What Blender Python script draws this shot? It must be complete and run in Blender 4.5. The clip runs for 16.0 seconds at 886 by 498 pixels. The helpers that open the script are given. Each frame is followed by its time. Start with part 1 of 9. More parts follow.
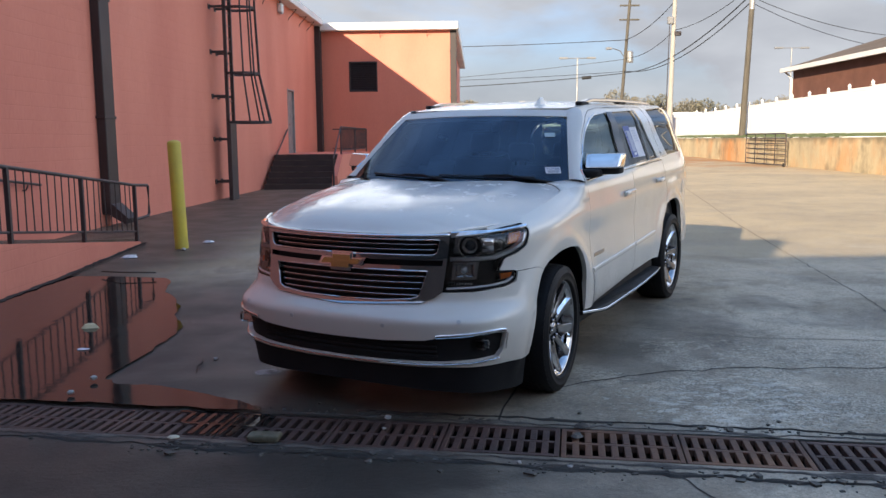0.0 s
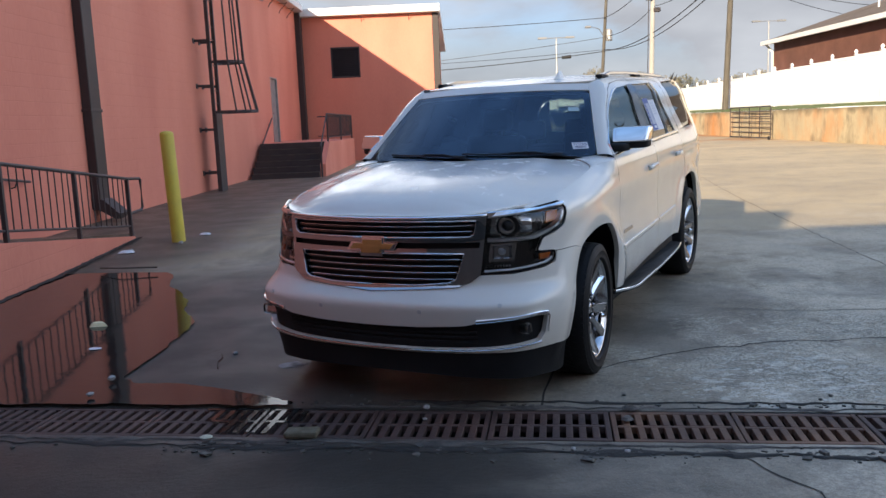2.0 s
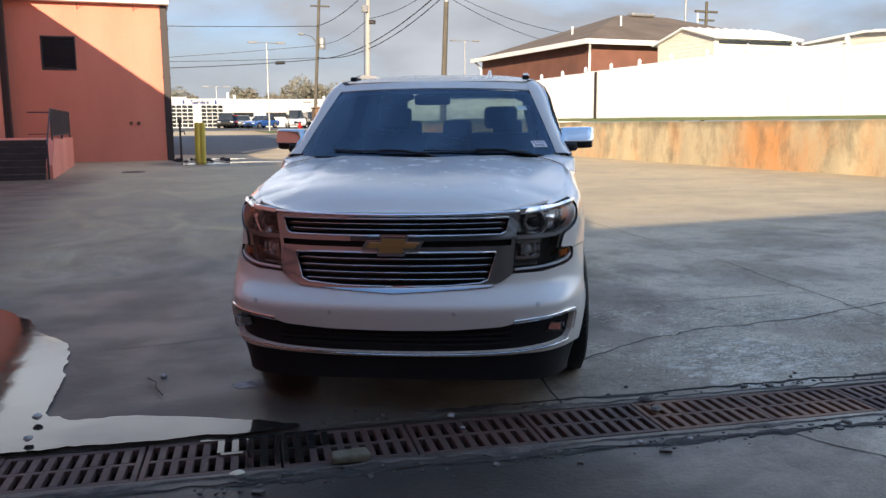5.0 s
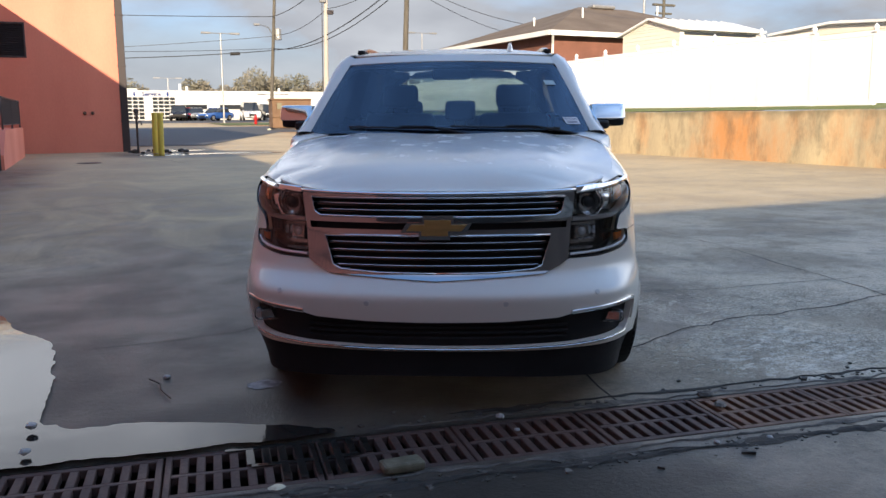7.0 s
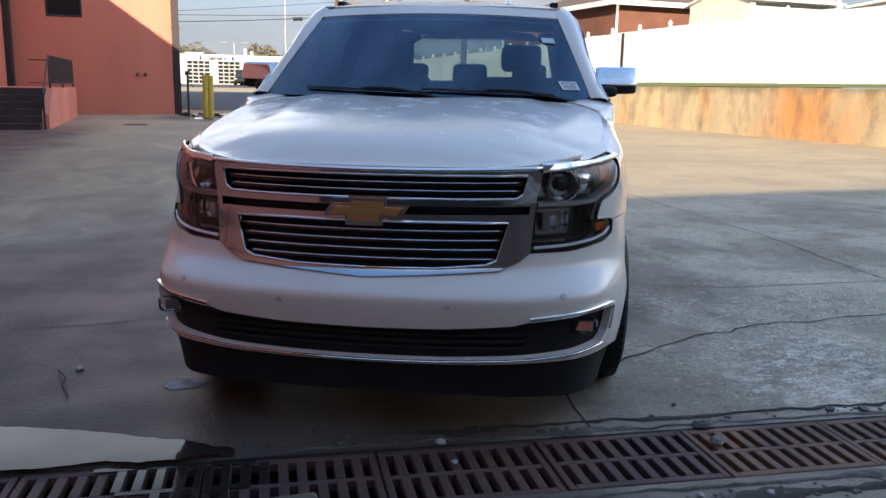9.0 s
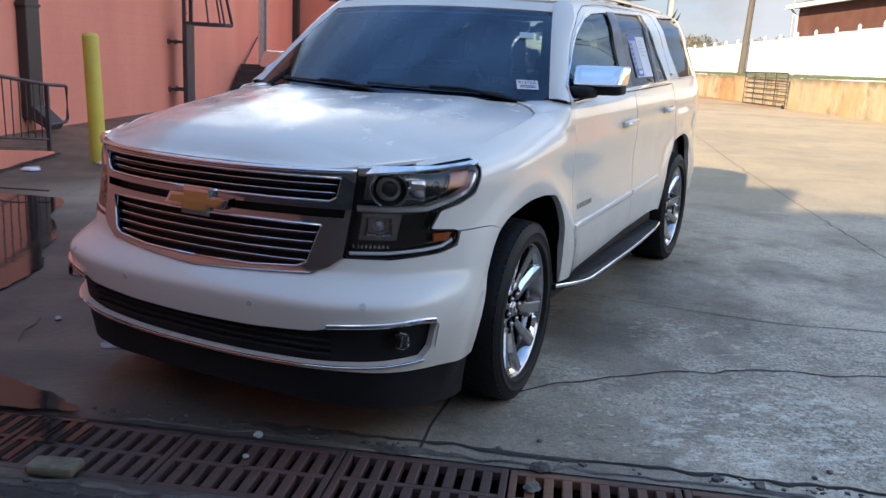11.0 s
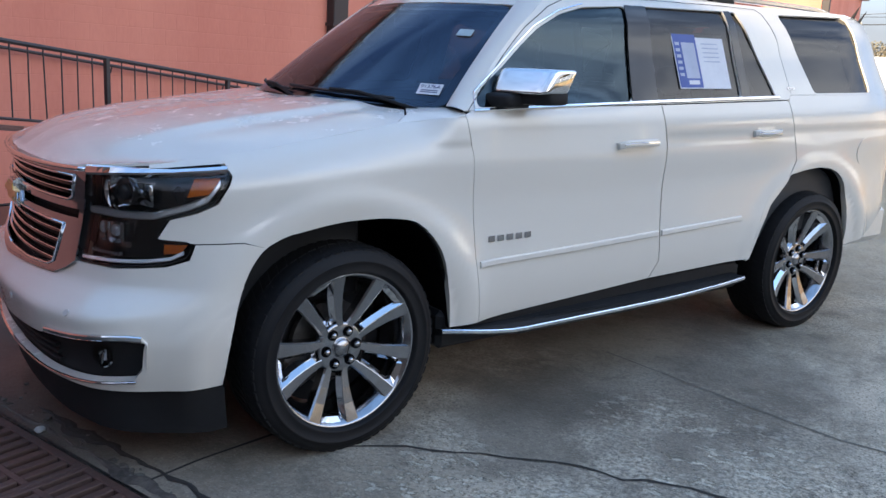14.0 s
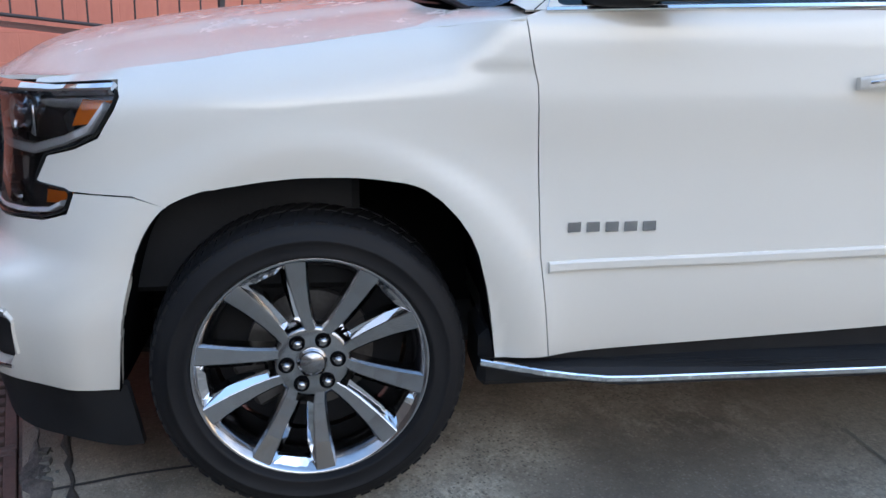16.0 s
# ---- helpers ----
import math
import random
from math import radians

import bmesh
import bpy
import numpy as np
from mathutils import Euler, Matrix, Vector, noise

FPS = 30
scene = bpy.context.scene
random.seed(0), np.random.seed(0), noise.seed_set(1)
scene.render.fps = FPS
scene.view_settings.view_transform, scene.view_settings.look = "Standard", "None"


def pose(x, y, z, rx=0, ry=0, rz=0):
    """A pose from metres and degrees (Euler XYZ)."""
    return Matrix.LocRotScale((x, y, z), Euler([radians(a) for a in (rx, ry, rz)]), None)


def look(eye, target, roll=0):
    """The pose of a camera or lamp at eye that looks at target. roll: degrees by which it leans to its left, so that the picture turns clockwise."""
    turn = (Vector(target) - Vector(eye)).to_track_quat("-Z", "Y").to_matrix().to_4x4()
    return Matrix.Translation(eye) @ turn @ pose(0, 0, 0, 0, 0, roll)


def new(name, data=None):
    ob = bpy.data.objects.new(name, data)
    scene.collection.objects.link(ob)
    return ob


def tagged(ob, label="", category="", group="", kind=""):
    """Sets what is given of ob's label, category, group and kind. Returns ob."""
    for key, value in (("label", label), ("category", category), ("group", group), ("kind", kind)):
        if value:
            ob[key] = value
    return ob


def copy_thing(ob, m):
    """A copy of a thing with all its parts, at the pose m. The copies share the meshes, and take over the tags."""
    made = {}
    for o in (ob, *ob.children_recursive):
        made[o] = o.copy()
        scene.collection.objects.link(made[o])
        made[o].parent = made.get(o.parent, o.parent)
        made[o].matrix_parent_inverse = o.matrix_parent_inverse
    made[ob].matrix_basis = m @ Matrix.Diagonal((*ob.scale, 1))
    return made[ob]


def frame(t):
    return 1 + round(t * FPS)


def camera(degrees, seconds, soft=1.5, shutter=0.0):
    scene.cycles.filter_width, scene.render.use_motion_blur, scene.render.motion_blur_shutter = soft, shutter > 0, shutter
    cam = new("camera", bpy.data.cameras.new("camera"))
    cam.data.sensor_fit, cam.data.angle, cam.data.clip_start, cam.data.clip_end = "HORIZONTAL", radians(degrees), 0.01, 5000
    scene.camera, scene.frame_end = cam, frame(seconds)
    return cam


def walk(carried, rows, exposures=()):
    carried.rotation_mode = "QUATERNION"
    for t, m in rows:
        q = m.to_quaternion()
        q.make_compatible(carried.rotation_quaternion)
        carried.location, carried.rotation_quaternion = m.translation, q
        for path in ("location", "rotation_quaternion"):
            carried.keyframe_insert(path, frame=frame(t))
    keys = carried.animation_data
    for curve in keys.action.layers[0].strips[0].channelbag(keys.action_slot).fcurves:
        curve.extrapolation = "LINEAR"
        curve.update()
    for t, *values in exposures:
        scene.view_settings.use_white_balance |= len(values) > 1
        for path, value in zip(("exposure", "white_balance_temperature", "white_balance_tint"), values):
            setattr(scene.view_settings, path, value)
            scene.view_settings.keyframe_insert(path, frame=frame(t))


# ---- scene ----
cam = camera(56.2, 16.0)
METRES, EYE, TILT, LEAN, TURN = 9.804, 1.5, 0.0, 0.0, 0.0
ROWS = [
    (0.0, 0.0, 0.0, 0.0, -0.06, -7.53, 0.48),
    (0.5, 0.0007, 0.0005, -0.0006, 0.6, -7.16, 0.78),
    (1.0, -0.0025, 0.0003, -0.0018, -0.14, -7.01, 1.37),
    (1.5, -0.014, 0.0032, -0.0023, -0.92, -8.17, 2.09),
    (2.0, -0.029, 0.0192, -0.0035, -1.53, -8.6, 2.36),
    (2.5, -0.0486, 0.0275, -0.0039, -4.39, -7.87, 1.86),
    (3.0, -0.0801, 0.0348, -0.0056, -9.33, -8.54, 0.73),
    (3.5, -0.1079, 0.0504, -0.0088, -12.6, -9.06, 0.45),
    (4.0, -0.1381, 0.0619, -0.0083, -16.26, -8.25, 0.49),
    (6.5, -0.2294, 0.114, -0.0078, -25.44, -9.49, 0.33),
    (7.0, -0.2164, 0.1343, -0.0192, -25.25, -9.01, 0.32),
    (7.5, -0.2035, 0.1589, -0.0289, -25.01, -7.81, 0.02),
    (8.0, -0.1932, 0.1875, -0.0284, -26.06, -9.37, -0.35),
    (10.5, -0.0141, 0.162, -0.0147, -4.81, -12.41, -2.26),
    (11.0, 0.0295, 0.1599, -0.0132, -0.66, -12.64, -2.73),
    (11.5, 0.0725, 0.1589, -0.0124, 3.1, -12.56, -3.65),
    (12.0, 0.1129, 0.1686, -0.011, 7.49, -12.07, -3.78),
    (12.5, 0.1542, 0.1755, -0.0104, 12.79, -11.75, -3.24),
    (13.0, 0.1861, 0.1955, -0.011, 17.83, -12.22, -3.22),
    (13.5, 0.2158, 0.2253, -0.0117, 23.22, -12.35, -2.99),
    (14.0, 0.2363, 0.2627, -0.0112, 27.02, -12.57, -3.27),
    (14.5, 0.2447, 0.3038, -0.0112, 32.38, -13.06, -3.13),
    (15.0, 0.2516, 0.3462, -0.0196, 43.11, -14.46, -2.61),
    (15.5, 0.246, 0.3884, -0.0285, 50.09, -16.99, -2.39),
    (16.0, 0.2491, 0.4277, -0.0247, 54.91, -17.43, -2.5),
]
walk(cam, [(t, pose(0, 0, EYE, TILT, LEAN, TURN) @ pose(METRES * x, METRES * y, METRES * z, 90 + pitch, roll, yaw)) for t, x, y, z, yaw, pitch, roll in ROWS],
     exposures=[(0.0, 1.38, 6500, 10), (4.0, 1.36, 6500, 10), (6.5, 1.36, 6500, 10), (8.0, 1.4, 6500, 10), (10.5, 1.65, 6500, 10), (11.5, 1.74, 6500, 10), (13.0, 1.72, 6500, 10), (14.3, 1.88, 6600, 10), (15.2, 2.12, 7000, 10), (16.0, 2.2, 6850, 10)])

# ---- sky and sun ----
SUN_WAY = Vector((1.15, 2.2, -0.765)).normalized()
SUN_ELEV = math.asin(-SUN_WAY.z)
SUN_ROT = math.atan2(-SUN_WAY.x, -SUN_WAY.y)

world = bpy.data.worlds.new("sky")
scene.world = world
world.use_nodes = True
wn, wl = world.node_tree.nodes, world.node_tree.links
wn.clear()
w_out = wn.new("ShaderNodeOutputWorld")
w_bg = wn.new("ShaderNodeBackground")
w_bg.inputs["Strength"].default_value = 0.06
w_sky = wn.new("ShaderNodeTexSky")
w_sky.sky_type = "NISHITA"
w_sky.sun_disc = False
w_sky.sun_elevation = SUN_ELEV
w_sky.sun_rotation = SUN_ROT % (2 * math.pi)
w_sky.air_density, w_sky.dust_density, w_sky.ozone_density = 1.0, 1.5, 1.5
w_tc = wn.new("ShaderNodeTexCoord")
w_map = wn.new("ShaderNodeMapping")
w_map.inputs["Scale"].default_value = (1.0, 1.0, 2.6)
w_n1 = wn.new("ShaderNodeTexNoise")
w_n1.inputs["Scale"].default_value = 2.3
w_n1.inputs["Detail"].default_value = 7.0
w_n1.inputs["Roughness"].default_value = 0.55
w_n1.inputs["Distortion"].default_value = 0.25
w_ramp = wn.new("ShaderNodeValToRGB")
w_ramp.color_ramp.elements[0].position = 0.26
w_ramp.color_ramp.elements[1].position = 0.50
w_n2 = wn.new("ShaderNodeTexNoise")
w_n2.inputs["Scale"].default_value = 3.7
w_n2.inputs["Detail"].default_value = 6.0
w_cl = wn.new("ShaderNodeValToRGB")
w_cl.color_ramp.elements[0].position = 0.32
w_cl.color_ramp.elements[0].color = (2.45, 2.6, 2.95, 1)
w_cl.color_ramp.elements[1].position = 0.68
w_cl.color_ramp.elements[1].color = (4.3, 4.5, 4.85, 1)
w_mix = wn.new("ShaderNodeMix")
w_mix.data_type = "RGBA"
wl.new(w_tc.outputs["Generated"], w_map.inputs["Vector"])
wl.new(w_map.outputs["Vector"], w_n1.inputs["Vector"])
wl.new(w_map.outputs["Vector"], w_n2.inputs["Vector"])
wl.new(w_n1.outputs["Fac"], w_ramp.inputs["Fac"])
wl.new(w_n2.outputs["Fac"], w_cl.inputs["Fac"])
# the cover closes into mist towards the horizon
w_mist = wn.new("ShaderNodeMapRange")
w_mist.interpolation_type = "SMOOTHSTEP"
w_mist.inputs["From Min"].default_value, w_mist.inputs["From Max"].default_value = 0.05, 0.17
w_mist.inputs["To Min"].default_value, w_mist.inputs["To Max"].default_value = 0.9, 0.0
w_sep = wn.new("ShaderNodeSeparateXYZ")
wl.new(w_tc.outputs["Generated"], w_sep.inputs["Vector"])
wl.new(w_sep.outputs["Z"], w_mist.inputs["Value"])
w_cover = wn.new("ShaderNodeMath")
w_cover.operation = "MAXIMUM"
wl.new(w_ramp.outputs["Color"], w_cover.inputs[0])
wl.new(w_mist.outputs["Result"], w_cover.inputs[1])
wl.new(w_cover.outputs["Value"], w_mix.inputs["Factor"])
w_clear = wn.new("ShaderNodeVectorMath")
w_clear.operation = "MULTIPLY"
w_clear.inputs[1].default_value = (0.9, 1.05, 1.4)
wl.new(w_sky.outputs["Color"], w_clear.inputs[0])
wl.new(w_clear.outputs["Vector"], w_mix.inputs["A"])
# cloud cover grows brighter towards the zenith, as under any layered sky
w_up = wn.new("ShaderNodeMapRange")
w_up.inputs["From Min"].default_value, w_up.inputs["From Max"].default_value = 0.10, 0.60
w_up.inputs["To Min"].default_value, w_up.inputs["To Max"].default_value = 0.98, 1.05
w_mul = wn.new("ShaderNodeVectorMath")
w_mul.operation = "SCALE"
wl.new(w_sep.outputs["Z"], w_up.inputs["Value"])
wl.new(w_cl.outputs["Color"], w_mul.inputs[0])
wl.new(w_up.outputs["Result"], w_mul.inputs["Scale"])
# bluer overhead; unseen bright cloud added north and east to light puddle and car side
w_tint = wn.new("ShaderNodeMix")
w_tint.data_type = "RGBA"
w_tint.inputs["A"].default_value, w_tint.inputs["B"].default_value = (1, 1, 1, 1), (0.52, 0.90, 1.52, 1)
w_ht = wn.new("ShaderNodeMapRange")
w_ht.interpolation_type = "SMOOTHSTEP"
w_ht.inputs["From Min"].default_value, w_ht.inputs["From Max"].default_value = 0.32, 0.85
w_ny = wn.new("ShaderNodeMapRange")
w_ny.interpolation_type = "SMOOTHSTEP"
w_ny.inputs["From Min"].default_value, w_ny.inputs["From Max"].default_value = 0.60, 0.95
w_nz = wn.new("ShaderNodeMapRange")
w_nz.interpolation_type = "SMOOTHSTEP"
w_nz.inputs["From Min"].default_value, w_nz.inputs["From Max"].default_value, w_nz.inputs["To Max"].default_value = 0.15, 0.28, 2.4
w_ns = wn.new("ShaderNodeMath")
w_ns.operation = "MULTIPLY_ADD"
w_ns.inputs[2].default_value = 1.0
w_bank = wn.new("ShaderNodeVectorMath")
w_bank.operation = "SCALE"
w_prod = wn.new("ShaderNodeVectorMath")
w_prod.operation = "MULTIPLY"
wl.new(w_sep.outputs["Z"], w_ht.inputs["Value"])
wl.new(w_sep.outputs["Y"], w_ny.inputs["Value"])
wl.new(w_sep.outputs["Z"], w_nz.inputs["Value"])
w_ex = wn.new("ShaderNodeMapRange")
w_ex.interpolation_type = "SMOOTHSTEP"
w_ex.inputs["From Min"].default_value, w_ex.inputs["From Max"].default_value, w_ex.inputs["To Max"].default_value = 0.35, 0.8, 1.1
w_sum = wn.new("ShaderNodeMath")
wl.new(w_sep.outputs["X"], w_ex.inputs["Value"])
w_wx = wn.new("ShaderNodeMapRange")
w_wx.interpolation_type = "SMOOTHSTEP"
w_wx.inputs["From Min"].default_value, w_wx.inputs["From Max"].default_value = 0.30, 0.08
w_nw = wn.new("ShaderNodeMath")
w_nw.operation = "MULTIPLY"
wl.new(w_sep.outputs["X"], w_wx.inputs["Value"])
wl.new(w_ny.outputs["Result"], w_nw.inputs[0])
wl.new(w_wx.outputs["Result"], w_nw.inputs[1])
w_low = wn.new("ShaderNodeMapRange")
w_low.interpolation_type = "SMOOTHSTEP"
w_low.inputs["From Min"].default_value, w_low.inputs["From Max"].default_value = 0.50, 0.32
w_nl = wn.new("ShaderNodeMath")
w_nl.operation = "MULTIPLY"
wl.new(w_sep.outputs["Z"], w_low.inputs["Value"])
wl.new(w_nw.outputs["Value"], w_nl.inputs[0])
wl.new(w_low.outputs["Result"], w_nl.inputs[1])
wl.new(w_nl.outputs["Value"], w_sum.inputs[0])
# the added eastern brightening weakens higher up
w_el = wn.new("ShaderNodeMapRange")
w_el.interpolation_type = "SMOOTHSTEP"
w_el.inputs["From Min"].default_value, w_el.inputs["From Max"].default_value = 0.45, 0.80
w_el.inputs["To Min"].default_value, w_el.inputs["To Max"].default_value = 1.0, 0.4
w_eb = wn.new("ShaderNodeMath")
w_eb.operation = "MULTIPLY"
wl.new(w_sep.outputs["Z"], w_el.inputs["Value"])
wl.new(w_ex.outputs["Result"], w_eb.inputs[0])
wl.new(w_el.outputs["Result"], w_eb.inputs[1])
wl.new(w_eb.outputs["Value"], w_sum.inputs[1])
wl.new(w_sum.outputs["Value"], w_ns.inputs[0])
wl.new(w_nz.outputs["Result"], w_ns.inputs[1])
wl.new(w_ht.outputs["Result"], w_tint.inputs["Factor"])
wl.new(w_mul.outputs["Vector"], w_bank.inputs[0])
wl.new(w_ns.outputs["Value"], w_bank.inputs["Scale"])
# brighter cloud to the south, round the low sun
w_sy = wn.new("ShaderNodeMapRange")
w_sy.interpolation_type = "SMOOTHSTEP"
w_sy.inputs["From Min"].default_value, w_sy.inputs["From Max"].default_value = -0.1, -0.8
w_sy.inputs["To Min"].default_value, w_sy.inputs["To Max"].default_value = 1.0, 1.0
w_side = wn.new("ShaderNodeVectorMath")
w_side.operation = "SCALE"
wl.new(w_sep.outputs["Y"], w_sy.inputs["Value"])
wl.new(w_bank.outputs["Vector"], w_side.inputs[0])
wl.new(w_sy.outputs["Result"], w_side.inputs["Scale"])
wl.new(w_side.outputs["Vector"], w_prod.inputs[0])
wl.new(w_tint.outputs["Result"], w_prod.inputs[1])
wl.new(w_prod.outputs["Vector"], w_mix.inputs["B"])
wl.new(w_mix.outputs["Result"], w_bg.inputs["Color"])
wl.new(w_bg.outputs["Background"], w_out.inputs["Surface"])

sun_data = bpy.data.lights.new("sun", "SUN")
sun_data.energy = 4.0
sun_data.angle = radians(0.6)
sun_data.color = (1.0, 0.82, 0.60)
sun = new("sun", sun_data)
sun.matrix_world = look((-20, -44, 15.3), Vector((-20, -44, 15.3)) + SUN_WAY)

# ---- materials ----
def mk(name, c1, c2=None, scale=3.0, fine=60.0, rough=(0.5, 0.7), metal=0.0, bump=0.0, bscale=80.0, contrast=(0.35, 0.65), stretch=(1, 1, 1), coat=0.0, spec=0.5, grain=0.25):
    """A surface whose colour drifts between c1 and c2 at a large scale, with finer grain, gloss that varies, and fine relief."""
    m = bpy.data.materials.new(name)
    m.use_nodes = True
    n, l = m.node_tree.nodes, m.node_tree.links
    b = n["Principled BSDF"]
    b.inputs["Metallic"].default_value = metal
    b.inputs["Specular IOR Level"].default_value = spec
    if coat:
        b.inputs["Coat Weight"].default_value = coat
        b.inputs["Coat Roughness"].default_value = 0.015
    c2 = c2 or tuple(v * 0.8 for v in c1)
    g = n.new("ShaderNodeNewGeometry")
    mp = n.new("ShaderNodeMapping")
    mp.inputs["Scale"].default_value = stretch
    l.new(g.outputs["Position"], mp.inputs["Vector"])
    a = n.new("ShaderNodeTexNoise")
    a.inputs["Scale"].default_value = scale
    a.inputs["Detail"].default_value = 5.0
    f = n.new("ShaderNodeTexNoise")
    f.inputs["Scale"].default_value = fine
    f.inputs["Detail"].default_value = 3.0
    for q in (a, f):
        l.new(mp.outputs["Vector"], q.inputs["Vector"])
    mixf = n.new("ShaderNodeMix")
    mixf.inputs["Factor"].default_value = grain
    l.new(a.outputs["Fac"], mixf.inputs["A"])
    l.new(f.outputs["Fac"], mixf.inputs["B"])
    r = n.new("ShaderNodeMapRange")
    r.inputs["From Min"].default_value, r.inputs["From Max"].default_value = contrast
    l.new(mixf.outputs["Result"], r.inputs["Value"])
    mix = n.new("ShaderNodeMix")
    mix.data_type = "RGBA"
    mix.inputs["A"].default_value = (*c1, 1)
    mix.inputs["B"].default_value = (*c2, 1)
    l.new(r.outputs["Result"], mix.inputs["Factor"])
    l.new(mix.outputs["Result"], b.inputs["Base Color"])
    rr = n.new("ShaderNodeMapRange")
    rr.inputs["To Min"].default_value, rr.inputs["To Max"].default_value = rough
    l.new(r.outputs["Result"], rr.inputs["Value"])
    l.new(rr.outputs["Result"], b.inputs["Roughness"])
    if bump:
        t = n.new("ShaderNodeTexNoise")
        t.inputs["Scale"].default_value = bscale
        t.inputs["Detail"].default_value = 4.0
        l.new(g.outputs["Position"], t.inputs["Vector"])
        bp = n.new("ShaderNodeBump")
        bp.inputs["Strength"].default_value = 1.0
        bp.inputs["Distance"].default_value = bump
        l.new(t.outputs["Fac"], bp.inputs["Height"])
        l.new(bp.outputs["Normal"], b.inputs["Normal"])
    return m


def glass(name, tint=(1, 1, 1), clear=0.8, rough=0.0, ior=1.52, film=(0.8, 0.8, 0.8)):
    """A thin pane: a mirror film by Fresnel over a clear or tinted sheet."""
    m = bpy.data.materials.new(name)
    m.use_nodes = True
    n, l = m.node_tree.nodes, m.node_tree.links
    n.remove(n["Principled BSDF"])
    o = n["Material Output"]
    t = n.new("ShaderNodeBsdfTransparent")
    t.inputs["Color"].default_value = (*(clear * v for v in tint), 1)
    g = n.new("ShaderNodeBsdfGlossy")
    g.inputs["Roughness"].default_value = rough
    g.inputs["Color"].default_value = (*film, 1)
    fr = n.new("ShaderNodeFresnel")
    fr.inputs["IOR"].default_value = ior
    mx = n.new("ShaderNodeMixShader")
    l.new(fr.outputs["Fac"], mx.inputs["Fac"])
    l.new(t.outputs["BSDF"], mx.inputs[1])
    l.new(g.outputs["BSDF"], mx.inputs[2])
    l.new(mx.outputs["Shader"], o.inputs["Surface"])
    return m


def concrete_ground():
    """Old yard concrete: tan where dry and sunlit, greyer in the near shade, dark where damp round the drain and along
    the wall, with pale scaled patches and grit.
    """
    m = bpy.data.materials.new("yard_concrete")
    m.use_nodes = True
    n, l = m.node_tree.nodes, m.node_tree.links
    b = n["Principled BSDF"]
    g = n.new("ShaderNodeNewGeometry")

    def noise_(scale, detail=5.0, rough=0.55, stretch=None, dist=0.0):
        t = n.new("ShaderNodeTexNoise")
        t.inputs["Scale"].default_value, t.inputs["Detail"].default_value, t.inputs["Roughness"].default_value = scale, detail, rough
        t.inputs["Distortion"].default_value = dist
        if stretch:
            mp = n.new("ShaderNodeMapping")
            mp.inputs["Scale"].default_value = stretch
            mp.inputs["Rotation"].default_value = (0, 0, radians(9.5))
            l.new(g.outputs["Position"], mp.inputs["Vector"])
            l.new(mp.outputs["Vector"], t.inputs["Vector"])
        else:
            l.new(g.outputs["Position"], t.inputs["Vector"])
        return t.outputs["Fac"]

    def rng(v, a, c, lo=0.0, hi=1.0):
        r = n.new("ShaderNodeMapRange")
        r.interpolation_type = "SMOOTHSTEP"
        for k, q in zip(("From Min", "From Max", "To Min", "To Max"), (a, c, lo, hi)):
            r.inputs[k].default_value = q
        l.new(v, r.inputs["Value"])
        return r.outputs["Result"]

    def math_(op, a, c):
        q = n.new("ShaderNodeMath")
        q.operation = op
        for k, v in enumerate((a, c)):
            if isinstance(v, (int, float)):
                q.inputs[k].default_value = v
            else:
                l.new(v, q.inputs[k])
        return q.outputs["Value"]

    def mixc(f, a, c):
        q = n.new("ShaderNodeMix")
        q.data_type = "RGBA"
        l.new(f, q.inputs["Factor"])
        for k, v in (("A", a), ("B", c)):
            if isinstance(v, tuple):
                q.inputs[k].default_value = (*v, 1)
            else:
                l.new(v, q.inputs[k])
        return q.outputs["Result"]

    sep = n.new("ShaderNodeSeparateXYZ")
    l.new(g.outputs["Position"], sep.inputs["Vector"])
    x, y = sep.outputs["X"], sep.outputs["Y"]
    d = math_("ADD", math_("MULTIPLY", x, 0.165), math_("MULTIPLY", math_("SUBTRACT", y, 4.25), 0.986))
    big = noise_(0.35, 4.0)
    mid = noise_(1.6, 6.0)
    streak = noise_(0.30, 7.0, 0.6, stretch=(0.75, 1.25, 1.0), dist=0.5)
    fine = noise_(38.0, 4.0, 0.65)
    grit = noise_(140.0, 2.0)
    # dampness lies round the puddle and along the drain; the mask also darkens ground under the car
    patch = noise_(1.1, 5.0, 0.6, dist=0.6)
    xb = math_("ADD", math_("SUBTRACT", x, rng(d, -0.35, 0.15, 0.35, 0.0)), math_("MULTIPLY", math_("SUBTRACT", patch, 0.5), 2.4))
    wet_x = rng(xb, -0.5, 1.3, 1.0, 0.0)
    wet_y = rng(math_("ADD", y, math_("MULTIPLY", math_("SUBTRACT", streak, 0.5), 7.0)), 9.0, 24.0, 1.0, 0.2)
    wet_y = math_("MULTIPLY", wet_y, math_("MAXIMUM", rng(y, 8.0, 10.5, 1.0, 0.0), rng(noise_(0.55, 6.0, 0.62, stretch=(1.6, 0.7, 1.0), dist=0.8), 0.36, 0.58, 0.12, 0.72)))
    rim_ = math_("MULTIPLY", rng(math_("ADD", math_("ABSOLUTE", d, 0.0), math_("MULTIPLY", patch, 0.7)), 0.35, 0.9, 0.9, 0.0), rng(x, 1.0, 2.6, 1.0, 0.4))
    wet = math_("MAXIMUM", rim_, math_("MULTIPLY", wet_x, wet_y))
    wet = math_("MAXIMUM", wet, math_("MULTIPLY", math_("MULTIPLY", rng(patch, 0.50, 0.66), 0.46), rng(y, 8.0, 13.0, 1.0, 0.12)))
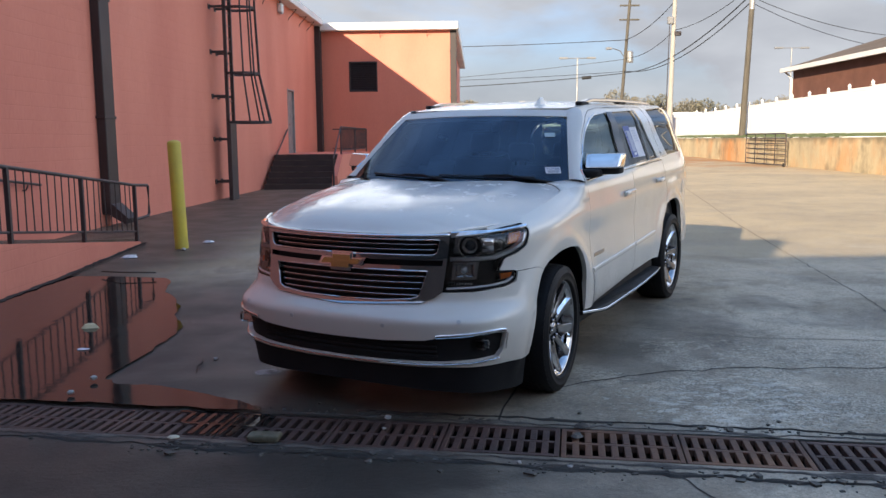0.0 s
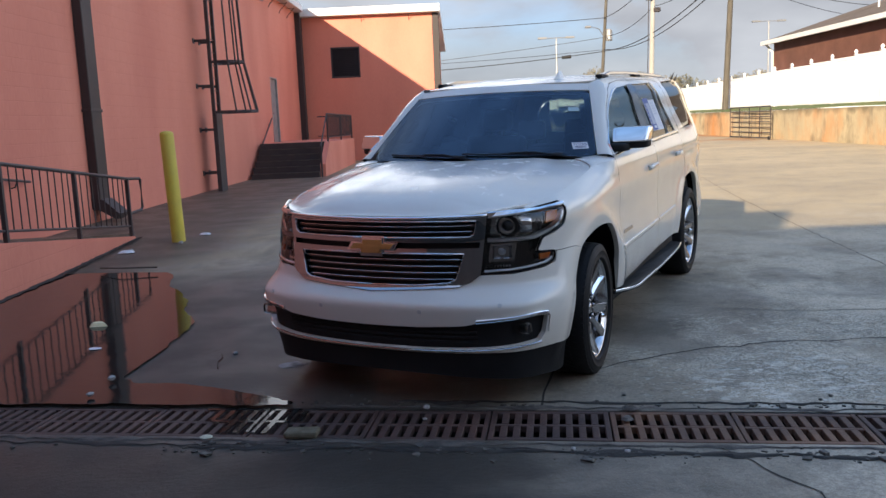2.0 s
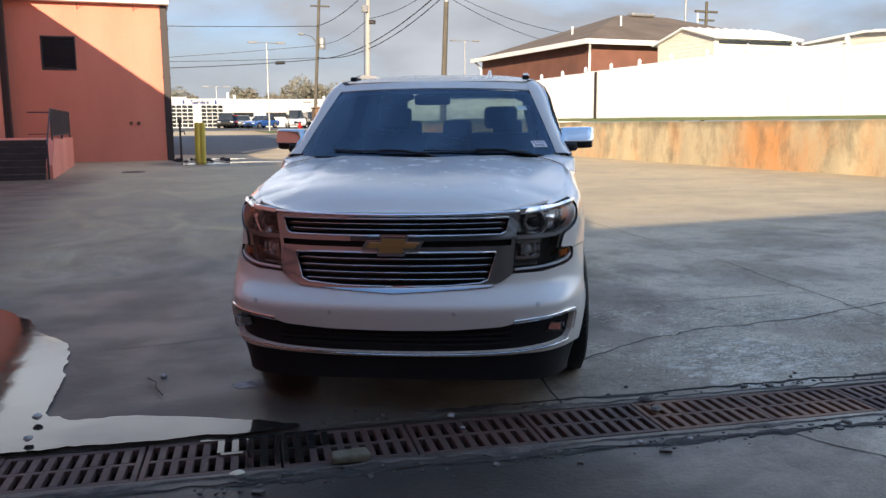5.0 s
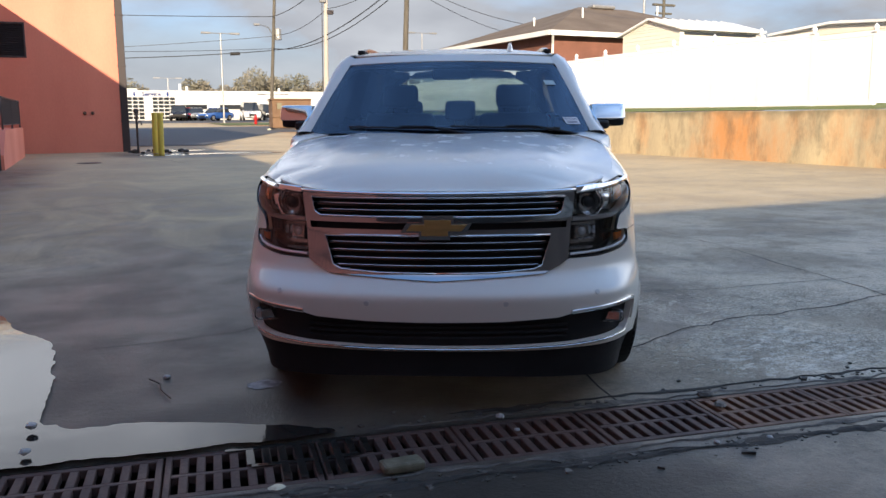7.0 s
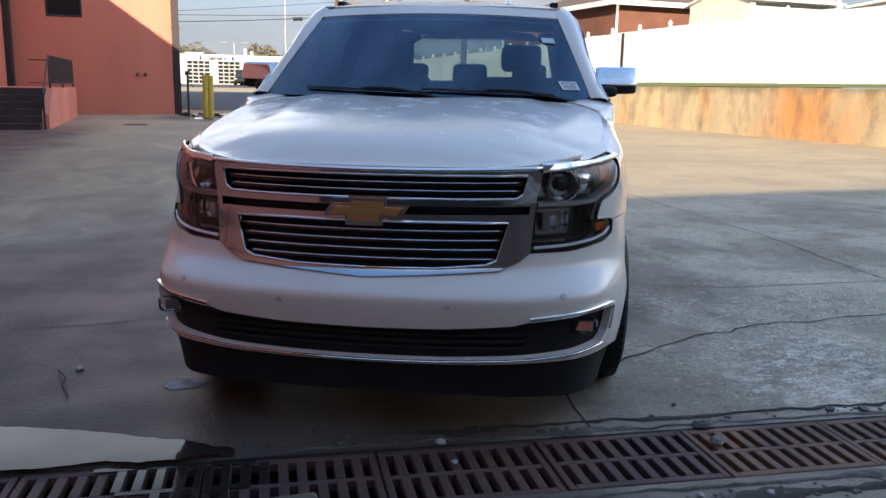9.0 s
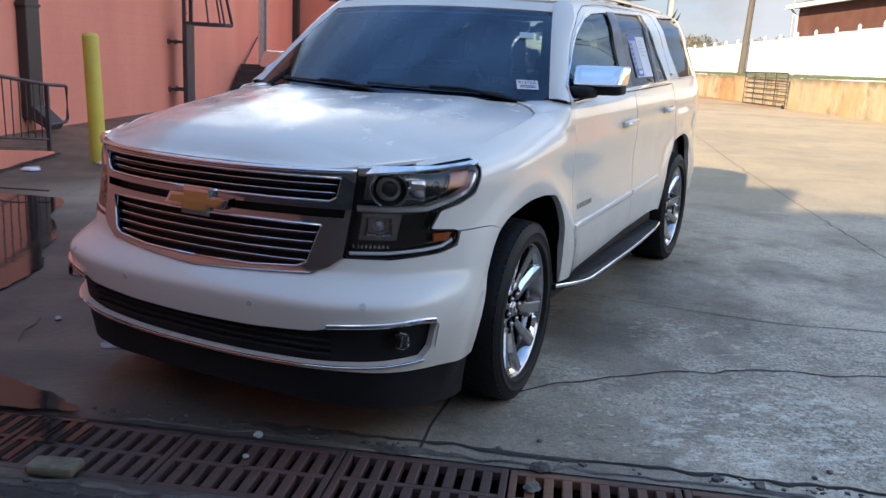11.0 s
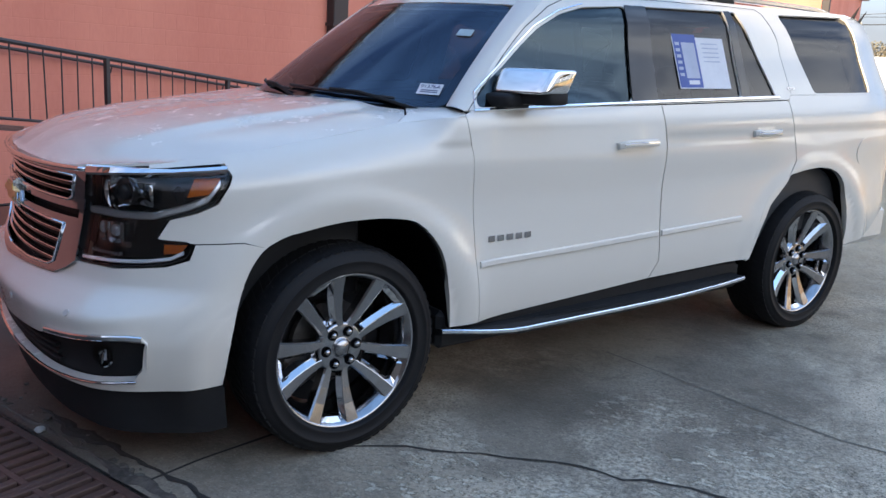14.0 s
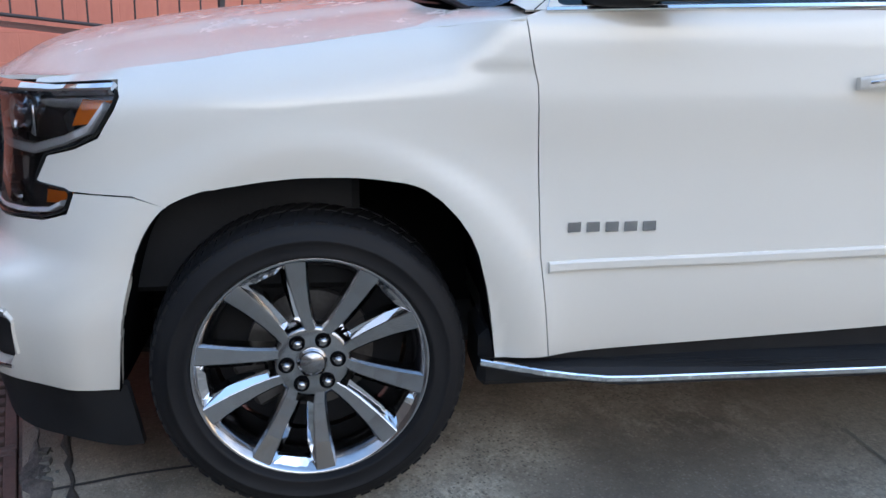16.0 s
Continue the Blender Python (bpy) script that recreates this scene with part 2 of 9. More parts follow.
    far_x, far_y = math_("MULTIPLY", math_("SUBTRACT", x, 2.6), 0.30), math_("MULTIPLY", math_("SUBTRACT", y, 31.5), 0.36)
    far_r = math_("ADD", math_("ADD", math_("MULTIPLY", far_x, far_x), math_("MULTIPLY", far_y, far_y)), math_("MULTIPLY", patch, 0.8))
    wet = math_("MAXIMUM", wet, rng(far_r, 0.7, 1.6, 0.85, 0.0))
    # darker ellipse beside the front wheel and sill, broken up by noise
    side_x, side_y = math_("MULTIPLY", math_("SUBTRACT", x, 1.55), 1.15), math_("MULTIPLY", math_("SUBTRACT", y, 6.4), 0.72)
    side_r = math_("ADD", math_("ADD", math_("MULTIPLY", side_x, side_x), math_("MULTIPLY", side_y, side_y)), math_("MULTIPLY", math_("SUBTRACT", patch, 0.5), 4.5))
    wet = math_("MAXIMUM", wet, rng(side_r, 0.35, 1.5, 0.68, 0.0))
    # runoff keeps the strip along the building dark as far as the steps
    wall_x_ = math_("ADD", math_("ADD", x, math_("MULTIPLY", y, -0.055)), math_("MULTIPLY", math_("SUBTRACT", streak, 0.5), 3.0))
    wet = math_("MAXIMUM", wet, math_("MULTIPLY", rng(wall_x_, -4.3, -2.7, 0.92, 0.0), rng(y, 23.0, 30.0, 1.0, 0.25)))
    rough_ = noise_(55.0, 6.0, 0.8)
    # shade put into the colour: the near slab is greyer, the sunlit slab stays tan
    near = rng(math_("ADD", y, math_("MULTIPLY", math_("SUBTRACT", streak, 0.5), 8.0)), 6.5, 12.5, 1.0, 0.0)
    dry = mixc(rng(streak, 0.35, 0.65), (0.58, 0.455, 0.28), (0.48, 0.38, 0.245))
    dry = mixc(near, dry, mixc(rng(noise_(0.8, 5.0, 0.6), 0.40, 0.62), (0.38, 0.32, 0.24), (0.74, 0.635, 0.485)))
    dry = mixc(math_("MULTIPLY", rng(mid, 0.42, 0.7), 0.22), dry, (0.15, 0.14, 0.12))
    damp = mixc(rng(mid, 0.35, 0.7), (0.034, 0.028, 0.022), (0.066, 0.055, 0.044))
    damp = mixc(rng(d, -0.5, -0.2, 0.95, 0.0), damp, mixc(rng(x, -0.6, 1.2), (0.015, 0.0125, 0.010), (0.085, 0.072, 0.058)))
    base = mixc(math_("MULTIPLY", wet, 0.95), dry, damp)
    # worn paste leaves pale scaled patches between exposed grit, by the drain right of the wheel
    zone = math_("MULTIPLY", rng(d, 0.22, 0.4), math_("MULTIPLY", rng(d, 1.5, 2.6, 1.0, 0.12), rng(x, 0.6, 1.3)))
    zone = math_("MULTIPLY", zone, rng(x, 5.0, 7.0, 1.0, 0.2))
    bare = rng(noise_(1.3, 5.0, 0.6, dist=0.4), 0.42, 0.58)
    grain_ = rng(rough_, 0.36, 0.62)
    base = mixc(math_("MULTIPLY", math_("MULTIPLY", zone, bare), 0.8), base, mixc(grain_, (0.17, 0.150, 0.120), (0.66, 0.58, 0.45)))
    scal = math_("MULTIPLY", rng(noise_(16.0, 7.0, 0.76, stretch=(0.8, 1.3, 1.0)), 0.53, 0.57), rng(noise_(1.1, 3.0), 0.41, 0.54))
    scal = math_("MULTIPLY", scal, zone)
    base = mixc(math_("MULTIPLY", scal, 0.9), base, (0.70, 0.64, 0.51))
    # white flakes where the skin of the slab has burst behind the drain
    fx, fy = math_("MULTIPLY", math_("SUBTRACT", x, 1.8), 1.15), math_("MULTIPLY", math_("SUBTRACT", y, 4.72), 1.7)
    fr_ = math_("ADD", math_("ADD", math_("MULTIPLY", fx, fx), math_("MULTIPLY", fy, fy)), math_("MULTIPLY", math_("SUBTRACT", noise_(2.6, 4.0), 0.5), 1.6))
    burst = math_("MULTIPLY", rng(noise_(11.0, 8.0, 0.74, stretch=(0.7, 1.3, 1.0), dist=0.6), 0.515, 0.545), rng(fr_, 0.25, 0.75, 1.0, 0.0))
    base = mixc(math_("MULTIPLY", burst, 0.9), base, (0.74, 0.69, 0.58))
    dark_grit = math_("MULTIPLY", rng(rough_, 0.60, 0.40), math_("SUBTRACT", 0.32, math_("MULTIPLY", wet, 0.18)))
    base = mixc(math_("MULTIPLY", dark_grit, rng(y, 9.0, 26.0, 1.0, 0.45)), base, (0.055, 0.05, 0.043))
    base = mixc(math_("MULTIPLY", rng(grit, 0.60, 0.74), math_("SUBTRACT", 0.42, math_("MULTIPLY", wet, 0.36))), base, (0.5, 0.48, 0.45))
    base = mixc(math_("MULTIPLY", math_("MULTIPLY", rng(noise_(5.0, 6.0, 0.7), 0.48, 0.66), 0.30), rng(y, 7.0, 12.0, 1.0, 0.1)), base, (0.07, 0.06, 0.048))
    # chips of exposed aggregate, pale and dark
    vor = n.new("ShaderNodeTexVoronoi")
    vor.inputs["Scale"].default_value = 95.0
    l.new(g.outputs["Position"], vor.inputs["Vector"])
    pick = n.new("ShaderNodeSeparateColor")
    l.new(vor.outputs["Color"], pick.inputs["Color"])
    chip_ = rng(vor.outputs["Distance"], 0.30, 0.52, 1.0, 0.0)
    worn = math_("MULTIPLY", rng(mid, 0.36, 0.58, 0.35, 1.0), rng(y, 7.0, 14.0, 1.0, 0.25))
    worn = math_("MULTIPLY", worn, rng(x, -1.2, 0.8, 0.12, 1.0))
    worn = math_("MULTIPLY", worn, math_("SUBTRACT", 1.0, math_("MULTIPLY", wet, 0.85)))
    worn = math_("MULTIPLY", worn, rng(d, -0.7, -0.2, 0.35, 1.0))
    base = mixc(math_("MULTIPLY", math_("MULTIPLY", chip_, rng(pick.outputs["Red"], 0.66, 0.80)), math_("MULTIPLY", worn, 0.50)), base, (0.60, 0.54, 0.43))
    base = mixc(math_("MULTIPLY", math_("MULTIPLY", chip_, rng(pick.outputs["Green"], 0.66, 0.80)), math_("MULTIPLY", worn, 0.70)), base, (0.04, 0.036, 0.03))
    # orange clay washed over the slab by the far end of the retaining wall
    clay = math_("MULTIPLY", rng(noise_(0.5, 4.0, stretch=(1.0, 0.6, 1.0)), 0.4, 0.6), math_("MULTIPLY", rng(x, 8.0, 14.0), rng(y, 30.0, 42.0)))
    base = mixc(math_("MULTIPLY", clay, 0.75), base, (0.42, 0.19, 0.07))
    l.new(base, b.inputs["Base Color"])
    l.new(math_("ADD", math_("MULTIPLY", wet, math_("MULTIPLY", rng(d, -0.6, -0.25, 0.55, 1.0), 0.30)), 0.08), b.inputs["Specular IOR Level"])
    ro = math_("SUBTRACT", rng(mid, 0.3, 0.7, 0.85, 0.7), math_("MULTIPLY", wet, 0.30))
    l.new(ro, b.inputs["Roughness"])
    bp = n.new("ShaderNodeBump")
    bp.inputs["Distance"].default_value = 0.007
    h = math_("ADD", math_("MULTIPLY", fine, 0.7), math_("MULTIPLY", grit, 0.35))
    l.new(math_("ADD", h, math_("MULTIPLY", scal, -0.6)), bp.inputs["Height"])
    l.new(bp.outputs["Normal"], b.inputs["Normal"])
    return m


def pink_block():
    """Painted concrete block: salmon paint, faint coursing, streaks and scuffs."""
    m = mk("salmon_painted_block", (0.70, 0.245, 0.165), (0.62, 0.205, 0.14), 0.7, 25.0, (0.62, 0.8), bump=0.0015, bscale=55.0, stretch=(1, 1, 0.35))
    n, l = m.node_tree.nodes, m.node_tree.links
    b = n["Principled BSDF"]
    g = n.new("ShaderNodeNewGeometry")
    sep = n.new("ShaderNodeSeparateXYZ")
    l.new(g.outputs["Position"], sep.inputs["Vector"])
    add = n.new("ShaderNodeMath")
    l.new(sep.outputs["X"], add.inputs[0])
    l.new(sep.outputs["Y"], add.inputs[1])
    com = n.new("ShaderNodeCombineXYZ")
    l.new(add.outputs["Value"], com.inputs["X"])
    l.new(sep.outputs["Z"], com.inputs["Y"])
    br = n.new("ShaderNodeTexBrick")
    br.inputs["Scale"].default_value = 1.0
    br.inputs["Brick Width"].default_value = 0.406
    br.inputs["Row Height"].default_value = 0.203
    br.inputs["Mortar Size"].default_value = 0.006
    br.inputs["Mortar Smooth"].default_value = 0.6
    l.new(com.outputs["Vector"], br.inputs["Vector"])
    bp = n.new("ShaderNodeBump")
    bp.inputs["Distance"].default_value = 0.0018
    bp.invert = True
    l.new(br.outputs["Fac"], bp.inputs["Height"])
    old = b.inputs["Normal"].links[0].from_socket
    l.new(old, bp.inputs["Normal"])
    l.new(bp.outputs["Normal"], b.inputs["Normal"])
    return m


def stained_concrete():
    """Board-marked retaining wall: cream concrete with vertical rust-orange and black algae runs."""
    m = mk("stained_wall_concrete", (0.52, 0.43, 0.27), (0.36, 0.30, 0.20), 0.9, 30.0, (0.7, 0.9), bump=0.004, bscale=25.0, stretch=(1, 1, 0.25))
    n, l = m.node_tree.nodes, m.node_tree.links
    b = n["Principled BSDF"]
    col = b.inputs["Base Color"].links[0].from_socket
    g = n.new("ShaderNodeNewGeometry")
    for scale, a, c, tone, amount, shift in ((0.30, 0.49, 0.66, (0.50, 0.21, 0.06), 0.8, 3.0), (1.3, 0.50, 0.66, (0.10, 0.09, 0.065), 0.6, 21.0)):
        mp = n.new("ShaderNodeMapping")
        mp.inputs["Scale"].default_value = (1, 1, 0.42)
        mp.inputs["Location"].default_value = (shift, shift, 0)
        t = n.new("ShaderNodeTexNoise")
        t.inputs["Scale"].default_value, t.inputs["Detail"].default_value, t.inputs["Roughness"].default_value = scale, 8.0, 0.68
        l.new(g.outputs["Position"], mp.inputs["Vector"])
        l.new(mp.outputs["Vector"], t.inputs["Vector"])
        r = n.new("ShaderNodeMapRange")
        r.inputs["From Min"].default_value, r.inputs["From Max"].default_value, r.inputs["To Max"].default_value = a, c, amount
        l.new(t.outputs["Fac"], r.inputs["Value"])
        mx = n.new("ShaderNodeMix")
        mx.data_type = "RGBA"
        l.new(r.outputs["Result"], mx.inputs["Factor"])
        l.new(col, mx.inputs["A"])
        mx.inputs["B"].default_value = (*tone, 1)
        col = mx.outputs["Result"]
    # algae band that hangs from the top edge
    sep = n.new("ShaderNodeSeparateXYZ")
    l.new(g.outputs["Position"], sep.inputs["Vector"])
    t = n.new("ShaderNodeTexNoise")
    t.inputs["Scale"].default_value, t.inputs["Detail"].default_value = 1.7, 8.0
    l.new(g.outputs["Position"], t.inputs["Vector"])
    ad = n.new("ShaderNodeMath")
    ad.operation = "MULTIPLY_ADD"
    ad.inputs[1].default_value = 0.75
    l.new(t.outputs["Fac"], ad.inputs[0])
    l.new(sep.outputs["Z"], ad.inputs[2])
    r = n.new("ShaderNodeMapRange")
    r.inputs["From Min"].default_value, r.inputs["From Max"].default_value, r.inputs["To Max"].default_value = 1.58, 1.86, 0.8
    l.new(ad.outputs["Value"], r.inputs["Value"])
    mx = n.new("ShaderNodeMix")
    mx.data_type = "RGBA"
    l.new(r.outputs["Result"], mx.inputs["Factor"])
    l.new(col, mx.inputs["A"])
    mx.inputs["B"].default_value = (0.13, 0.115, 0.07, 1)
    l.new(mx.outputs["Result"], b.inputs["Base Color"])
    return m


M = {}
M["ground"] = concrete_ground()
M["pink"] = pink_block()
M["south"] = mk("grey_brown_block", (0.17, 0.145, 0.125), (0.12, 0.105, 0.095), 0.7, 25.0, (0.7, 0.85), bump=0.0015, bscale=55.0)
M["stained"] = stained_concrete()
M["asphalt"] = mk("asphalt", (0.055, 0.056, 0.06), (0.085, 0.085, 0.085), 0.6, 90.0, (0.7, 0.9), bump=0.004, bscale=120.0)
M["grass"] = mk("grass", (0.075, 0.12, 0.025), (0.14, 0.15, 0.045), 1.3, 30.0, (0.8, 0.95), bump=0.02, bscale=30.0)
M["vinyl"] = mk("white_vinyl", (0.84, 0.84, 0.84), (0.80, 0.80, 0.80), 0.8, 20.0, (0.35, 0.5))
M["white_metal"] = mk("white_painted_metal", (0.78, 0.78, 0.76), (0.66, 0.66, 0.64), 0.8, 12.0, (0.4, 0.55), stretch=(1, 1, 0.4))
M["dark_metal"] = mk("dark_painted_steel", (0.030, 0.026, 0.030), (0.055, 0.045, 0.045), 2.5, 40.0, (0.42, 0.6), bump=0.0006, bscale=90.0)
M["brown_metal"] = mk("dark_brown_sheet_metal", (0.026, 0.019, 0.021), (0.036, 0.027, 0.028), 1.2, 30.0, (0.45, 0.6))
M["grey_metal"] = mk("grey_galvanised_metal", (0.36, 0.36, 0.36), (0.28, 0.28, 0.28), 4.0, 40.0, (0.35, 0.55), metal=0.6)
M["yellow"] = mk("yellow_bollard_paint", (0.62, 0.50, 0.06), (0.50, 0.40, 0.07), 3.0, 30.0, (0.42, 0.6), bump=0.0012, bscale=40.0)
M["rust_iron"] = mk("rusty_cast_iron", (0.105, 0.056, 0.043), (0.056, 0.037, 0.032), 2.0, 45.0, (0.55, 0.8), metal=0.15, bump=0.0012, bscale=160.0)
M["rust"] = mk("orange_rusted_iron", (0.17, 0.075, 0.035), (0.075, 0.048, 0.04), 3.0, 45.0, (0.6, 0.85), bump=0.0012, bscale=160.0)
M["mud"] = mk("wet_black_mud", (0.024, 0.021, 0.019), (0.045, 0.038, 0.03), 4.0, 40.0, (0.3, 0.7), bump=0.01, bscale=20.0)
M["dirt"] = mk("dark_joint_dirt", (0.020, 0.018, 0.015), (0.045, 0.039, 0.032), 9.0, 80.0, (0.8, 0.95), bump=0.004, bscale=90.0)
M["broken"] = mk("broken_pale_concrete", (0.125, 0.105, 0.085), (0.035, 0.031, 0.027), 9.0, 50.0, (0.65, 0.9), bump=0.008, bscale=40.0)
M["wood_pole"] = mk("weathered_pole_wood", (0.10, 0.09, 0.072), (0.065, 0.058, 0.047), 2.5, 30.0, (0.7, 0.9), stretch=(6, 6, 0.6), bump=0.004, bscale=30.0)
M["pale_pole"] = mk("pale_pole_wood", (0.40, 0.38, 0.35), (0.30, 0.285, 0.26), 2.5, 30.0, (0.7, 0.9), stretch=(6, 6, 0.6))
M["roof_shingle"] = mk("brown_shingle", (0.15, 0.108, 0.07), (0.105, 0.075, 0.05), 0.7, 9.0, (0.8, 0.95), bump=0.01, bscale=9.0)
M["brick"] = mk("red_brick", (0.20, 0.085, 0.06), (0.14, 0.062, 0.045), 1.0, 14.0, (0.75, 0.9))
M["siding"] = mk("cream_siding", (0.76, 0.72, 0.62), (0.70, 0.66, 0.57), 0.8, 15.0, (0.5, 0.65))
M["window_dark"] = mk("dark_window_glass", (0.02, 0.024, 0.03), (0.035, 0.04, 0.045), 0.6, 6.0, (0.05, 0.12))
M["far_white"] = mk("white_building_paint", (0.68, 0.68, 0.66), (0.60, 0.60, 0.585), 0.15, 3.0, (0.6, 0.75))
M["blue_sign"] = mk("blue_sign_paint", (0.02, 0.05, 0.22), (0.015, 0.04, 0.18), 2.0, 9.0, (0.4, 0.5))
M["dumpster"] = mk("brown_dumpster_paint", (0.17, 0.095, 0.05), (0.12, 0.07, 0.04), 1.2, 18.0, (0.6, 0.8), bump=0.003, bscale=12.0)
# lightened towards grey-brown, so some distance haze sits in the colour
M["leaf"] = mk("tree_leaf", (0.15, 0.145, 0.095), (0.22, 0.19, 0.14), 0.25, 4.0, (0.7, 0.9))
M["bark"] = mk("tree_bark", (0.06, 0.048, 0.037), (0.09, 0.075, 0.06), 1.2, 12.0, (0.8, 0.95))
M["black_rubber"] = mk("black_cable", (0.015, 0.015, 0.016), (0.025, 0.025, 0.025), 3.0, 30.0, (0.5, 0.7))
M["litter"] = mk("pale_litter", (0.62, 0.58, 0.42), (0.55, 0.50, 0.36), 6.0, 50.0, (0.6, 0.8))
M["foam"] = mk("cream_foam", (0.78, 0.70, 0.42), (0.70, 0.62, 0.36), 6.0, 50.0, (0.6, 0.8))
M["paper"] = mk("white_paper", (0.72, 0.72, 0.74), (0.64, 0.64, 0.66), 5.0, 50.0, (0.6, 0.8))
M["stone"] = mk("pale_pebble", (0.42, 0.40, 0.37), (0.28, 0.27, 0.25), 20.0, 90.0, (0.7, 0.9), bump=0.002, bscale=90.0)
M["rubble"] = mk("crumbled_concrete", (0.13, 0.12, 0.10), (0.04, 0.037, 0.032), 14.0, 60.0, (0.7, 0.9), bump=0.003, bscale=60.0)
M["splash"] = mk("chalky_smear", (0.42, 0.42, 0.42), (0.13, 0.13, 0.13), 12.0, 60.0, (0.6, 0.8))
M["mossy"] = mk("mossy_concrete", (0.17, 0.145, 0.095), (0.09, 0.085, 0.05), 14.0, 70.0, (0.7, 0.9), bump=0.003, bscale=60.0)
M["clay"] = mk("orange_clay", (0.40, 0.17, 0.06), (0.30, 0.13, 0.05), 1.0, 20.0, (0.8, 0.95), bump=0.02, bscale=12.0)

# ---- car materials ----
def paint():
    m = mk("pearl_white_paint", (0.69, 0.65, 0.575), (0.67, 0.632, 0.56), 1.5, 400.0, (0.22, 0.30), coat=1.0, grain=0.6)
    m.node_tree.nodes["Principled BSDF"].inputs["Specular IOR Level"].default_value = 0.15
    n, l = m.node_tree.nodes, m.node_tree.links
    b = n["Principled BSDF"]
    b.inputs["Coat IOR"].default_value = 1.62
    # a film of dew and dust dulls the clear coat in patches
    g = n.new("ShaderNodeNewGeometry")
    t = n.new("ShaderNodeTexNoise")
    t.inputs["Scale"].default_value, t.inputs["Detail"].default_value, t.inputs["Roughness"].default_value = 5.0, 8.0, 0.68
    sep = n.new("ShaderNodeSeparateXYZ")
    up = n.new("ShaderNodeMapRange")
    up.inputs["From Min"].default_value, up.inputs["From Max"].default_value = 0.75, 0.97
    r = n.new("ShaderNodeMapRange")
    r.inputs["From Min"].default_value, r.inputs["From Max"].default_value = 0.40, 0.62
    r.inputs["To Min"].default_value, r.inputs["To Max"].default_value = 0.05, 0.30
    mul = n.new("ShaderNodeMath")
    mul.operation = "MULTIPLY_ADD"
    mul.inputs[2].default_value = 0.02
    l.new(g.outputs["Position"], t.inputs["Vector"])
    l.new(g.outputs["Normal"], sep.inputs["Vector"])
    l.new(sep.outputs["Z"], up.inputs["Value"])
    l.new(t.outputs["Fac"], r.inputs["Value"])
    l.new(r.outputs["Result"], mul.inputs[0])
    l.new(up.outputs["Result"], mul.inputs[1])
    l.new(mul.outputs["Value"], b.inputs["Coat Roughness"])
    return m


M["paint"] = paint()
M["chrome"] = mk("polished_chrome", (0.78, 0.79, 0.80), (0.74, 0.75, 0.77), 2.0, 60.0, (0.03, 0.07), metal=1.0)
M["grille_chrome"] = mk("smoked_chrome", (0.40, 0.43, 0.47), (0.36, 0.39, 0.43), 2.0, 60.0, (0.04, 0.09), metal=1.0)
M["dark_chrome"] = mk("dark_polished_alloy", (0.43, 0.43, 0.44), (0.38, 0.38, 0.39), 2.0, 60.0, (0.10, 0.18), metal=1.0)
M["wheel_grey"] = mk("grey_machined_alloy", (0.40, 0.40, 0.41), (0.35, 0.35, 0.36), 2.0, 60.0, (0.16, 0.24), metal=1.0)
M["black_plastic"] = mk("black_textured_plastic", (0.016, 0.016, 0.017), (0.024, 0.024, 0.025), 5.0, 200.0, (0.5, 0.65), bump=0.0004, bscale=500.0, spec=0.15)
M["gloss_black"] = mk("gloss_black_trim", (0.008, 0.008, 0.009), (0.012, 0.012, 0.013), 5.0, 90.0, (0.06, 0.12))
M["tyre"] = mk("black_tyre_rubber", (0.009, 0.009, 0.010), (0.016, 0.015, 0.015), 6.0, 90.0, (0.5, 0.7), bump=0.0004, bscale=300.0, spec=0.18)
# near-black without sheen: the shade of wheel wells and nut seats is in the colour
M["housing"] = mk("recess_shade_black", (0.004, 0.004, 0.005), (0.006, 0.006, 0.006), 5.0, 200.0, (0.85, 0.95), spec=0.0)
M["brake"] = mk("brake_iron", (0.16, 0.15, 0.14), (0.10, 0.09, 0.085), 8.0, 90.0, (0.4, 0.6), metal=0.8)
M["silver"] = mk("silvered_reflector", (0.86, 0.87, 0.89), (0.76, 0.77, 0.80), 8.0, 90.0, (0.12, 0.24), metal=0.55)
M["sensor"] = mk("grey_sensor_cap", (0.46, 0.45, 0.42), (0.42, 0.41, 0.39), 8.0, 90.0, (0.3, 0.4))
M["amber"] = mk("amber_reflector", (0.75, 0.17, 0.015), (0.62, 0.13, 0.012), 20.0, 220.0, (0.12, 0.2), coat=0.8)
M["red_lens"] = mk("red_tail_lens", (0.35, 0.012, 0.012), (0.28, 0.01, 0.01), 8.0, 90.0, (0.08, 0.15), coat=0.8)
M["gold"] = mk("brushed_gold_emblem", (0.74, 0.54, 0.22), (0.56, 0.40, 0.16), 4.0, 220.0, (0.28, 0.38), metal=0.85, stretch=(1, 1, 8))
M["leather"] = mk("black_leather", (0.018, 0.018, 0.019), (0.03, 0.029, 0.029), 3.0, 90.0, (0.45, 0.6), bump=0.0008, bscale=250.0)
M["dash"] = mk("charcoal_dashboard", (0.022, 0.023, 0.026), (0.03, 0.031, 0.034), 3.0, 90.0, (0.55, 0.7))
M["cream"] = mk("grey_headliner", (0.10, 0.095, 0.085), (0.085, 0.08, 0.07), 3.0, 90.0, (0.8, 0.9))
M["ink"] = mk("dark_blue_ink", (0.03, 0.04, 0.12), (0.025, 0.035, 0.1), 8.0, 90.0, (0.5, 0.6))
M["poster_blue"] = mk("blue_printed_paper", (0.06, 0.10, 0.33), (0.05, 0.085, 0.28), 8.0, 90.0, (0.5, 0.6))
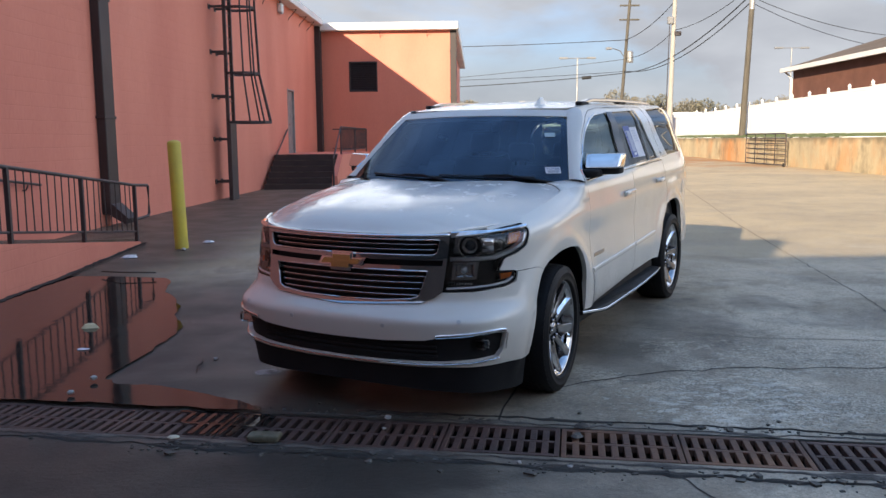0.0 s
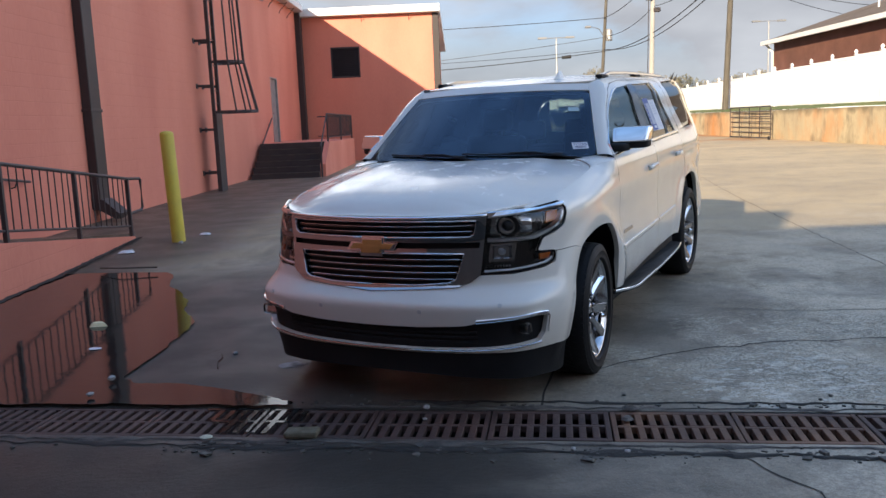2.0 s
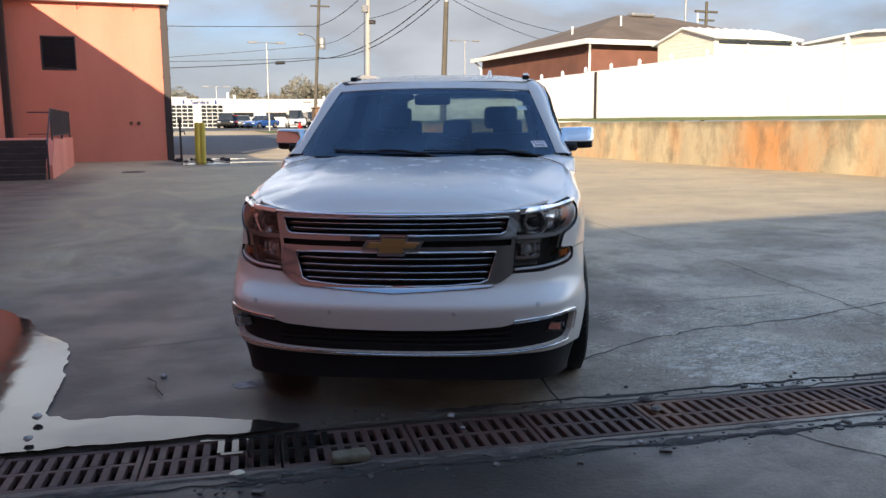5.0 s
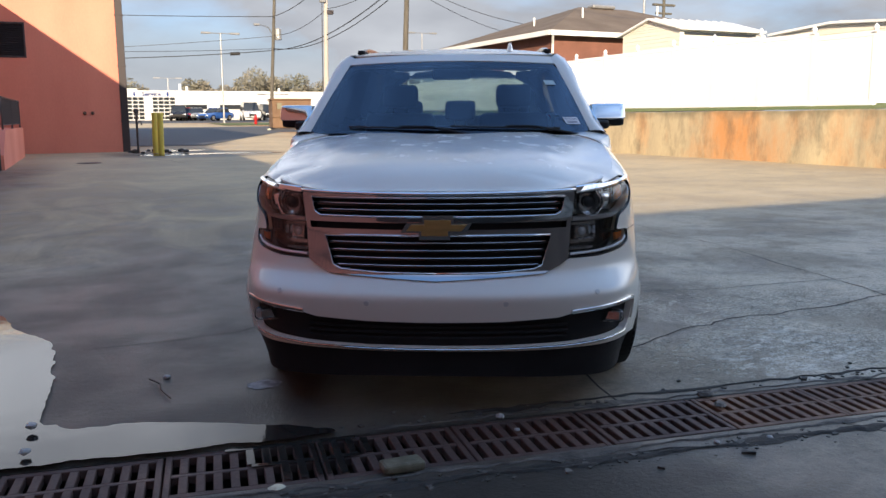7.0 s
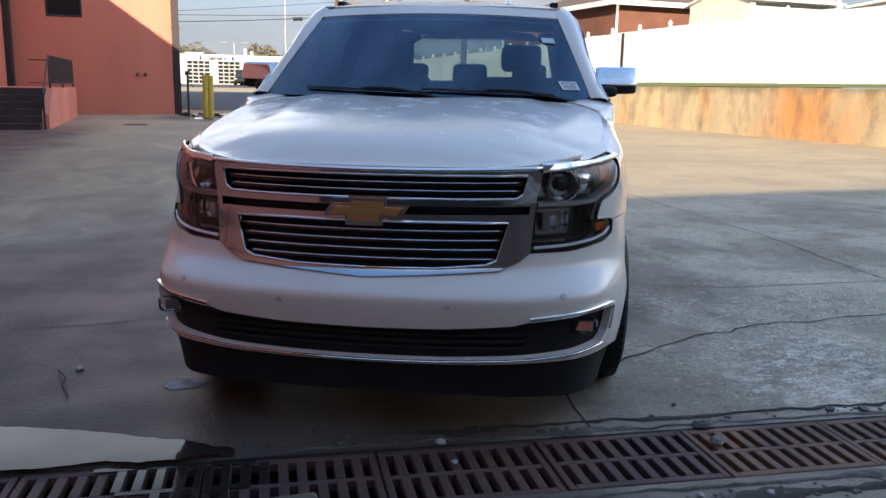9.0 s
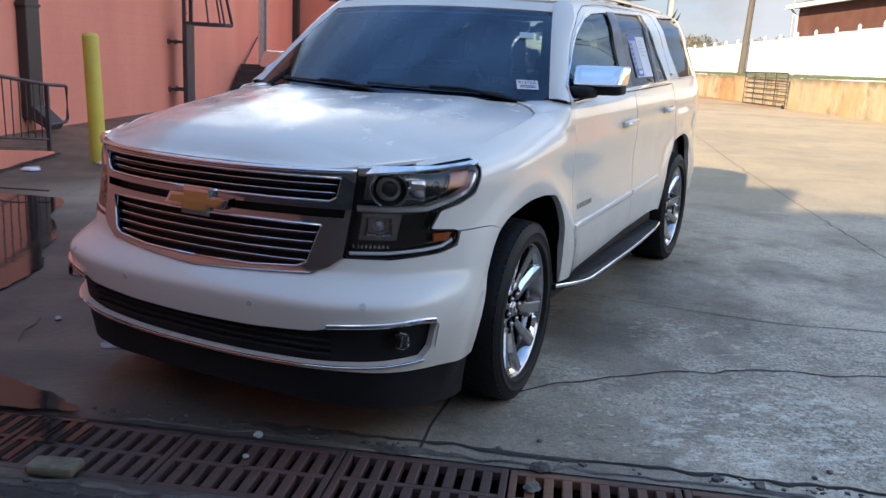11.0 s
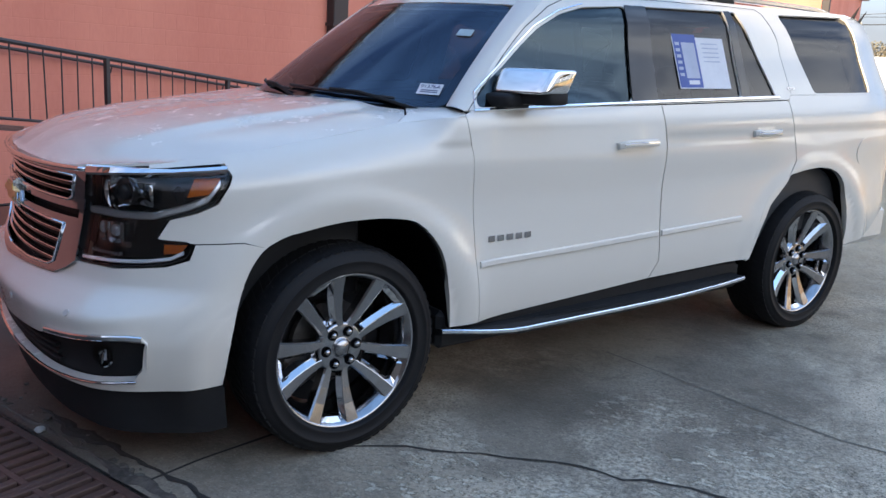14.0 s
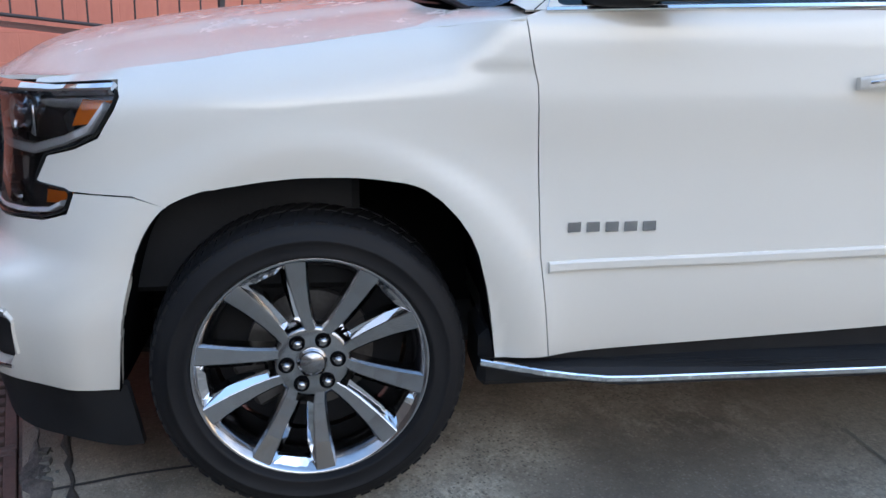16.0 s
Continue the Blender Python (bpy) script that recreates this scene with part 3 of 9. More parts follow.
M["poster_grey"] = mk("grey_printed_paper", (0.42, 0.45, 0.55), (0.36, 0.39, 0.48), 12.0, 90.0, (0.5, 0.6))
M["sticker_teal"] = mk("teal_sticker", (0.42, 0.52, 0.53), (0.34, 0.45, 0.47), 12.0, 90.0, (0.5, 0.6))
# the blue of the reflected sky is put into the windscreen's film colour
M["glass"] = glass("windscreen_glass", (0.74, 0.93, 1.0), 0.54, ior=1.8, film=(0.58, 0.74, 0.96))
M["rear_glass"] = glass("rear_window_glass", (0.82, 0.97, 0.88), 0.55)
M["tint"] = glass("tinted_window_glass", (0.9, 0.95, 0.95), 0.13)
M["front_tint"] = glass("side_window_glass", (0.82, 0.97, 0.96), 0.22, ior=1.7, film=(0.60, 0.74, 0.78))
M["lens"] = glass("clear_lamp_lens", (1, 1, 1), 0.93, ior=1.55)
M["joint_paste"] = mk("worn_joint_paste", (0.20, 0.18, 0.145), (0.11, 0.10, 0.082), 6.0, 90.0, (0.75, 0.9), bump=0.001, bscale=120.0)


# ---- building blocks ----
def thing(name, m=None, label="", category="", group="", kind=""):
    ob = new(name)
    ob.empty_display_size = 0.1
    if m is not None:
        ob.matrix_world = m
    return tagged(ob, label, category, group, kind)


def mesh_of(name, bm, material, smooth=False):
    bm.normal_update()
    me = bpy.data.meshes.new(name)
    bm.to_mesh(me)
    bm.free()
    me.materials.append(material)
    if smooth:
        for p in me.polygons:
            p.use_smooth = True
    return me


def part(name, bm, material, parent=None, label="", smooth=False, m=None):
    """Links a bmesh as one mesh object, under a thing or a part if one is given."""
    ob = new(name, mesh_of(name, bm, material, smooth))
    if parent is not None:
        ob.parent = parent
    if m is not None:
        ob.matrix_local = m
    if label:
        ob["label"] = label
    return ob


def box(x0, x1, y0, y1, z0, z1, bevel=0.0, bm=None, seg=1):
    own = bm if bm is not None else bmesh.new()
    v = bmesh.ops.create_cube(own, size=1.0, matrix=Matrix.Translation(((x0 + x1) / 2, (y0 + y1) / 2, (z0 + z1) / 2)) @ Matrix.Diagonal((x1 - x0, y1 - y0, z1 - z0, 1)))["verts"]
    if bevel:
        es = list({e for q in v for e in q.link_edges})
        bmesh.ops.bevel(own, geom=es, offset=bevel, segments=seg, affect="EDGES", profile=0.5)
    return own


def rod(p0, p1, r, seg=10, r2=None, bm=None, caps=True):
    own = bm if bm is not None else bmesh.new()
    p0, p1 = Vector(p0), Vector(p1)
    way = p1 - p0
    m = Matrix.Translation((p0 + p1) / 2) @ way.to_track_quat("Z", "Y").to_matrix().to_4x4()
    bmesh.ops.create_cone(own, cap_ends=caps, segments=seg, radius1=r, radius2=r if r2 is None else r2, depth=way.length, matrix=m)
    return own


def tube(points, r, seg=8, bm=None, closed=False):
    """A round bar swept along points."""
    own = bm if bm is not None else bmesh.new()
    pts = [Vector(p) for p in points]
    rings = []
    k = len(pts)
    for i, p in enumerate(pts):
        a = pts[(i - 1) % k] if (closed or i) else p
        c = pts[(i + 1) % k] if (closed or i < k - 1) else p
        way = (c - a).normalized()
        side = way.cross(Vector((0, 0, 1)))
        if side.length < 1e-3:
            side = way.cross(Vector((0, 1, 0)))
        side.normalize()
        up = side.cross(way)
        rings.append([own.verts.new(p + r * (math.cos(2 * math.pi * j / seg) * side + math.sin(2 * math.pi * j / seg) * up)) for j in range(seg)])
    for i in range(k if closed else k - 1):
        a, c = rings[i], rings[(i + 1) % k]
        for j in range(seg):
            own.faces.new((a[j], a[(j + 1) % seg], c[(j + 1) % seg], c[j]))
    if not closed:
        own.faces.new(rings[0][::-1])
        own.faces.new(rings[-1])
    bmesh.ops.recalc_face_normals(own, faces=own.faces)
    return own


def lathe(profile, seg=32, bm=None):
    """A body turned round z from (radius, z) points."""
    own = bm if bm is not None else bmesh.new()
    rings = [[own.verts.new((r * math.cos(2 * math.pi * j / seg), r * math.sin(2 * math.pi * j / seg), z)) for j in range(seg)] for r, z in profile]
    for a, c in zip(rings, rings[1:]):
        for j in range(seg):
            own.faces.new((a[j], a[(j + 1) % seg], c[(j + 1) % seg], c[j]))
    return own


def prism(outline, z0, z1, bm=None):
    """An upright prism over an outline of (x, y)."""
    own = bm if bm is not None else bmesh.new()
    lo = [own.verts.new((x, y, z0)) for x, y in outline]
    hi = [own.verts.new((x, y, z1)) for x, y in outline]
    k = len(outline)
    own.faces.new(lo[::-1])
    own.faces.new(hi)
    for i in range(k):
        own.faces.new((lo[i], lo[(i + 1) % k], hi[(i + 1) % k], hi[i]))
    bmesh.ops.recalc_face_normals(own, faces=own.faces)
    return own


# ---- the ground ----
E_WAY, N_WAY, DRAIN_O = Vector((0.9865, -0.1637)), Vector((0.1637, 0.9865)), Vector((0.0, 4.25))


def de(x, y):
    q = Vector((x, y)) - DRAIN_O
    return q.dot(N_WAY), q.dot(E_WAY)


def from_de(d, e):
    return DRAIN_O + float(d) * N_WAY + float(e) * E_WAY


D_STOPS = [-400, -12, -4, -0.6, -0.21, 0.21, 0.95, 3.7, 6.3, 8.0, 17, 22, 41, 62, 104, 200, 600]
Z_STOPS = [0.1, 0.05, -0.02, -0.062, -0.066, -0.066, -0.055, 0.027, 0.032, 0.036, 0.04, 0.05, 0.22, 0.5, 1.2, 1.6, 2.0]


def ground_z(x, y):
    d, e = de(x, y)
    z = float(np.interp(d, D_STOPS, Z_STOPS))
    if -0.2 < d < 12 and x < -0.6:
        w = min(1.0, (-0.6 - x) / 1.2)
        z = z * (1 - w) + w * float(np.interp(d, [0.21, 0.6, 4.2, 7.0, 8.5, 12], [-0.066, -0.060, -0.058, 0.02, 0.036, 0.038]))
    if abs(d) > 0.4 and abs(d) < 30:
        z += 0.006 * min(1.0, (abs(d) - 0.4)) * noise.noise(Vector((x * 0.7, y * 0.7, 0)))
    return z


def build_ground():
    ds = sorted({-400, -150, -60, -30, -20, -14, -10, -7, -5, *np.arange(-4, -0.5, 0.35).round(3), -0.45, -0.32, -0.215, 0.215, 0.32, 0.45, *np.arange(0.7, 13, 0.35).round(3),
                 *range(14, 40, 2), 44, 50, 56, 62, 70, 80, 92, 104, 130, 160, 200, 300, 600})
    es = sorted({-500, -200, -100, -50, -30, -20, -12, *np.arange(-8, 9, 0.35).round(3), -5.0, 7.0, 9, 10, 12, 14, 17, 20, 25, 30, 40, 60, 100, 200, 500})
    verts, faces = [], []
    for d in ds:
        for e in es:
            p = from_de(d, e)
            verts.append((p.x, p.y, ground_z(p.x, p.y)))
    k = len(es)
    for i in range(len(ds) - 1):
        for j in range(k - 1):
            if abs((ds[i] + ds[i + 1]) / 2) < 0.21 and es[j] >= -5.0 - 1e-6 and es[j + 1] <= 7.0 + 1e-6:
                continue
            faces.append((i * k + j, i * k + j + 1, (i + 1) * k + j + 1, (i + 1) * k + j))
    me = bpy.data.meshes.new("ground")
    me.from_pydata(verts, [], faces)
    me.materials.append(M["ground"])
    for p in me.polygons:
        p.use_smooth = True
    ob = new("ground", me)
    return tagged(ob, "worn grey concrete yard, damp and stained", "ground", kind="structure")


build_ground()


def sheet(name, outline, material, label, lift=0.006, step=None, category="ground"):
    """A thin flush layer of another surface over the ground, following its fall."""
    bm = bmesh.new()
    bm.faces.new([bm.verts.new((x, y, 0)) for x, y in outline])
    if step:
        xs, ys = [p[0] for p in outline], [p[1] for p in outline]
        for axis, lo, hi in ((0, min(xs), max(xs)), (1, min(ys), max(ys))):
            c = lo + step
            while c < hi:
                co, no = [0, 0, 0], [0, 0, 0]
                co[axis], no[axis] = c, 1
                bmesh.ops.bisect_plane(bm, geom=bm.verts[:] + bm.edges[:] + bm.faces[:], plane_co=co, plane_no=no)
                c += step
    for v in bm.verts:
        v.co.z = ground_z(v.co.x, v.co.y) + lift
    bmesh.ops.recalc_face_normals(bm, faces=bm.faces)
    if sum(f.normal.z for f in bm.faces) < 0:
        bmesh.ops.reverse_faces(bm, faces=bm.faces)
    return tagged(part(name, bm, material), label, category, kind="structure")


# asphalt service road and the lot beyond the yard, with a strip of grass
# the dark sheet's slanted edge also draws where the sunlit ground begins
sheet("road", [(-60, 39.5), (0.0, 38.9), (4.0, 38.4), (7.5, 47), (12, 57), (30, 56), (140, 50), (140, 70), (-60, 74)], M["asphalt"], "dark asphalt service road", 0.02, 12.0, "road")
sheet("grass_verge", [(12.2, 77), (60, 72), (60, 83), (12.0, 85)], M["grass"], "strip of thin green grass beside the lot", 0.05, 8.0)
sheet("parking_lot", [(-60, 90), (140, 86), (140, 105), (-60, 105)], M["asphalt"], "grey asphalt parking lot", 0.02, 12.0, "road")

# ---- the salmon building ----
BLD = Matrix.Translation((-5.85, 16.0, 0.0)) @ Matrix.Rotation(radians(-2.43), 4, "Z")
BACK = 18.5


def wall_with_holes(name, length, z0, z1, thick, holes, m, label):
    """A wall along local x, its face at y = 0 and its body behind (+y), with rectangular holes (x0, x1, z0, z1) right through."""
    xs = sorted({0.0, length, *[v for h in holes for v in h[:2]]})
    zs = sorted({z0, z1, *[v for h in holes for v in h[2:]]})
    bm = bmesh.new()
    solid = {}
    for i in range(len(xs) - 1):
        for j in range(len(zs) - 1):
            cx, cz = (xs[i] + xs[i + 1]) / 2, (zs[j] + zs[j + 1]) / 2
            solid[i, j] = not any(h[0] < cx < h[1] and h[2] < cz < h[3] for h in holes)

    def quad(*p):
        bm.faces.new([bm.verts.new(q) for q in p])

    for (i, j), s in solid.items():
        if not s:
            continue
        a, b_, c, d_ = xs[i], xs[i + 1], zs[j], zs[j + 1]
        quad((a, 0, c), (b_, 0, c), (b_, 0, d_), (a, 0, d_))
        quad((b_, thick, c), (a, thick, c), (a, thick, d_), (b_, thick, d_))
        if not solid.get((i - 1, j)):
            quad((a, thick, c), (a, 0, c), (a, 0, d_), (a, thick, d_))
        if not solid.get((i + 1, j)):
            quad((b_, 0, c), (b_, thick, c), (b_, thick, d_), (b_, 0, d_))
        if not solid.get((i, j - 1)):
            quad((a, thick, c), (b_, thick, c), (b_, 0, c), (a, 0, c))
        if not solid.get((i, j + 1)):
            quad((a, 0, d_), (b_, 0, d_), (b_, thick, d_), (a, thick, d_))
    bmesh.ops.remove_doubles(bm, verts=bm.verts, dist=1e-4)
    ob = part(name, bm, M["pink"], m=None)
    ob.matrix_world = m
    return tagged(ob, label, "wall", kind="structure")


# long side wall: local x runs towards the camera from the inner corner; the face looks into the yard
side_m = BLD @ Matrix.Translation((0, -24.0, 0)) @ Matrix.Rotation(radians(90), 4, "Z")
wall_with_holes("wall_side", 24.0 + BACK, -0.4, 6.05, 0.3, [(24 + 12.92, 24 + 13.96, 1.05, 3.27)], side_m, "long salmon-painted block wall of the building")
back_m = BLD @ Matrix.Translation((0.0, BACK, 0))
wall_with_holes("wall_back", 5.42, -0.4, 5.85, 0.3, [(1.30, 2.46, 3.45, 4.66)], back_m, "salmon-painted block wall with a louvred vent")
end_m = BLD @ Matrix.Translation((5.42, BACK + 0.3, 0)) @ Matrix.Rotation(radians(90), 4, "Z")
wall_with_holes("wall_end", 18.0, -0.4, 5.85, 0.3, [], end_m, "salmon-painted end wall of the building")

roof = bmesh.new()
box(-14.0, 0.35, -24.2, BACK - 0.36, 6.06, 6.30, 0.015, roof)
ob = part("roof_side", roof, M["white_metal"])
ob.matrix_world = BLD
tagged(ob, "flat roof edge with white metal fascia", "roof", kind="structure")
roof = bmesh.new()
box(-14.0, 5.75, BACK - 0.35, BACK + 18.6, 5.86, 6.16, 0.015, roof)
ob = part("roof_back", roof, M["white_metal"])
ob.matrix_world = BLD
tagged(ob, "white metal fascia and gutter of the rear wing", "roof", kind="structure")

# unseen building added behind the camera, its stepped parapet fitted to shade the near yard
south = bmesh.new()
box(-16.0, 40.0, -9.0, -4.0, -0.4, 4.955, 0, south)
box(-6.0, -3.42, -4.2, -3.996, -0.4, 5.56, 0, south)
box(-16.0, -6.0, -4.2, -3.992, -0.4, 7.3, 0, south)
tagged(part("wall_south", south, M["south"]), "unseen grey-brown block wall behind the camera, added to shade the yard", "wall", kind="structure")

# ---- retaining wall, lawn, fence ----
def wall_x(y):
    return 16.1 - 0.022 * (y - 14.0)


ret = bmesh.new()
ys = [-12 + 2.0 * i for i in range(36)]
rows_ = []
for y in ys:
    x, g0 = wall_x(y), ground_z(wall_x(y), y)
    top = 1.45 + 0.012 * math.sin(y * 1.3)
    rows_.append([ret.verts.new(p) for p in ((x - 0.02, y, g0 - 0.3), (x, y, top - 0.03), (x + 0.03, y, top), (x + 0.27, y, top), (x + 0.3, y, g0 - 0.3))])
for a, c in zip(rows_, rows_[1:]):
    for j in range(4):
        ret.faces.new((a[j], c[j], c[j + 1], a[j + 1]))
ret.faces.new(rows_[0])
ret.faces.new(rows_[-1][::-1])
bmesh.ops.recalc_face_normals(ret, faces=ret.faces)
tagged(part("retaining_wall", ret, M["stained"]), "cream concrete retaining wall with rust and algae stains", "wall", kind="structure")

lawn = bmesh.new()
lxs = [0.28, 0.7, 1.3, 2.0, 4, 8, 14, 22, 40]
lys = [-12 + 2.0 * i for i in range(36)]
grid_ = []
for y in lys:
    row = []
    for dx in lxs:
        z = 1.43 + min(0.2, 0.14 * dx) + 0.012 * max(0, dx - 2) + 0.03 * noise.noise(Vector((dx * 2, y * 0.8, 3.0)))
        row.append(lawn.verts.new((wall_x(y) + dx, y, z)))
    grid_.append(row)
for a, c in zip(grid_, grid_[1:]):
    for j in range(len(lxs) - 1):
        lawn.faces.new((a[j], a[j + 1], c[j + 1], c[j]))
tagged(part("lawn", lawn, M["grass"], smooth=True), "raised strip of short green lawn", "lawn", kind="structure")

# ---- the car: x forward from the front axle, y to its left, z up from the ground ----
CAR = Matrix.Translation((-0.079, 5.521, -0.055)) @ Matrix.Rotation(radians(-118.1), 4, "Z") @ Matrix.Rotation(radians(1.6), 4, "Y") @ Matrix.Translation((0, -0.038, 0)) @ Matrix.Diagonal((1, 1.04, 1, 1))
car = thing("suv", CAR, "pearl white full-size SUV with chrome grille, parked on wet concrete", "car")
Q0 = -1.45
Q_KNOTS = [-1.45, -1.15, -0.85, -0.62, -0.43, -0.27, -0.14, -0.05]
LOW_PLAN = [(1.055, 0), (1.04, 0.30), (0.985, 0.59), (0.885, 0.790), (0.735, 0.893), (0.55, 0.935), (0.30, 0.945), (0.05, 0.945)]
UPP_PLAN = [(0.938, 0), (0.914, 0.30), (0.828, 0.585), (0.695, 0.785), (0.495, 0.902), (0.29, 0.935), (0.16, 0.944), (0.05, 0.945)]
REAR_K = [3.2, 3.55, 3.8, 4.0, 4.2, 4.4, 4.8, 5.2]
REAR_PLAN = [(-3.2, 0.945), (-3.55, 0.925), (-3.78, 0.88), (-3.94, 0.80), (-4.03, 0.68), (-4.07, 0.5), (-4.09, 0.25), (-4.095, 0.0)]


def spline(ks, ps, first=None, last=None):
    """A smooth curve through points at knots."""
    ps = [Vector(p) for p in ps]
    ts = []
    for i in range(len(ps)):
        if i == 0:
            ts.append(Vector(first) if first else (ps[1] - ps[0]) / (ks[1] - ks[0]))
        elif i == len(ps) - 1:
            ts.append(Vector(last) if last else (ps[i] - ps[i - 1]) / (ks[i] - ks[i - 1]))
        else:
            h0, h1 = ks[i] - ks[i - 1], ks[i + 1] - ks[i]
            ts.append(((ps[i + 1] - ps[i]) / h1 * h0 + (ps[i] - ps[i - 1]) / h0 * h1) / (h0 + h1))

    def at(k):
        if k <= ks[0]:
            return ps[0] + ts[0] * (k - ks[0])
        if k >= ks[-1]:
            return ps[-1] + ts[-1] * (k - ks[-1])
        i = max(j for j in range(len(ks) - 1) if ks[j] <= k)
        h = ks[i + 1] - ks[i]
        t = (k - ks[i]) / h
        return (2 * t ** 3 - 3 * t * t + 1) * ps[i] + (t ** 3 - 2 * t * t + t) * h * ts[i] + (3 * t * t - 2 * t ** 3) * ps[i + 1] + (t ** 3 - t * t) * h * ts[i + 1]
    return at


def curve(pairs):
    f = spline([a for a, _ in pairs], [(b, 0) for _, b in pairs])
    return lambda v: f(v)[0]


def smooth01(a, c, v):
    t = min(1.0, max(0.0, (v - a) / (c - a)))
    return t * t * (3 - 2 * t)


low_plan = spline(Q_KNOTS, LOW_PLAN, (0, 1.0), (-1.0, 0))
upp_plan = spline(Q_KNOTS, UPP_PLAN, (0, 1.0), (-1.0, 0))
rear_plan = spline(REAR_K, REAR_PLAN, (-1.0, 0))
crest = curve([(-0.45, 1.238), (-0.15, 1.205), (0.1, 1.168), (0.35, 1.130), (0.6, 1.093)])
flank = curve([(0.10, -0.075), (0.30, -0.045), (0.42, -0.020), (0.55, -0.004), (0.65, 0.0), (0.78, -0.006), (0.92, -0.008), (1.02, 0.001), (1.06, 0.003), (1.10, -0.001), (1.16, -0.008)])
glass_lean = curve([(1.14, -0.002), (1.22, -0.012), (1.29, -0.032), (1.50, -0.105), (1.70, -0.178), (1.735, -0.205), (1.765, -0.262)])
tuck_in = curve([(1.235, 0.0), (1.262, 0.012), (1.29, 0.024), (1.33, 0.034), (1.44, 0.043), (1.585, 0.048), (1.76, 0.050)])


def tuck(x, z):
    """How much further the upper body leans in towards the windscreen."""
    return (max(0.0, tuck_in(z)) if z > 1.235 else 0.0) * smooth01(-1.75, -0.75, x)


def tucked(pts):
    return [(x - 1.05 * tuck(x, z), z) for x, z in pts]


WHEELS = ((0.033, 0.388), (-2.905, 0.388))
ARCH_F = [(0.500, 0.345), (0.478, 0.50), (0.447, 0.635), (0.405, 0.745), (0.347, 0.817), (0.275, 0.850), (0.203, 0.864), (0.08, 0.880), (-0.056, 0.884), (-0.16, 0.876), (-0.241, 0.858), (-0.31, 0.805),
          (-0.365, 0.730), (-0.395, 0.64), (-0.415, 0.550), (-0.437, 0.402)]

ARCH_R = [(-2.318, 0.440), (-2.36, 0.56), (-2.405, 0.70), (-2.46, 0.79), (-2.53, 0.852), (-2.62, 0.895), (-2.75, 0.918), (-2.90, 0.926), (-3.02, 0.910), (-3.12, 0.868), (-3.19, 0.795), (-3.238, 0.69), (-3.275, 0.56), (-3.29, 0.44)]


def densed(pts, n=6):
    f = spline(list(range(len(pts))), pts)
    return [tuple(f(i / n)) for i in range((len(pts) - 1) * n + 1)]


ARCH_F, ARCH_R = densed(ARCH_F), densed(ARCH_R)


def ledge(v, soft=0.009):
    """A ramp that sets in with a rounded knee."""
    return v if v > 0.2 else soft * math.log(1 + math.exp(max(-30, v / soft)))


def wrap(q, z, out=0.0):
    """A point of the body's skin: q runs from the nose (-1.45) round the left corner and along the side (x = -q) to the tail, z is height."""
    mirror = 1.0
    if q < Q0:
        q, mirror = 2 * Q0 - q, -1.0

    def plan_at(k):
        if k >= 3.2:
            p = rear_plan(k)
            lean = max(0.0, z - 1.1)
            return Vector((p.x + 0.45 * lean * smooth01(3.3, 4.4, k), p.y))
        if k >= -0.05:
            return Vector((-k, 0.945))
        nose = smooth01(-0.30, -0.60, k)
        w = nose * (0.30 * smooth01(0.60, 1.05, z) + 0.70 * (ledge(z - 0.612) - ledge(z - 0.682)) / 0.07) + (1 - nose) * (0.4 * smooth01(0.55, 1.05, z) + 0.6 * smooth01(0.50, 0.69, z))
        return low_plan(k) * (1 - w) + upp_plan(k) * w
    p = plan_at(q)
    way = plan_at(q + 0.004) - plan_at(q - 0.004 if q > Q0 + 0.004 else q)
    if q <= Q0 + 1e-6:
        way = Vector((0, 1))
    nor = Vector((way.y, -way.x)).normalized()
    x = p.x
    b = smooth01(-0.28, -0.45, x)
    zc = crest(min(0.6, max(-0.45, x)))
    t = min(1.15, max(0.0, (z - (zc - 0.21)) / 0.21))
    o_front = flank(min(z, 1.14)) - 0.088 * t ** 4 * smooth01(0.9, 0.6, x)
    o_door = flank(z) if z < 1.14 else glass_lean(z) - tuck(x, z)
    o = o_front * (1 - b) + o_door * b + out
    if x > 0.4:
        o += 0.005 * math.exp(-((z - 0.60) / 0.08) ** 2) * smooth01(0.4, 0.8, x)
    for wx, wz in WHEELS:
        r = math.hypot((x - wx) * 0.96, z - wz)
        if r < 0.85:
            lip = 0.009 * smooth01(0.635, 0.555, r)
            o += lip + (0.016 * math.exp(-((r - 0.555) / 0.10) ** 2) if r > 0.555 else 0.016 - 2.0 * (0.555 - max(r, 0.47)) ** 2) * smooth01(0.30, 0.45, z + 0.1)
    p = p + nor * o
    return Vector((p.x, mirror * p.y, z))


def qx(x, z):
    if -3.2 < x < 0.05:
        return -x
    a, c = (-1.45, 0.0) if x > 0 else (3.0, 5.0)
    for _ in range(30):
        h = (a + c) / 2
        a, c = (h, c) if wrap(h, z).x > x else (a, h)
    return (a + c) / 2


def qy(y, z):
    a, c = Q0, -0.1
    for _ in range(30):
        h = (a + c) / 2
        a, c = (h, c) if wrap(h, z).y < y else (a, h)
    return (a + c) / 2


def side_pts(pts):
    return [(qx(x, z), z) for x, z in pts]


def front_pts(pts):
    return [(qy(y, z), z) for y, z in pts]


def both(half):
    """A symmetric outline about the nose from its left half, listed from the bottom middle round to the top middle."""
    return half + [(2 * Q0 - q, z) for q, z in reversed(half) if q > Q0 + 1e-6]


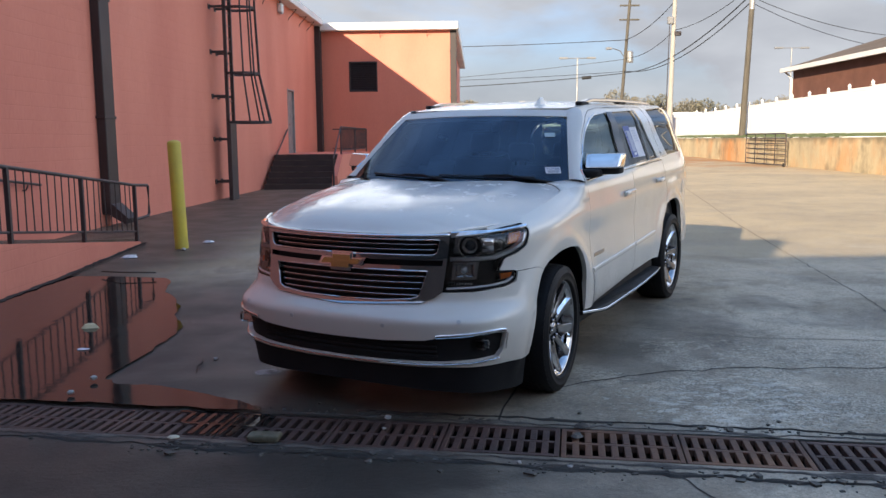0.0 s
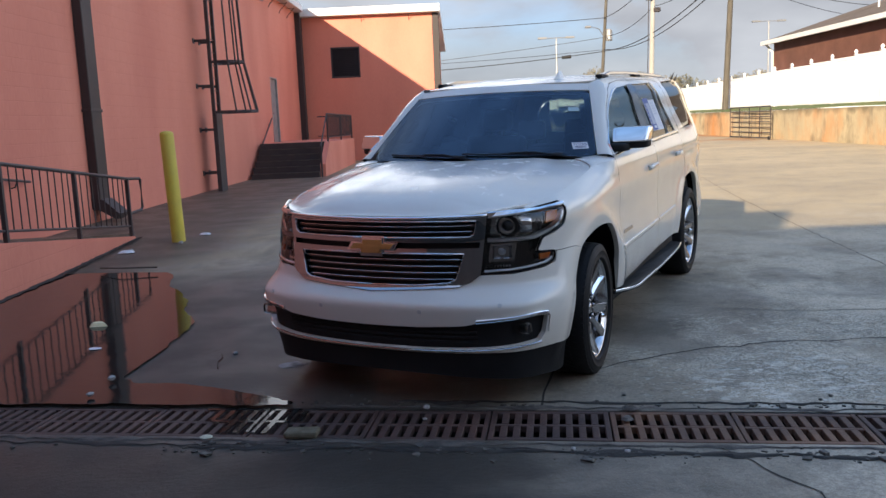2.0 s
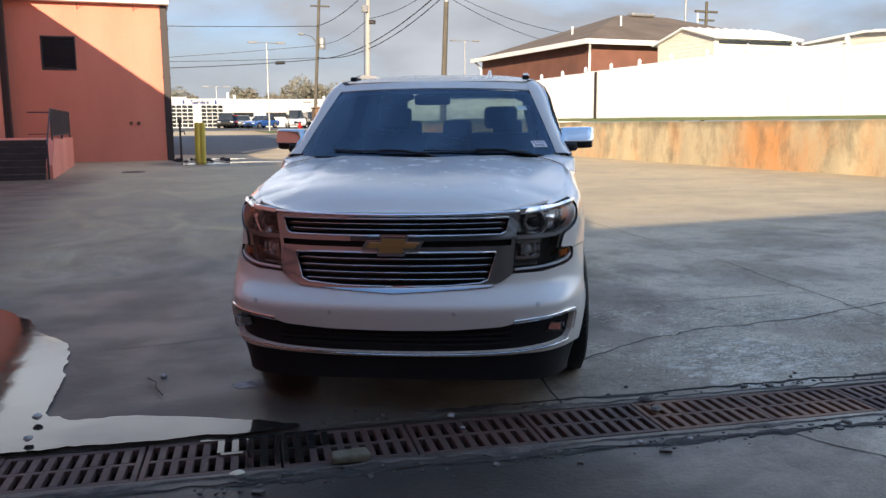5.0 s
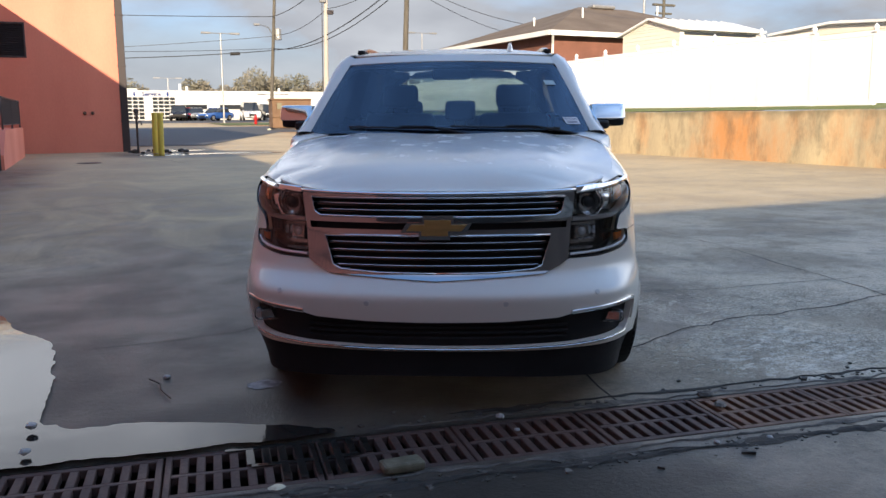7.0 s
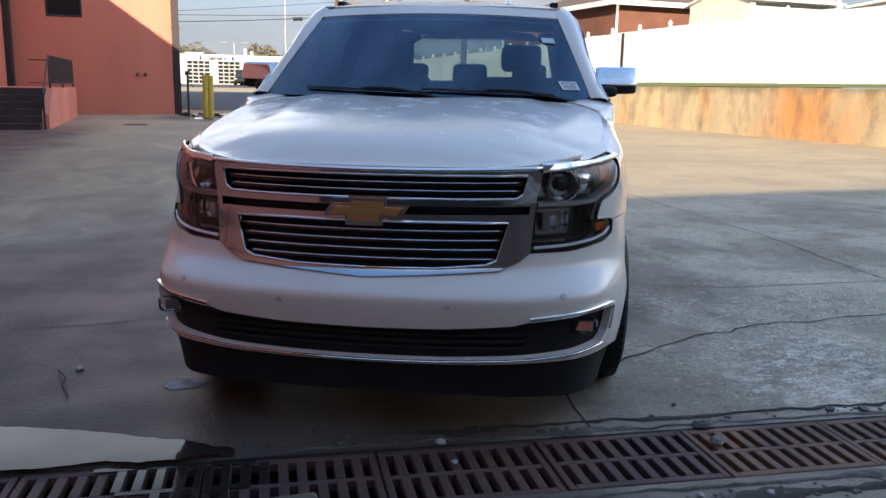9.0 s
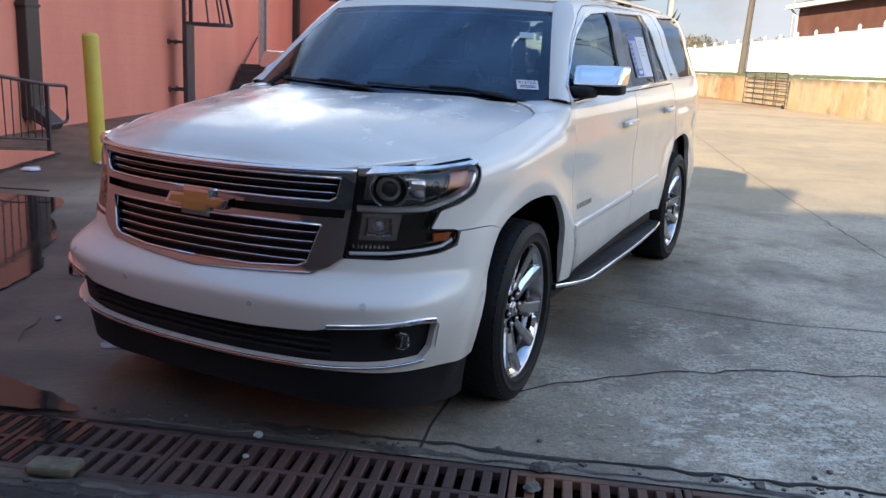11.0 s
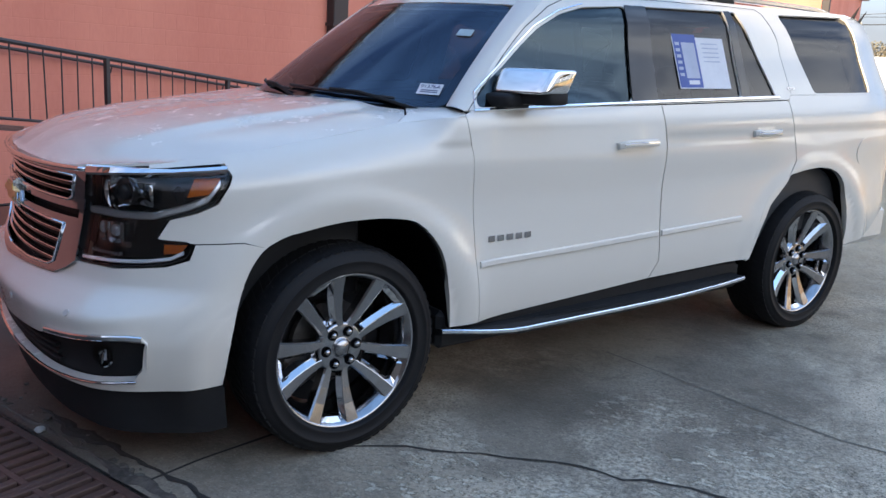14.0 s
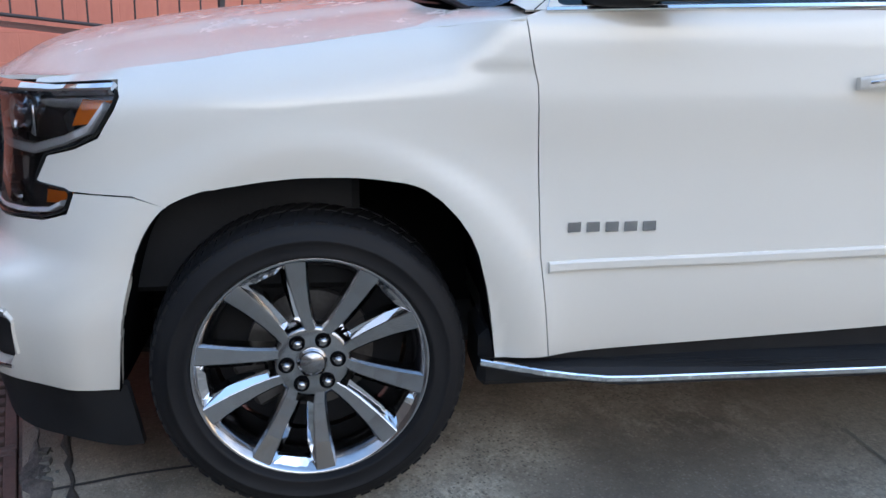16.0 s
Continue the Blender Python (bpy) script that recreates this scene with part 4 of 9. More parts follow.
def rounded(poly, r, n=4):
    out = []
    k = len(poly)
    for i in range(k):
        a, b_, c = Vector(poly[i - 1]), Vector(poly[i]), Vector(poly[(i + 1) % k])
        d0, d1 = min(r, (a - b_).length * 0.45), min(r, (c - b_).length * 0.45)
        s, e = b_ + (a - b_).normalized() * d0, b_ + (c - b_).normalized() * d1
        for j in range(n + 1):
            t = j / n
            out.append(tuple((1 - t) ** 2 * s + 2 * t * (1 - t) * b_ + t * t * e))
    return out


def inside(p, poly):
    hit = False
    x, y = p
    for i in range(len(poly)):
        (x0, y0), (x1, y1) = poly[i - 1], poly[i]
        if (y0 > y) != (y1 > y) and x < (x1 - x0) * (y - y0) / (y1 - y0) + x0:
            hit = not hit
    return hit


def panel(name, outline, material, parent, mapf, holes=(), step=0.06, flange=0.014, flip=False, side=1, label="", steps=None):
    """A skin panel cut to an outline in the surface's own coordinates, laid on the surface, with its edges turned in."""
    us, vs = [p[0] for p in outline], [p[1] for p in outline]
    u0, u1, v0, v1 = min(us) - 1e-4, max(us) + 1e-4, min(vs) - 1e-4, max(vs) + 1e-4
    su, sv = steps or (step, step)
    nu, nv = max(1, math.ceil((u1 - u0) / su)), max(1, math.ceil((v1 - v0) / sv))
    bm = bmesh.new()
    grid = [[bm.verts.new((u0 + (u1 - u0) * i / nu, v0 + (v1 - v0) * j / nv, 0)) for j in range(nv + 1)] for i in range(nu + 1)]
    for i in range(nu):
        for j in range(nv):
            bm.faces.new((grid[i][j], grid[i + 1][j], grid[i + 1][j + 1], grid[i][j + 1]))
    for poly in (outline, *holes):
        for i in range(len(poly)):
            (xa, ya), (xb, yb) = poly[i - 1], poly[i]
            if math.hypot(xb - xa, yb - ya) < 1e-5:
                continue
            lo = (min(xa, xb) - 1e-3, min(ya, yb) - 1e-3)
            hi = (max(xa, xb) + 1e-3, max(ya, yb) + 1e-3)
            fs = []
            for f in bm.faces:
                if max(v.co.x for v in f.verts) >= lo[0] and min(v.co.x for v in f.verts) <= hi[0] and max(v.co.y for v in f.verts) >= lo[1] and min(v.co.y for v in f.verts) <= hi[1]:
                    fs.append(f)
            es = list({e for f in fs for e in f.edges})
            ws = list({v for f in fs for v in f.verts})
            bmesh.ops.bisect_plane(bm, geom=ws + es + fs, dist=2e-5, plane_co=(xa, ya, 0), plane_no=(yb - ya, xa - xb, 0))
    bad = []
    for f in bm.faces:
        c = f.calc_center_median()
        if not inside((c.x, c.y), outline) or any(inside((c.x, c.y), h) for h in holes):
            bad.append(f)
    bmesh.ops.delete(bm, geom=bad, context="FACES")
    bmesh.ops.remove_doubles(bm, verts=bm.verts, dist=2e-4)
    bmesh.ops.triangulate(bm, faces=[f for f in bm.faces if len(f.verts) > 4])
    for f in bm.faces:
        if f.normal.z < 0:
            f.normal_flip()
    bm.verts.index_update()
    normals = []
    places = []
    for v in bm.verts:
        u, w = v.co.x, v.co.y
        p = mapf(u, w)
        h = 0.006
        n = (mapf(u + h, w) - mapf(u - h, w)).cross(mapf(u, w + h) - mapf(u, w - h)).normalized()
        if flip:
            n = -n
        places.append(p)
        normals.append(n)
    borders = [e for e in bm.edges if len(e.link_faces) == 1]
    by_vert = {}
    for v in bm.verts:
        v.co = places[v.index]
        by_vert[v] = normals[v.index]
    twins = {}

    def twin(v, deep):
        key = (v.index, deep)
        if key not in twins:
            twins[key] = bm.verts.new(places[v.index] - normals[v.index] * deep)
        return twins[key]
    if flange:
        for e in borders:
            lp = e.link_loops[0]
            a, c = lp.vert, lp.link_loop_next.vert
            bm.faces.new((twin(c, 0.0), twin(a, 0.0), twin(a, flange), twin(c, flange)))
    if flip:
        bmesh.ops.reverse_faces(bm, faces=bm.faces)
    if side < 0:
        for v in bm.verts:
            v.co.y = -v.co.y
        bmesh.ops.reverse_faces(bm, faces=bm.faces)
        by_vert = {v: Vector((n.x, -n.y, n.z)) for v, n in by_vert.items()}
    final = [tuple(by_vert[v]) if v in by_vert else (0, 0, 0) for v in bm.verts]
    me = bpy.data.meshes.new(name)
    bm.to_mesh(me)
    bm.free()
    me.materials.append(material)
    for p in me.polygons:
        p.use_smooth = True
    me.normals_split_custom_set_from_vertices(final)
    ob = new(name, me)
    ob.parent = parent
    if label:
        ob["label"] = label
    return ob


def skin(out=0.0):
    return lambda q, z: wrap(q, z, out)


def strip(name, path, width, height, material, parent, label="", out=0.0, m=None, full_round=False):
    """A bar with a rounded section swept along points (place, outward, up)."""
    bm = bmesh.new()
    sec = [(-0.5, -0.5), (-0.5, 0.5), (0.3, 0.5), (0.5, 0.3), (0.5, -0.3), (0.3, -0.5)]
    if full_round:
        sec = [(-0.5, -0.5), (-0.5, 0.5)] + [(0.5 * math.cos(radians(a)), 0.5 * math.sin(radians(a))) for a in range(90, -91, -18)]
    rings = []
    for p, o, u in path:
        rings.append([bm.verts.new(p + o * (a * width + out) + u * (b_ * height)) for a, b_ in sec])
    for a, c in zip(rings, rings[1:]):
        for j in range(len(sec)):
            bm.faces.new((a[j], a[(j + 1) % len(sec)], c[(j + 1) % len(sec)], c[j]))
    bm.faces.new(rings[0])
    bm.faces.new(rings[-1])
    bmesh.ops.recalc_face_normals(bm, faces=bm.faces)
    return part(name, bm, material, parent, label, smooth=full_round)


def skin_path(pts, out=0.0, n=6):
    """Points along the skin between (q, z) stations, with outward and up directions."""
    res = []
    dense = []
    for (qa, za), (qb, zb) in zip(pts, pts[1:]):
        dense += [(qa + (qb - qa) * i / n, za + (zb - za) * i / n) for i in range(n)]
    dense.append(pts[-1])
    for q, z in dense:
        h = 0.006
        o = (wrap(q + h, z) - wrap(q - h, z)).cross(wrap(q, z + h) - wrap(q, z - h)).normalized()
        res.append((wrap(q, z, out), o, Vector((0, 0, 1)) - o * o.z))
    return res


def mirrored_path(path):
    f = lambda v: Vector((v.x, -v.y, v.z))
    return [(f(p), f(o), f(u)) for p, o, u in path]


# hood
front_edge = curve([(0.0, 0.934), (0.3, 0.912), (0.5, 0.868), (0.6, 0.818), (0.70, 0.724), (0.76, 0.64), (0.9, 0.44)])
hood_rim = curve([(x, wrap(qx(x, crest(min(0.6, x))), crest(min(0.6, x))).y) for x in (-0.45, -0.3, -0.15, 0.0, 0.1, 0.2, 0.3, 0.4, 0.45, 0.5, 0.55, 0.6, 0.65, 0.7, 0.74, 0.78)])
hood_mid = curve([(-0.5, 1.290), (-0.2, 1.272), (0.0, 1.252), (0.5, 1.200), (0.8, 1.162), (1.0, 1.135)])


def hood_at(x, y):
    a = abs(y)
    zm, ze = hood_mid(x), crest(min(0.6, max(-0.45, x))) - (max(0, x - 0.6) * 0.10)
    z = zm - (zm - ze) * (a / hood_rim(min(0.78, max(-0.45, x)))) ** 2.8
    z += 0.012 * smooth01(0.62, 0.50, a) * smooth01(0.9, 0.3, x) - 0.004 * smooth01(0.25, 0.1, a)
    u = max(0.0, front_edge(a) - x)
    z -= (z - (1.066 + 0.034 * smooth01(0.45, 0.85, a))) * math.exp(-(u / 0.085) ** 1.3)
    return Vector((x, y, z))


hood_half = [(front_edge(y), y) for y in (0.0, 0.1, 0.2, 0.3, 0.4, 0.5, 0.57, 0.62, 0.646)] + [(x, hood_rim(x) + 0.001) for x in (0.75, 0.70, 0.65, 0.6, 0.55, 0.5, 0.45, 0.4, 0.3, 0.2, 0.1, 0.0, -0.1, -0.165)] + [(-0.235, 0.832), (-0.300, 0.780), (-0.345, 0.705), (-0.285, 0.60), (-0.19, 0.40), (-0.125, 0.2), (-0.105, 0.0)]
hood_outline = hood_half + [(x, -y) for x, y in reversed(hood_half[1:-1])]
panel("hood", hood_outline, M["paint"], car, hood_at, step=0.03, flange=0.010)

# cowl between hood and windscreen
def cowl_at(x, y):
    return Vector((x, y, 1.252 - 0.02 * (abs(y) / 0.86) ** 2 + 0.12 * min(0, x + 0.2) * -0.3))


cowl_half = [(-0.10, 0.0), (-0.12, 0.3), (-0.19, 0.53), (-0.27, 0.63), (-0.36, 0.68), (-0.44, 0.69), (-0.56, 0.69), (-0.56, 0.0)]
panel("cowl", cowl_half + [(x, -y) for x, y in reversed(cowl_half[1:-1])], M["black_plastic"], car, cowl_at, step=0.1, flange=0.0)

# windscreen
def screen_at(y, v):
    b_ = Vector((-0.165 - 0.292 * (y / 0.79) ** 2, y * 1.025, 1.280 - 0.008 * (y / 0.79) ** 2))
    t = Vector((-0.87 - 0.115 * (y / 0.79) ** 2, y * 0.78, 1.747 - 0.018 * (y / 0.79) ** 2))
    p = b_.lerp(t, v)
    return p + Vector((0.35, 0, 0.3)) * (0.10 * v * (1 - v))


def screen_poly(e):
    return rounded([(-0.795 - e, -0.02 - e), (0.795 + e, -0.02 - e), (0.795 + e, 0.885 + e), (-0.795 - e, 0.885 + e)], 0.06)


panel("windscreen_surround", screen_poly(0.012), M["gloss_black"], car, lambda y, v: screen_at(y, v) - Vector((0.012, 0, 0.012)), holes=[screen_poly(-0.045)], step=0.09, flange=0.004)
ws = panel("windscreen", screen_poly(0.0), M["glass"], car, screen_at, step=0.08, flange=0.0, label="clear windscreen")
ws.visible_shadow = False

# roof header over the glass
panel("roof_header", [(-0.797, 0.897), (0.797, 0.897), (0.797, 1.0), (-0.797, 1.0)], M["paint"], car, screen_at, steps=(0.05, 0.03), flange=0.012)

# roof skin
roof_z = curve([(-3.75, 1.755), (-3.3, 1.785), (-2.5, 1.806), (-1.8, 1.812), (-1.3, 1.800), (-1.05, 1.777), (-0.85, 1.742)])


def roof_at(x, y):
    return Vector((x, y, roof_z(x) - 0.040 * (abs(y) / 0.68) ** 3))


roof_half = [(-0.876, 0.0), (-0.90, 0.3), (-0.965, 0.52), (-1.02, 0.60), (-1.10, 0.636), (-1.4, 0.668), (-3.2, 0.678), (-3.5, 0.66), (-3.70, 0.60), (-3.78, 0.4), (-3.80, 0.0)]
panel("roof", roof_half + [(x, -y) for x, y in reversed(roof_half[1:-1])], M["paint"], car, roof_at, step=0.1, flange=0.02)

# body sides
DOOR_F = [(-0.576, 0.405), (-0.538, 0.68), (-0.532, 0.81), (-0.514, 1.095), (-0.500, 1.15), (-0.483, 1.248)]
DOOR_M = [(-1.605, 0.456), (-1.656, 0.535), (-1.637, 0.68), (-1.632, 1.10), (-1.600, 1.274)]
DOOR_R = [(-2.35, 0.47), (-2.40, 0.62), (-2.47, 0.75), (-2.60, 0.86), (-2.678, 0.975), (-2.60, 1.288)]
G = 0.003
WIN_F = [(-0.535, 1.272), (-0.54, 1.33), (-0.692, 1.432), (-0.905, 1.588), (-1.05, 1.655), (-1.20, 1.690), (-1.475, 1.708), (-1.412, 1.292)]
WIN_F = tucked(WIN_F)
WIN_R = [(-1.575, 1.298), (-1.608, 1.712), (-2.19, 1.722), (-2.20, 1.308)]
WIN_T = [(-2.275, 1.310), (-2.245, 1.722), (-2.285, 1.721), (-2.49, 1.314)]
WIN_Q = [(-2.845, 1.326), (-2.65, 1.728), (-3.33, 1.748), (-3.43, 1.330)]
FRAME = [(-0.470, 1.262), (-0.55, 1.330), (-0.64, 1.440), (-0.80, 1.585), (-0.945, 1.690), (-1.03, 1.752), (-1.3, 1.768), (-3.45, 1.768), (-3.62, 1.70), (-3.72, 1.33), (-3.74, 1.318), (-2.62, 1.318), (-2.602, 1.294), (-1.6, 1.279)]
FRAME = tucked(FRAME)
HEADLAMP = front_pts([(0.575, 0.752), (0.60, 1.058)]) + side_pts([(0.62, 1.073), (0.452, 1.090), (0.445, 1.06), (0.458, 1.035), (0.50, 0.972), (0.56, 0.945), (0.636, 0.922), (0.676, 0.850), (0.572, 0.842), (0.592, 0.792), (0.657, 0.770)]) + front_pts([(0.72, 0.752)])

HEADLAMP = rounded(HEADLAMP, 0.02, 3)


def grown(poly, e):
    c = Vector((sum(p[0] for p in poly) / len(poly), sum(p[1] for p in poly) / len(poly)))
    return [tuple(Vector(p) + (Vector(p) - c).normalized() * e) for p in poly]


for sgn in (1, -1):
    sk = skin()
    fender = side_pts([(x + G, z) for x, z in DOOR_F]) + side_pts([(-0.30, crest(-0.30)), (-0.15, crest(-0.15)), (0.1, crest(0.1)), (0.35, crest(0.35)), (0.47, crest(0.47)), (0.575, crest(0.575)), (0.60, 1.093), (0.66, 1.086), (0.664, 1.078), (0.60, 1.078)]) \
        + side_pts([(0.448, 1.096), (0.438, 1.06), (0.450, 1.033), (0.492, 0.968), (0.555, 0.938), (0.630, 0.916), (0.668, 0.852), (0.566, 0.840), (0.42, 0.8415)]) + side_pts(ARCH_F[24:])
    panel("fender", fender, M["paint"], car, sk, step=0.022, side=sgn, flange=0.03)
    fd = panel("front_door", side_pts(DOOR_F + [(-0.52, 1.262), (-1.0, 1.270)] + [(x + G, z) for x, z in reversed(DOOR_M)] + [(-1.1, 0.43)]), M["paint"], car, sk, step=0.05, side=sgn)
    rd = panel("rear_door", side_pts([(x - G, z) for x, z in DOOR_M] + [(-2.1, 1.281)] + [(x + G, z) for x, z in reversed(DOOR_R)] + [(-2.0, 0.462)]), M["paint"], car, sk, step=0.05, side=sgn)
    quarter = [(x - G, z) for x, z in DOOR_R] + [(-2.62, 1.316), (-3.70, 1.318), (-3.80, 1.0), (-3.80, 0.62), (-3.62, 0.50), (-3.45, 0.46), (-3.29, 0.44)] + ARCH_R[:0:-1]
    panel("quarter_panel", side_pts(quarter), M["paint"], car, sk, step=0.03, side=sgn, flange=0.03)
    holes = [rounded(side_pts(w), r) for w, r in ((WIN_F, 0.03), (WIN_R, 0.02), (WIN_T, 0.015), (WIN_Q, 0.03))]
    panel("window_frame", side_pts(FRAME), M["paint"], car, sk, holes=holes, step=0.06, side=sgn, flange=0.008)
    panel("pillar_lining", side_pts([(x, z) for x, z in FRAME]), M["dash"], car, skin(-0.012), holes=[grown(h_, -0.004) for h_ in holes], step=0.08, side=sgn, flange=0.086)
    for w, mat, nm, lab in ((WIN_F, "front_tint", "front_window", ""), (WIN_R, "tint", "rear_window", ""), (WIN_T, "tint", "vent_window", ""), (WIN_Q, "tint", "quarter_window", "")):
        g_ = panel(nm, grown(side_pts(w), 0.012), M[mat], car, skin(-0.009), step=0.1, side=sgn, flange=0.0, label="dark tinted glass")
        g_.visible_shadow = False
    # black pillar covers
    panel("pillar_cover", side_pts([(-1.415, 1.288), (-1.480, 1.712), (-1.612, 1.714), (-1.580, 1.294)]), M["gloss_black"], car, skin(0.004), step=0.1, side=sgn, flange=0.008)
    panel("divider_bar", side_pts([(-2.203, 1.304), (-2.193, 1.724), (-2.243, 1.724), (-2.272, 1.306)]), M["gloss_black"], car, skin(0.003), step=0.1, side=sgn, flange=0.008)
    # tail
    tail = side_pts([(-3.805, 0.62), (-3.805, 1.0), (-3.72, 1.315), (-3.735, 1.33), (-3.63, 1.70)]) + [(5.2, 1.74), (5.2, 0.55), (4.2, 0.50)]
    panel("tailgate", tail, M["paint"], car, sk, step=0.1, side=sgn, holes=[[(4.25, 1.28), (4.32, 1.66), (5.25, 1.66), (5.25, 1.28)]])
    gl = panel("tailgate_window", [(4.22, 1.27), (4.30, 1.67), (5.2, 1.67), (5.2, 1.27)], M["rear_glass"], car, skin(-0.012), step=0.12, side=sgn, flange=0.0)
    gl.visible_shadow = False
    panel("tail_lamp", [(3.83, 0.92), (3.80, 1.25), (3.90, 1.30), (4.12, 1.30), (4.12, 0.92)], M["red_lens"], car, skin(0.006), step=0.06, side=sgn, flange=0.03)
    # windscreen pillar between the glass and the door frame
    bm = bmesh.new()
    prof = []
    fr = FRAME[:6]
    for i in range(11):
        t = i / 10
        kk = t * (len(fr) - 1)
        j = min(len(fr) - 2, int(kk))
        x, z = (fr[j][a] * (1 - kk + j) + fr[j + 1][a] * (kk - j) for a in (0, 1))
        outer = wrap(qx(x, z), z)
        inner = screen_at(0.798, t * 1.0)
        mid = (outer + inner) / 2 + Vector((0.022, 0.014, 0.014)) * (1 - 0.3 * t)
        row = []
        for k in range(7):
            a = k / 6
            row.append((1 - a) ** 2 * outer + 2 * a * (1 - a) * mid + a * a * inner)
        prof.append([bm.verts.new((p.x, sgn * p.y, p.z)) for p in row])
    for a, c in zip(prof, prof[1:]):
        for k in range(6):
            bm.faces.new((a[k], a[k + 1], c[k + 1], c[k]))
    bmesh.ops.recalc_face_normals(bm, faces=bm.faces)
    inner_bm = bm.copy()
    for v in inner_bm.verts:
        v.co += Vector((-0.022, -0.012 * sgn, -0.012))
    part("windscreen_pillar", bm, M["paint"], car, smooth=True)
    part("pillar_lining", inner_bm, M["dash"], car, smooth=True)
    # body-coloured corner between hood, windscreen and door
    def cap_at(x, y):
        yo = wrap(-x, crest(max(-0.45, x))).y
        zi, zo = hood_at(max(-0.35, x), 0.70).z + 0.02 * smooth01(-0.3, -0.5, x), crest(max(-0.45, x)) + 0.006 * smooth01(-0.42, -0.5, x)
        t = max(0.0, min(1.2, (y - 0.70) / (yo - 0.70)))
        return Vector((x, y, zi + (zo - zi) * t ** 2.4))
    cap_xs = [-0.168, -0.22, -0.28, -0.34, -0.40, -0.45, -0.478]
    cap_out = [(x, wrap(-x, crest(max(-0.45, x))).y) for x in cap_xs]
    cap_poly = cap_out[::-1] + [(-0.240, 0.838), (-0.304, 0.786), (-0.350, 0.708), (-0.385, 0.70), (-0.43, 0.755), (-0.462, 0.80), (-0.50, 0.83), (-0.50, 0.90)]
    panel("fender_corner", cap_poly, M["paint"], car, cap_at, step=0.03, side=sgn, flange=0.012)
    strip_seam = skin_path(side_pts(tucked([(-0.490, 1.262), (-0.575, 1.345), (-0.665, 1.440), (-0.84, 1.592), (-0.99, 1.682), (-1.12, 1.726), (-1.35, 1.744), (-2.2, 1.752), (-2.50, 1.748), (-2.58, 1.60), (-2.625, 1.33)])), 0.0)
    # bright trim under the windows, body moulding
    mir = (lambda p: p) if sgn > 0 else mirrored_path
    strip("door_seal", mir(strip_seam), 0.002, 0.005, M["black_plastic"], car)
    strip("belt_trim", mir(skin_path(side_pts([(-0.530, 1.262), (-1.0, 1.275), (-1.6, 1.291), (-2.51, 1.308)]), 0.004)), 0.012, 0.016, M["chrome"], car, "chrome strip under the side windows")
    strip("window_trim", mir(skin_path(side_pts(tucked([(-0.520, 1.262), (-0.522, 1.33), (-0.676, 1.440), (-0.885, 1.598), (-1.04, 1.667), (-1.20, 1.702)])), 0.002)), 0.010, 0.010, M["chrome"], car, "chrome strip round the front window")
    strip("door_moulding", mir(skin_path(side_pts([(-0.558, 0.652), (-1.0, 0.660), (-1.622, 0.676)]), 0.002)), 0.014, 0.028, M["paint"], fd)
    strip("door_moulding", mir(skin_path(side_pts([(-1.648, 0.676), (-2.255, 0.694)]), 0.002)), 0.014, 0.028, M["paint"], rd)
    # handles
    for x0, x1, z, dr in ((-1.30, -1.56, 1.106, fd), (-2.275, -2.505, 1.132, rd)):
        hp = [(x0, z - 0.006), (x0 * 0.8 + x1 * 0.2, z + 0.002), ((x0 + x1) / 2, z + 0.004), (x0 * 0.2 + x1 * 0.8, z + 0.004), (x1, z + 0.002)]
        path = []
        for i, (pt, o_, u_) in enumerate(skin_path(side_pts(hp), 0.0, 3)):
            a = i / 12
            path.append((pt + o_ * (0.012 + 0.022 * math.sin(math.pi * min(1, max(0, a))) ** 0.5), o_, u_))
        h_ = strip("door_handle", mir(path), 0.016, 0.030, M["paint"], dr)
        strip("handle_trim", mir([(p + o_ * 0.008, o_, u_) for p, o_, u_ in path[1:-1]]), 0.006, 0.006, M["chrome"], h_, "chrome strip on the handle")
        cup = panel("handle_recess", rounded(side_pts([(x0 - 0.03, z - 0.028), (x0 - 0.03, z + 0.026), (x1 + 0.03, z + 0.026), (x1 + 0.03, z - 0.028)]), 0.02), M["paint"], dr, skin(0.0015), step=0.08, side=sgn, flange=0.0)
    # sill and running board
    sill = bmesh.new()
    box(-2.36, -0.40, 0.70, 0.905, 0.30, 0.46, 0.02, sill)
    ob = part("sill", sill, M["black_plastic"], car)
    brd = bmesh.new()
    prof = [(-0.40, 0.93), (-0.52, 0.975), (-0.75, 1.0), (-1.4, 1.005), (-2.1, 1.0), (-2.28, 0.985), (-2.30, 0.86), (-0.40, 0.86)]
    prism(prof, 0.345, 0.372, brd)
    for v in brd.verts:
        v.co.z += 0.02 * smooth01(-1.6, -2.4, v.co.x) + 0.028 * smooth01(-0.75, -0.40, v.co.x) * (1 if v.co.y > 0.9 else 0.3)
    if sgn < 0:
        for o2 in (ob.data,):
            for v in o2.vertices:
                v.co.y = -v.co.y
            o2.flip_normals()
        for v in brd.verts:
            v.co.y = -v.co.y
        bmesh.ops.reverse_faces(brd, faces=brd.faces)
    board = part("running_board", brd, M["black_plastic"], car, "black running board with a bright edge")
    ed = []
    for i in range(25):
        x = -0.40 - 1.885 * i / 24
        y = float(np.interp(-x, [0.40, 0.52, 0.75, 1.4, 2.1, 2.28], [0.93, 0.975, 1.0, 1.005, 1.0, 0.985]))
        z = 0.362 + 0.02 * smooth01(-1.6, -2.4, x) + 0.028 * smooth01(-0.75, -0.40, x)
        ed.append((Vector((x, y, z)), Vector((0, 1, 0)), Vector((0, 0, 1))))
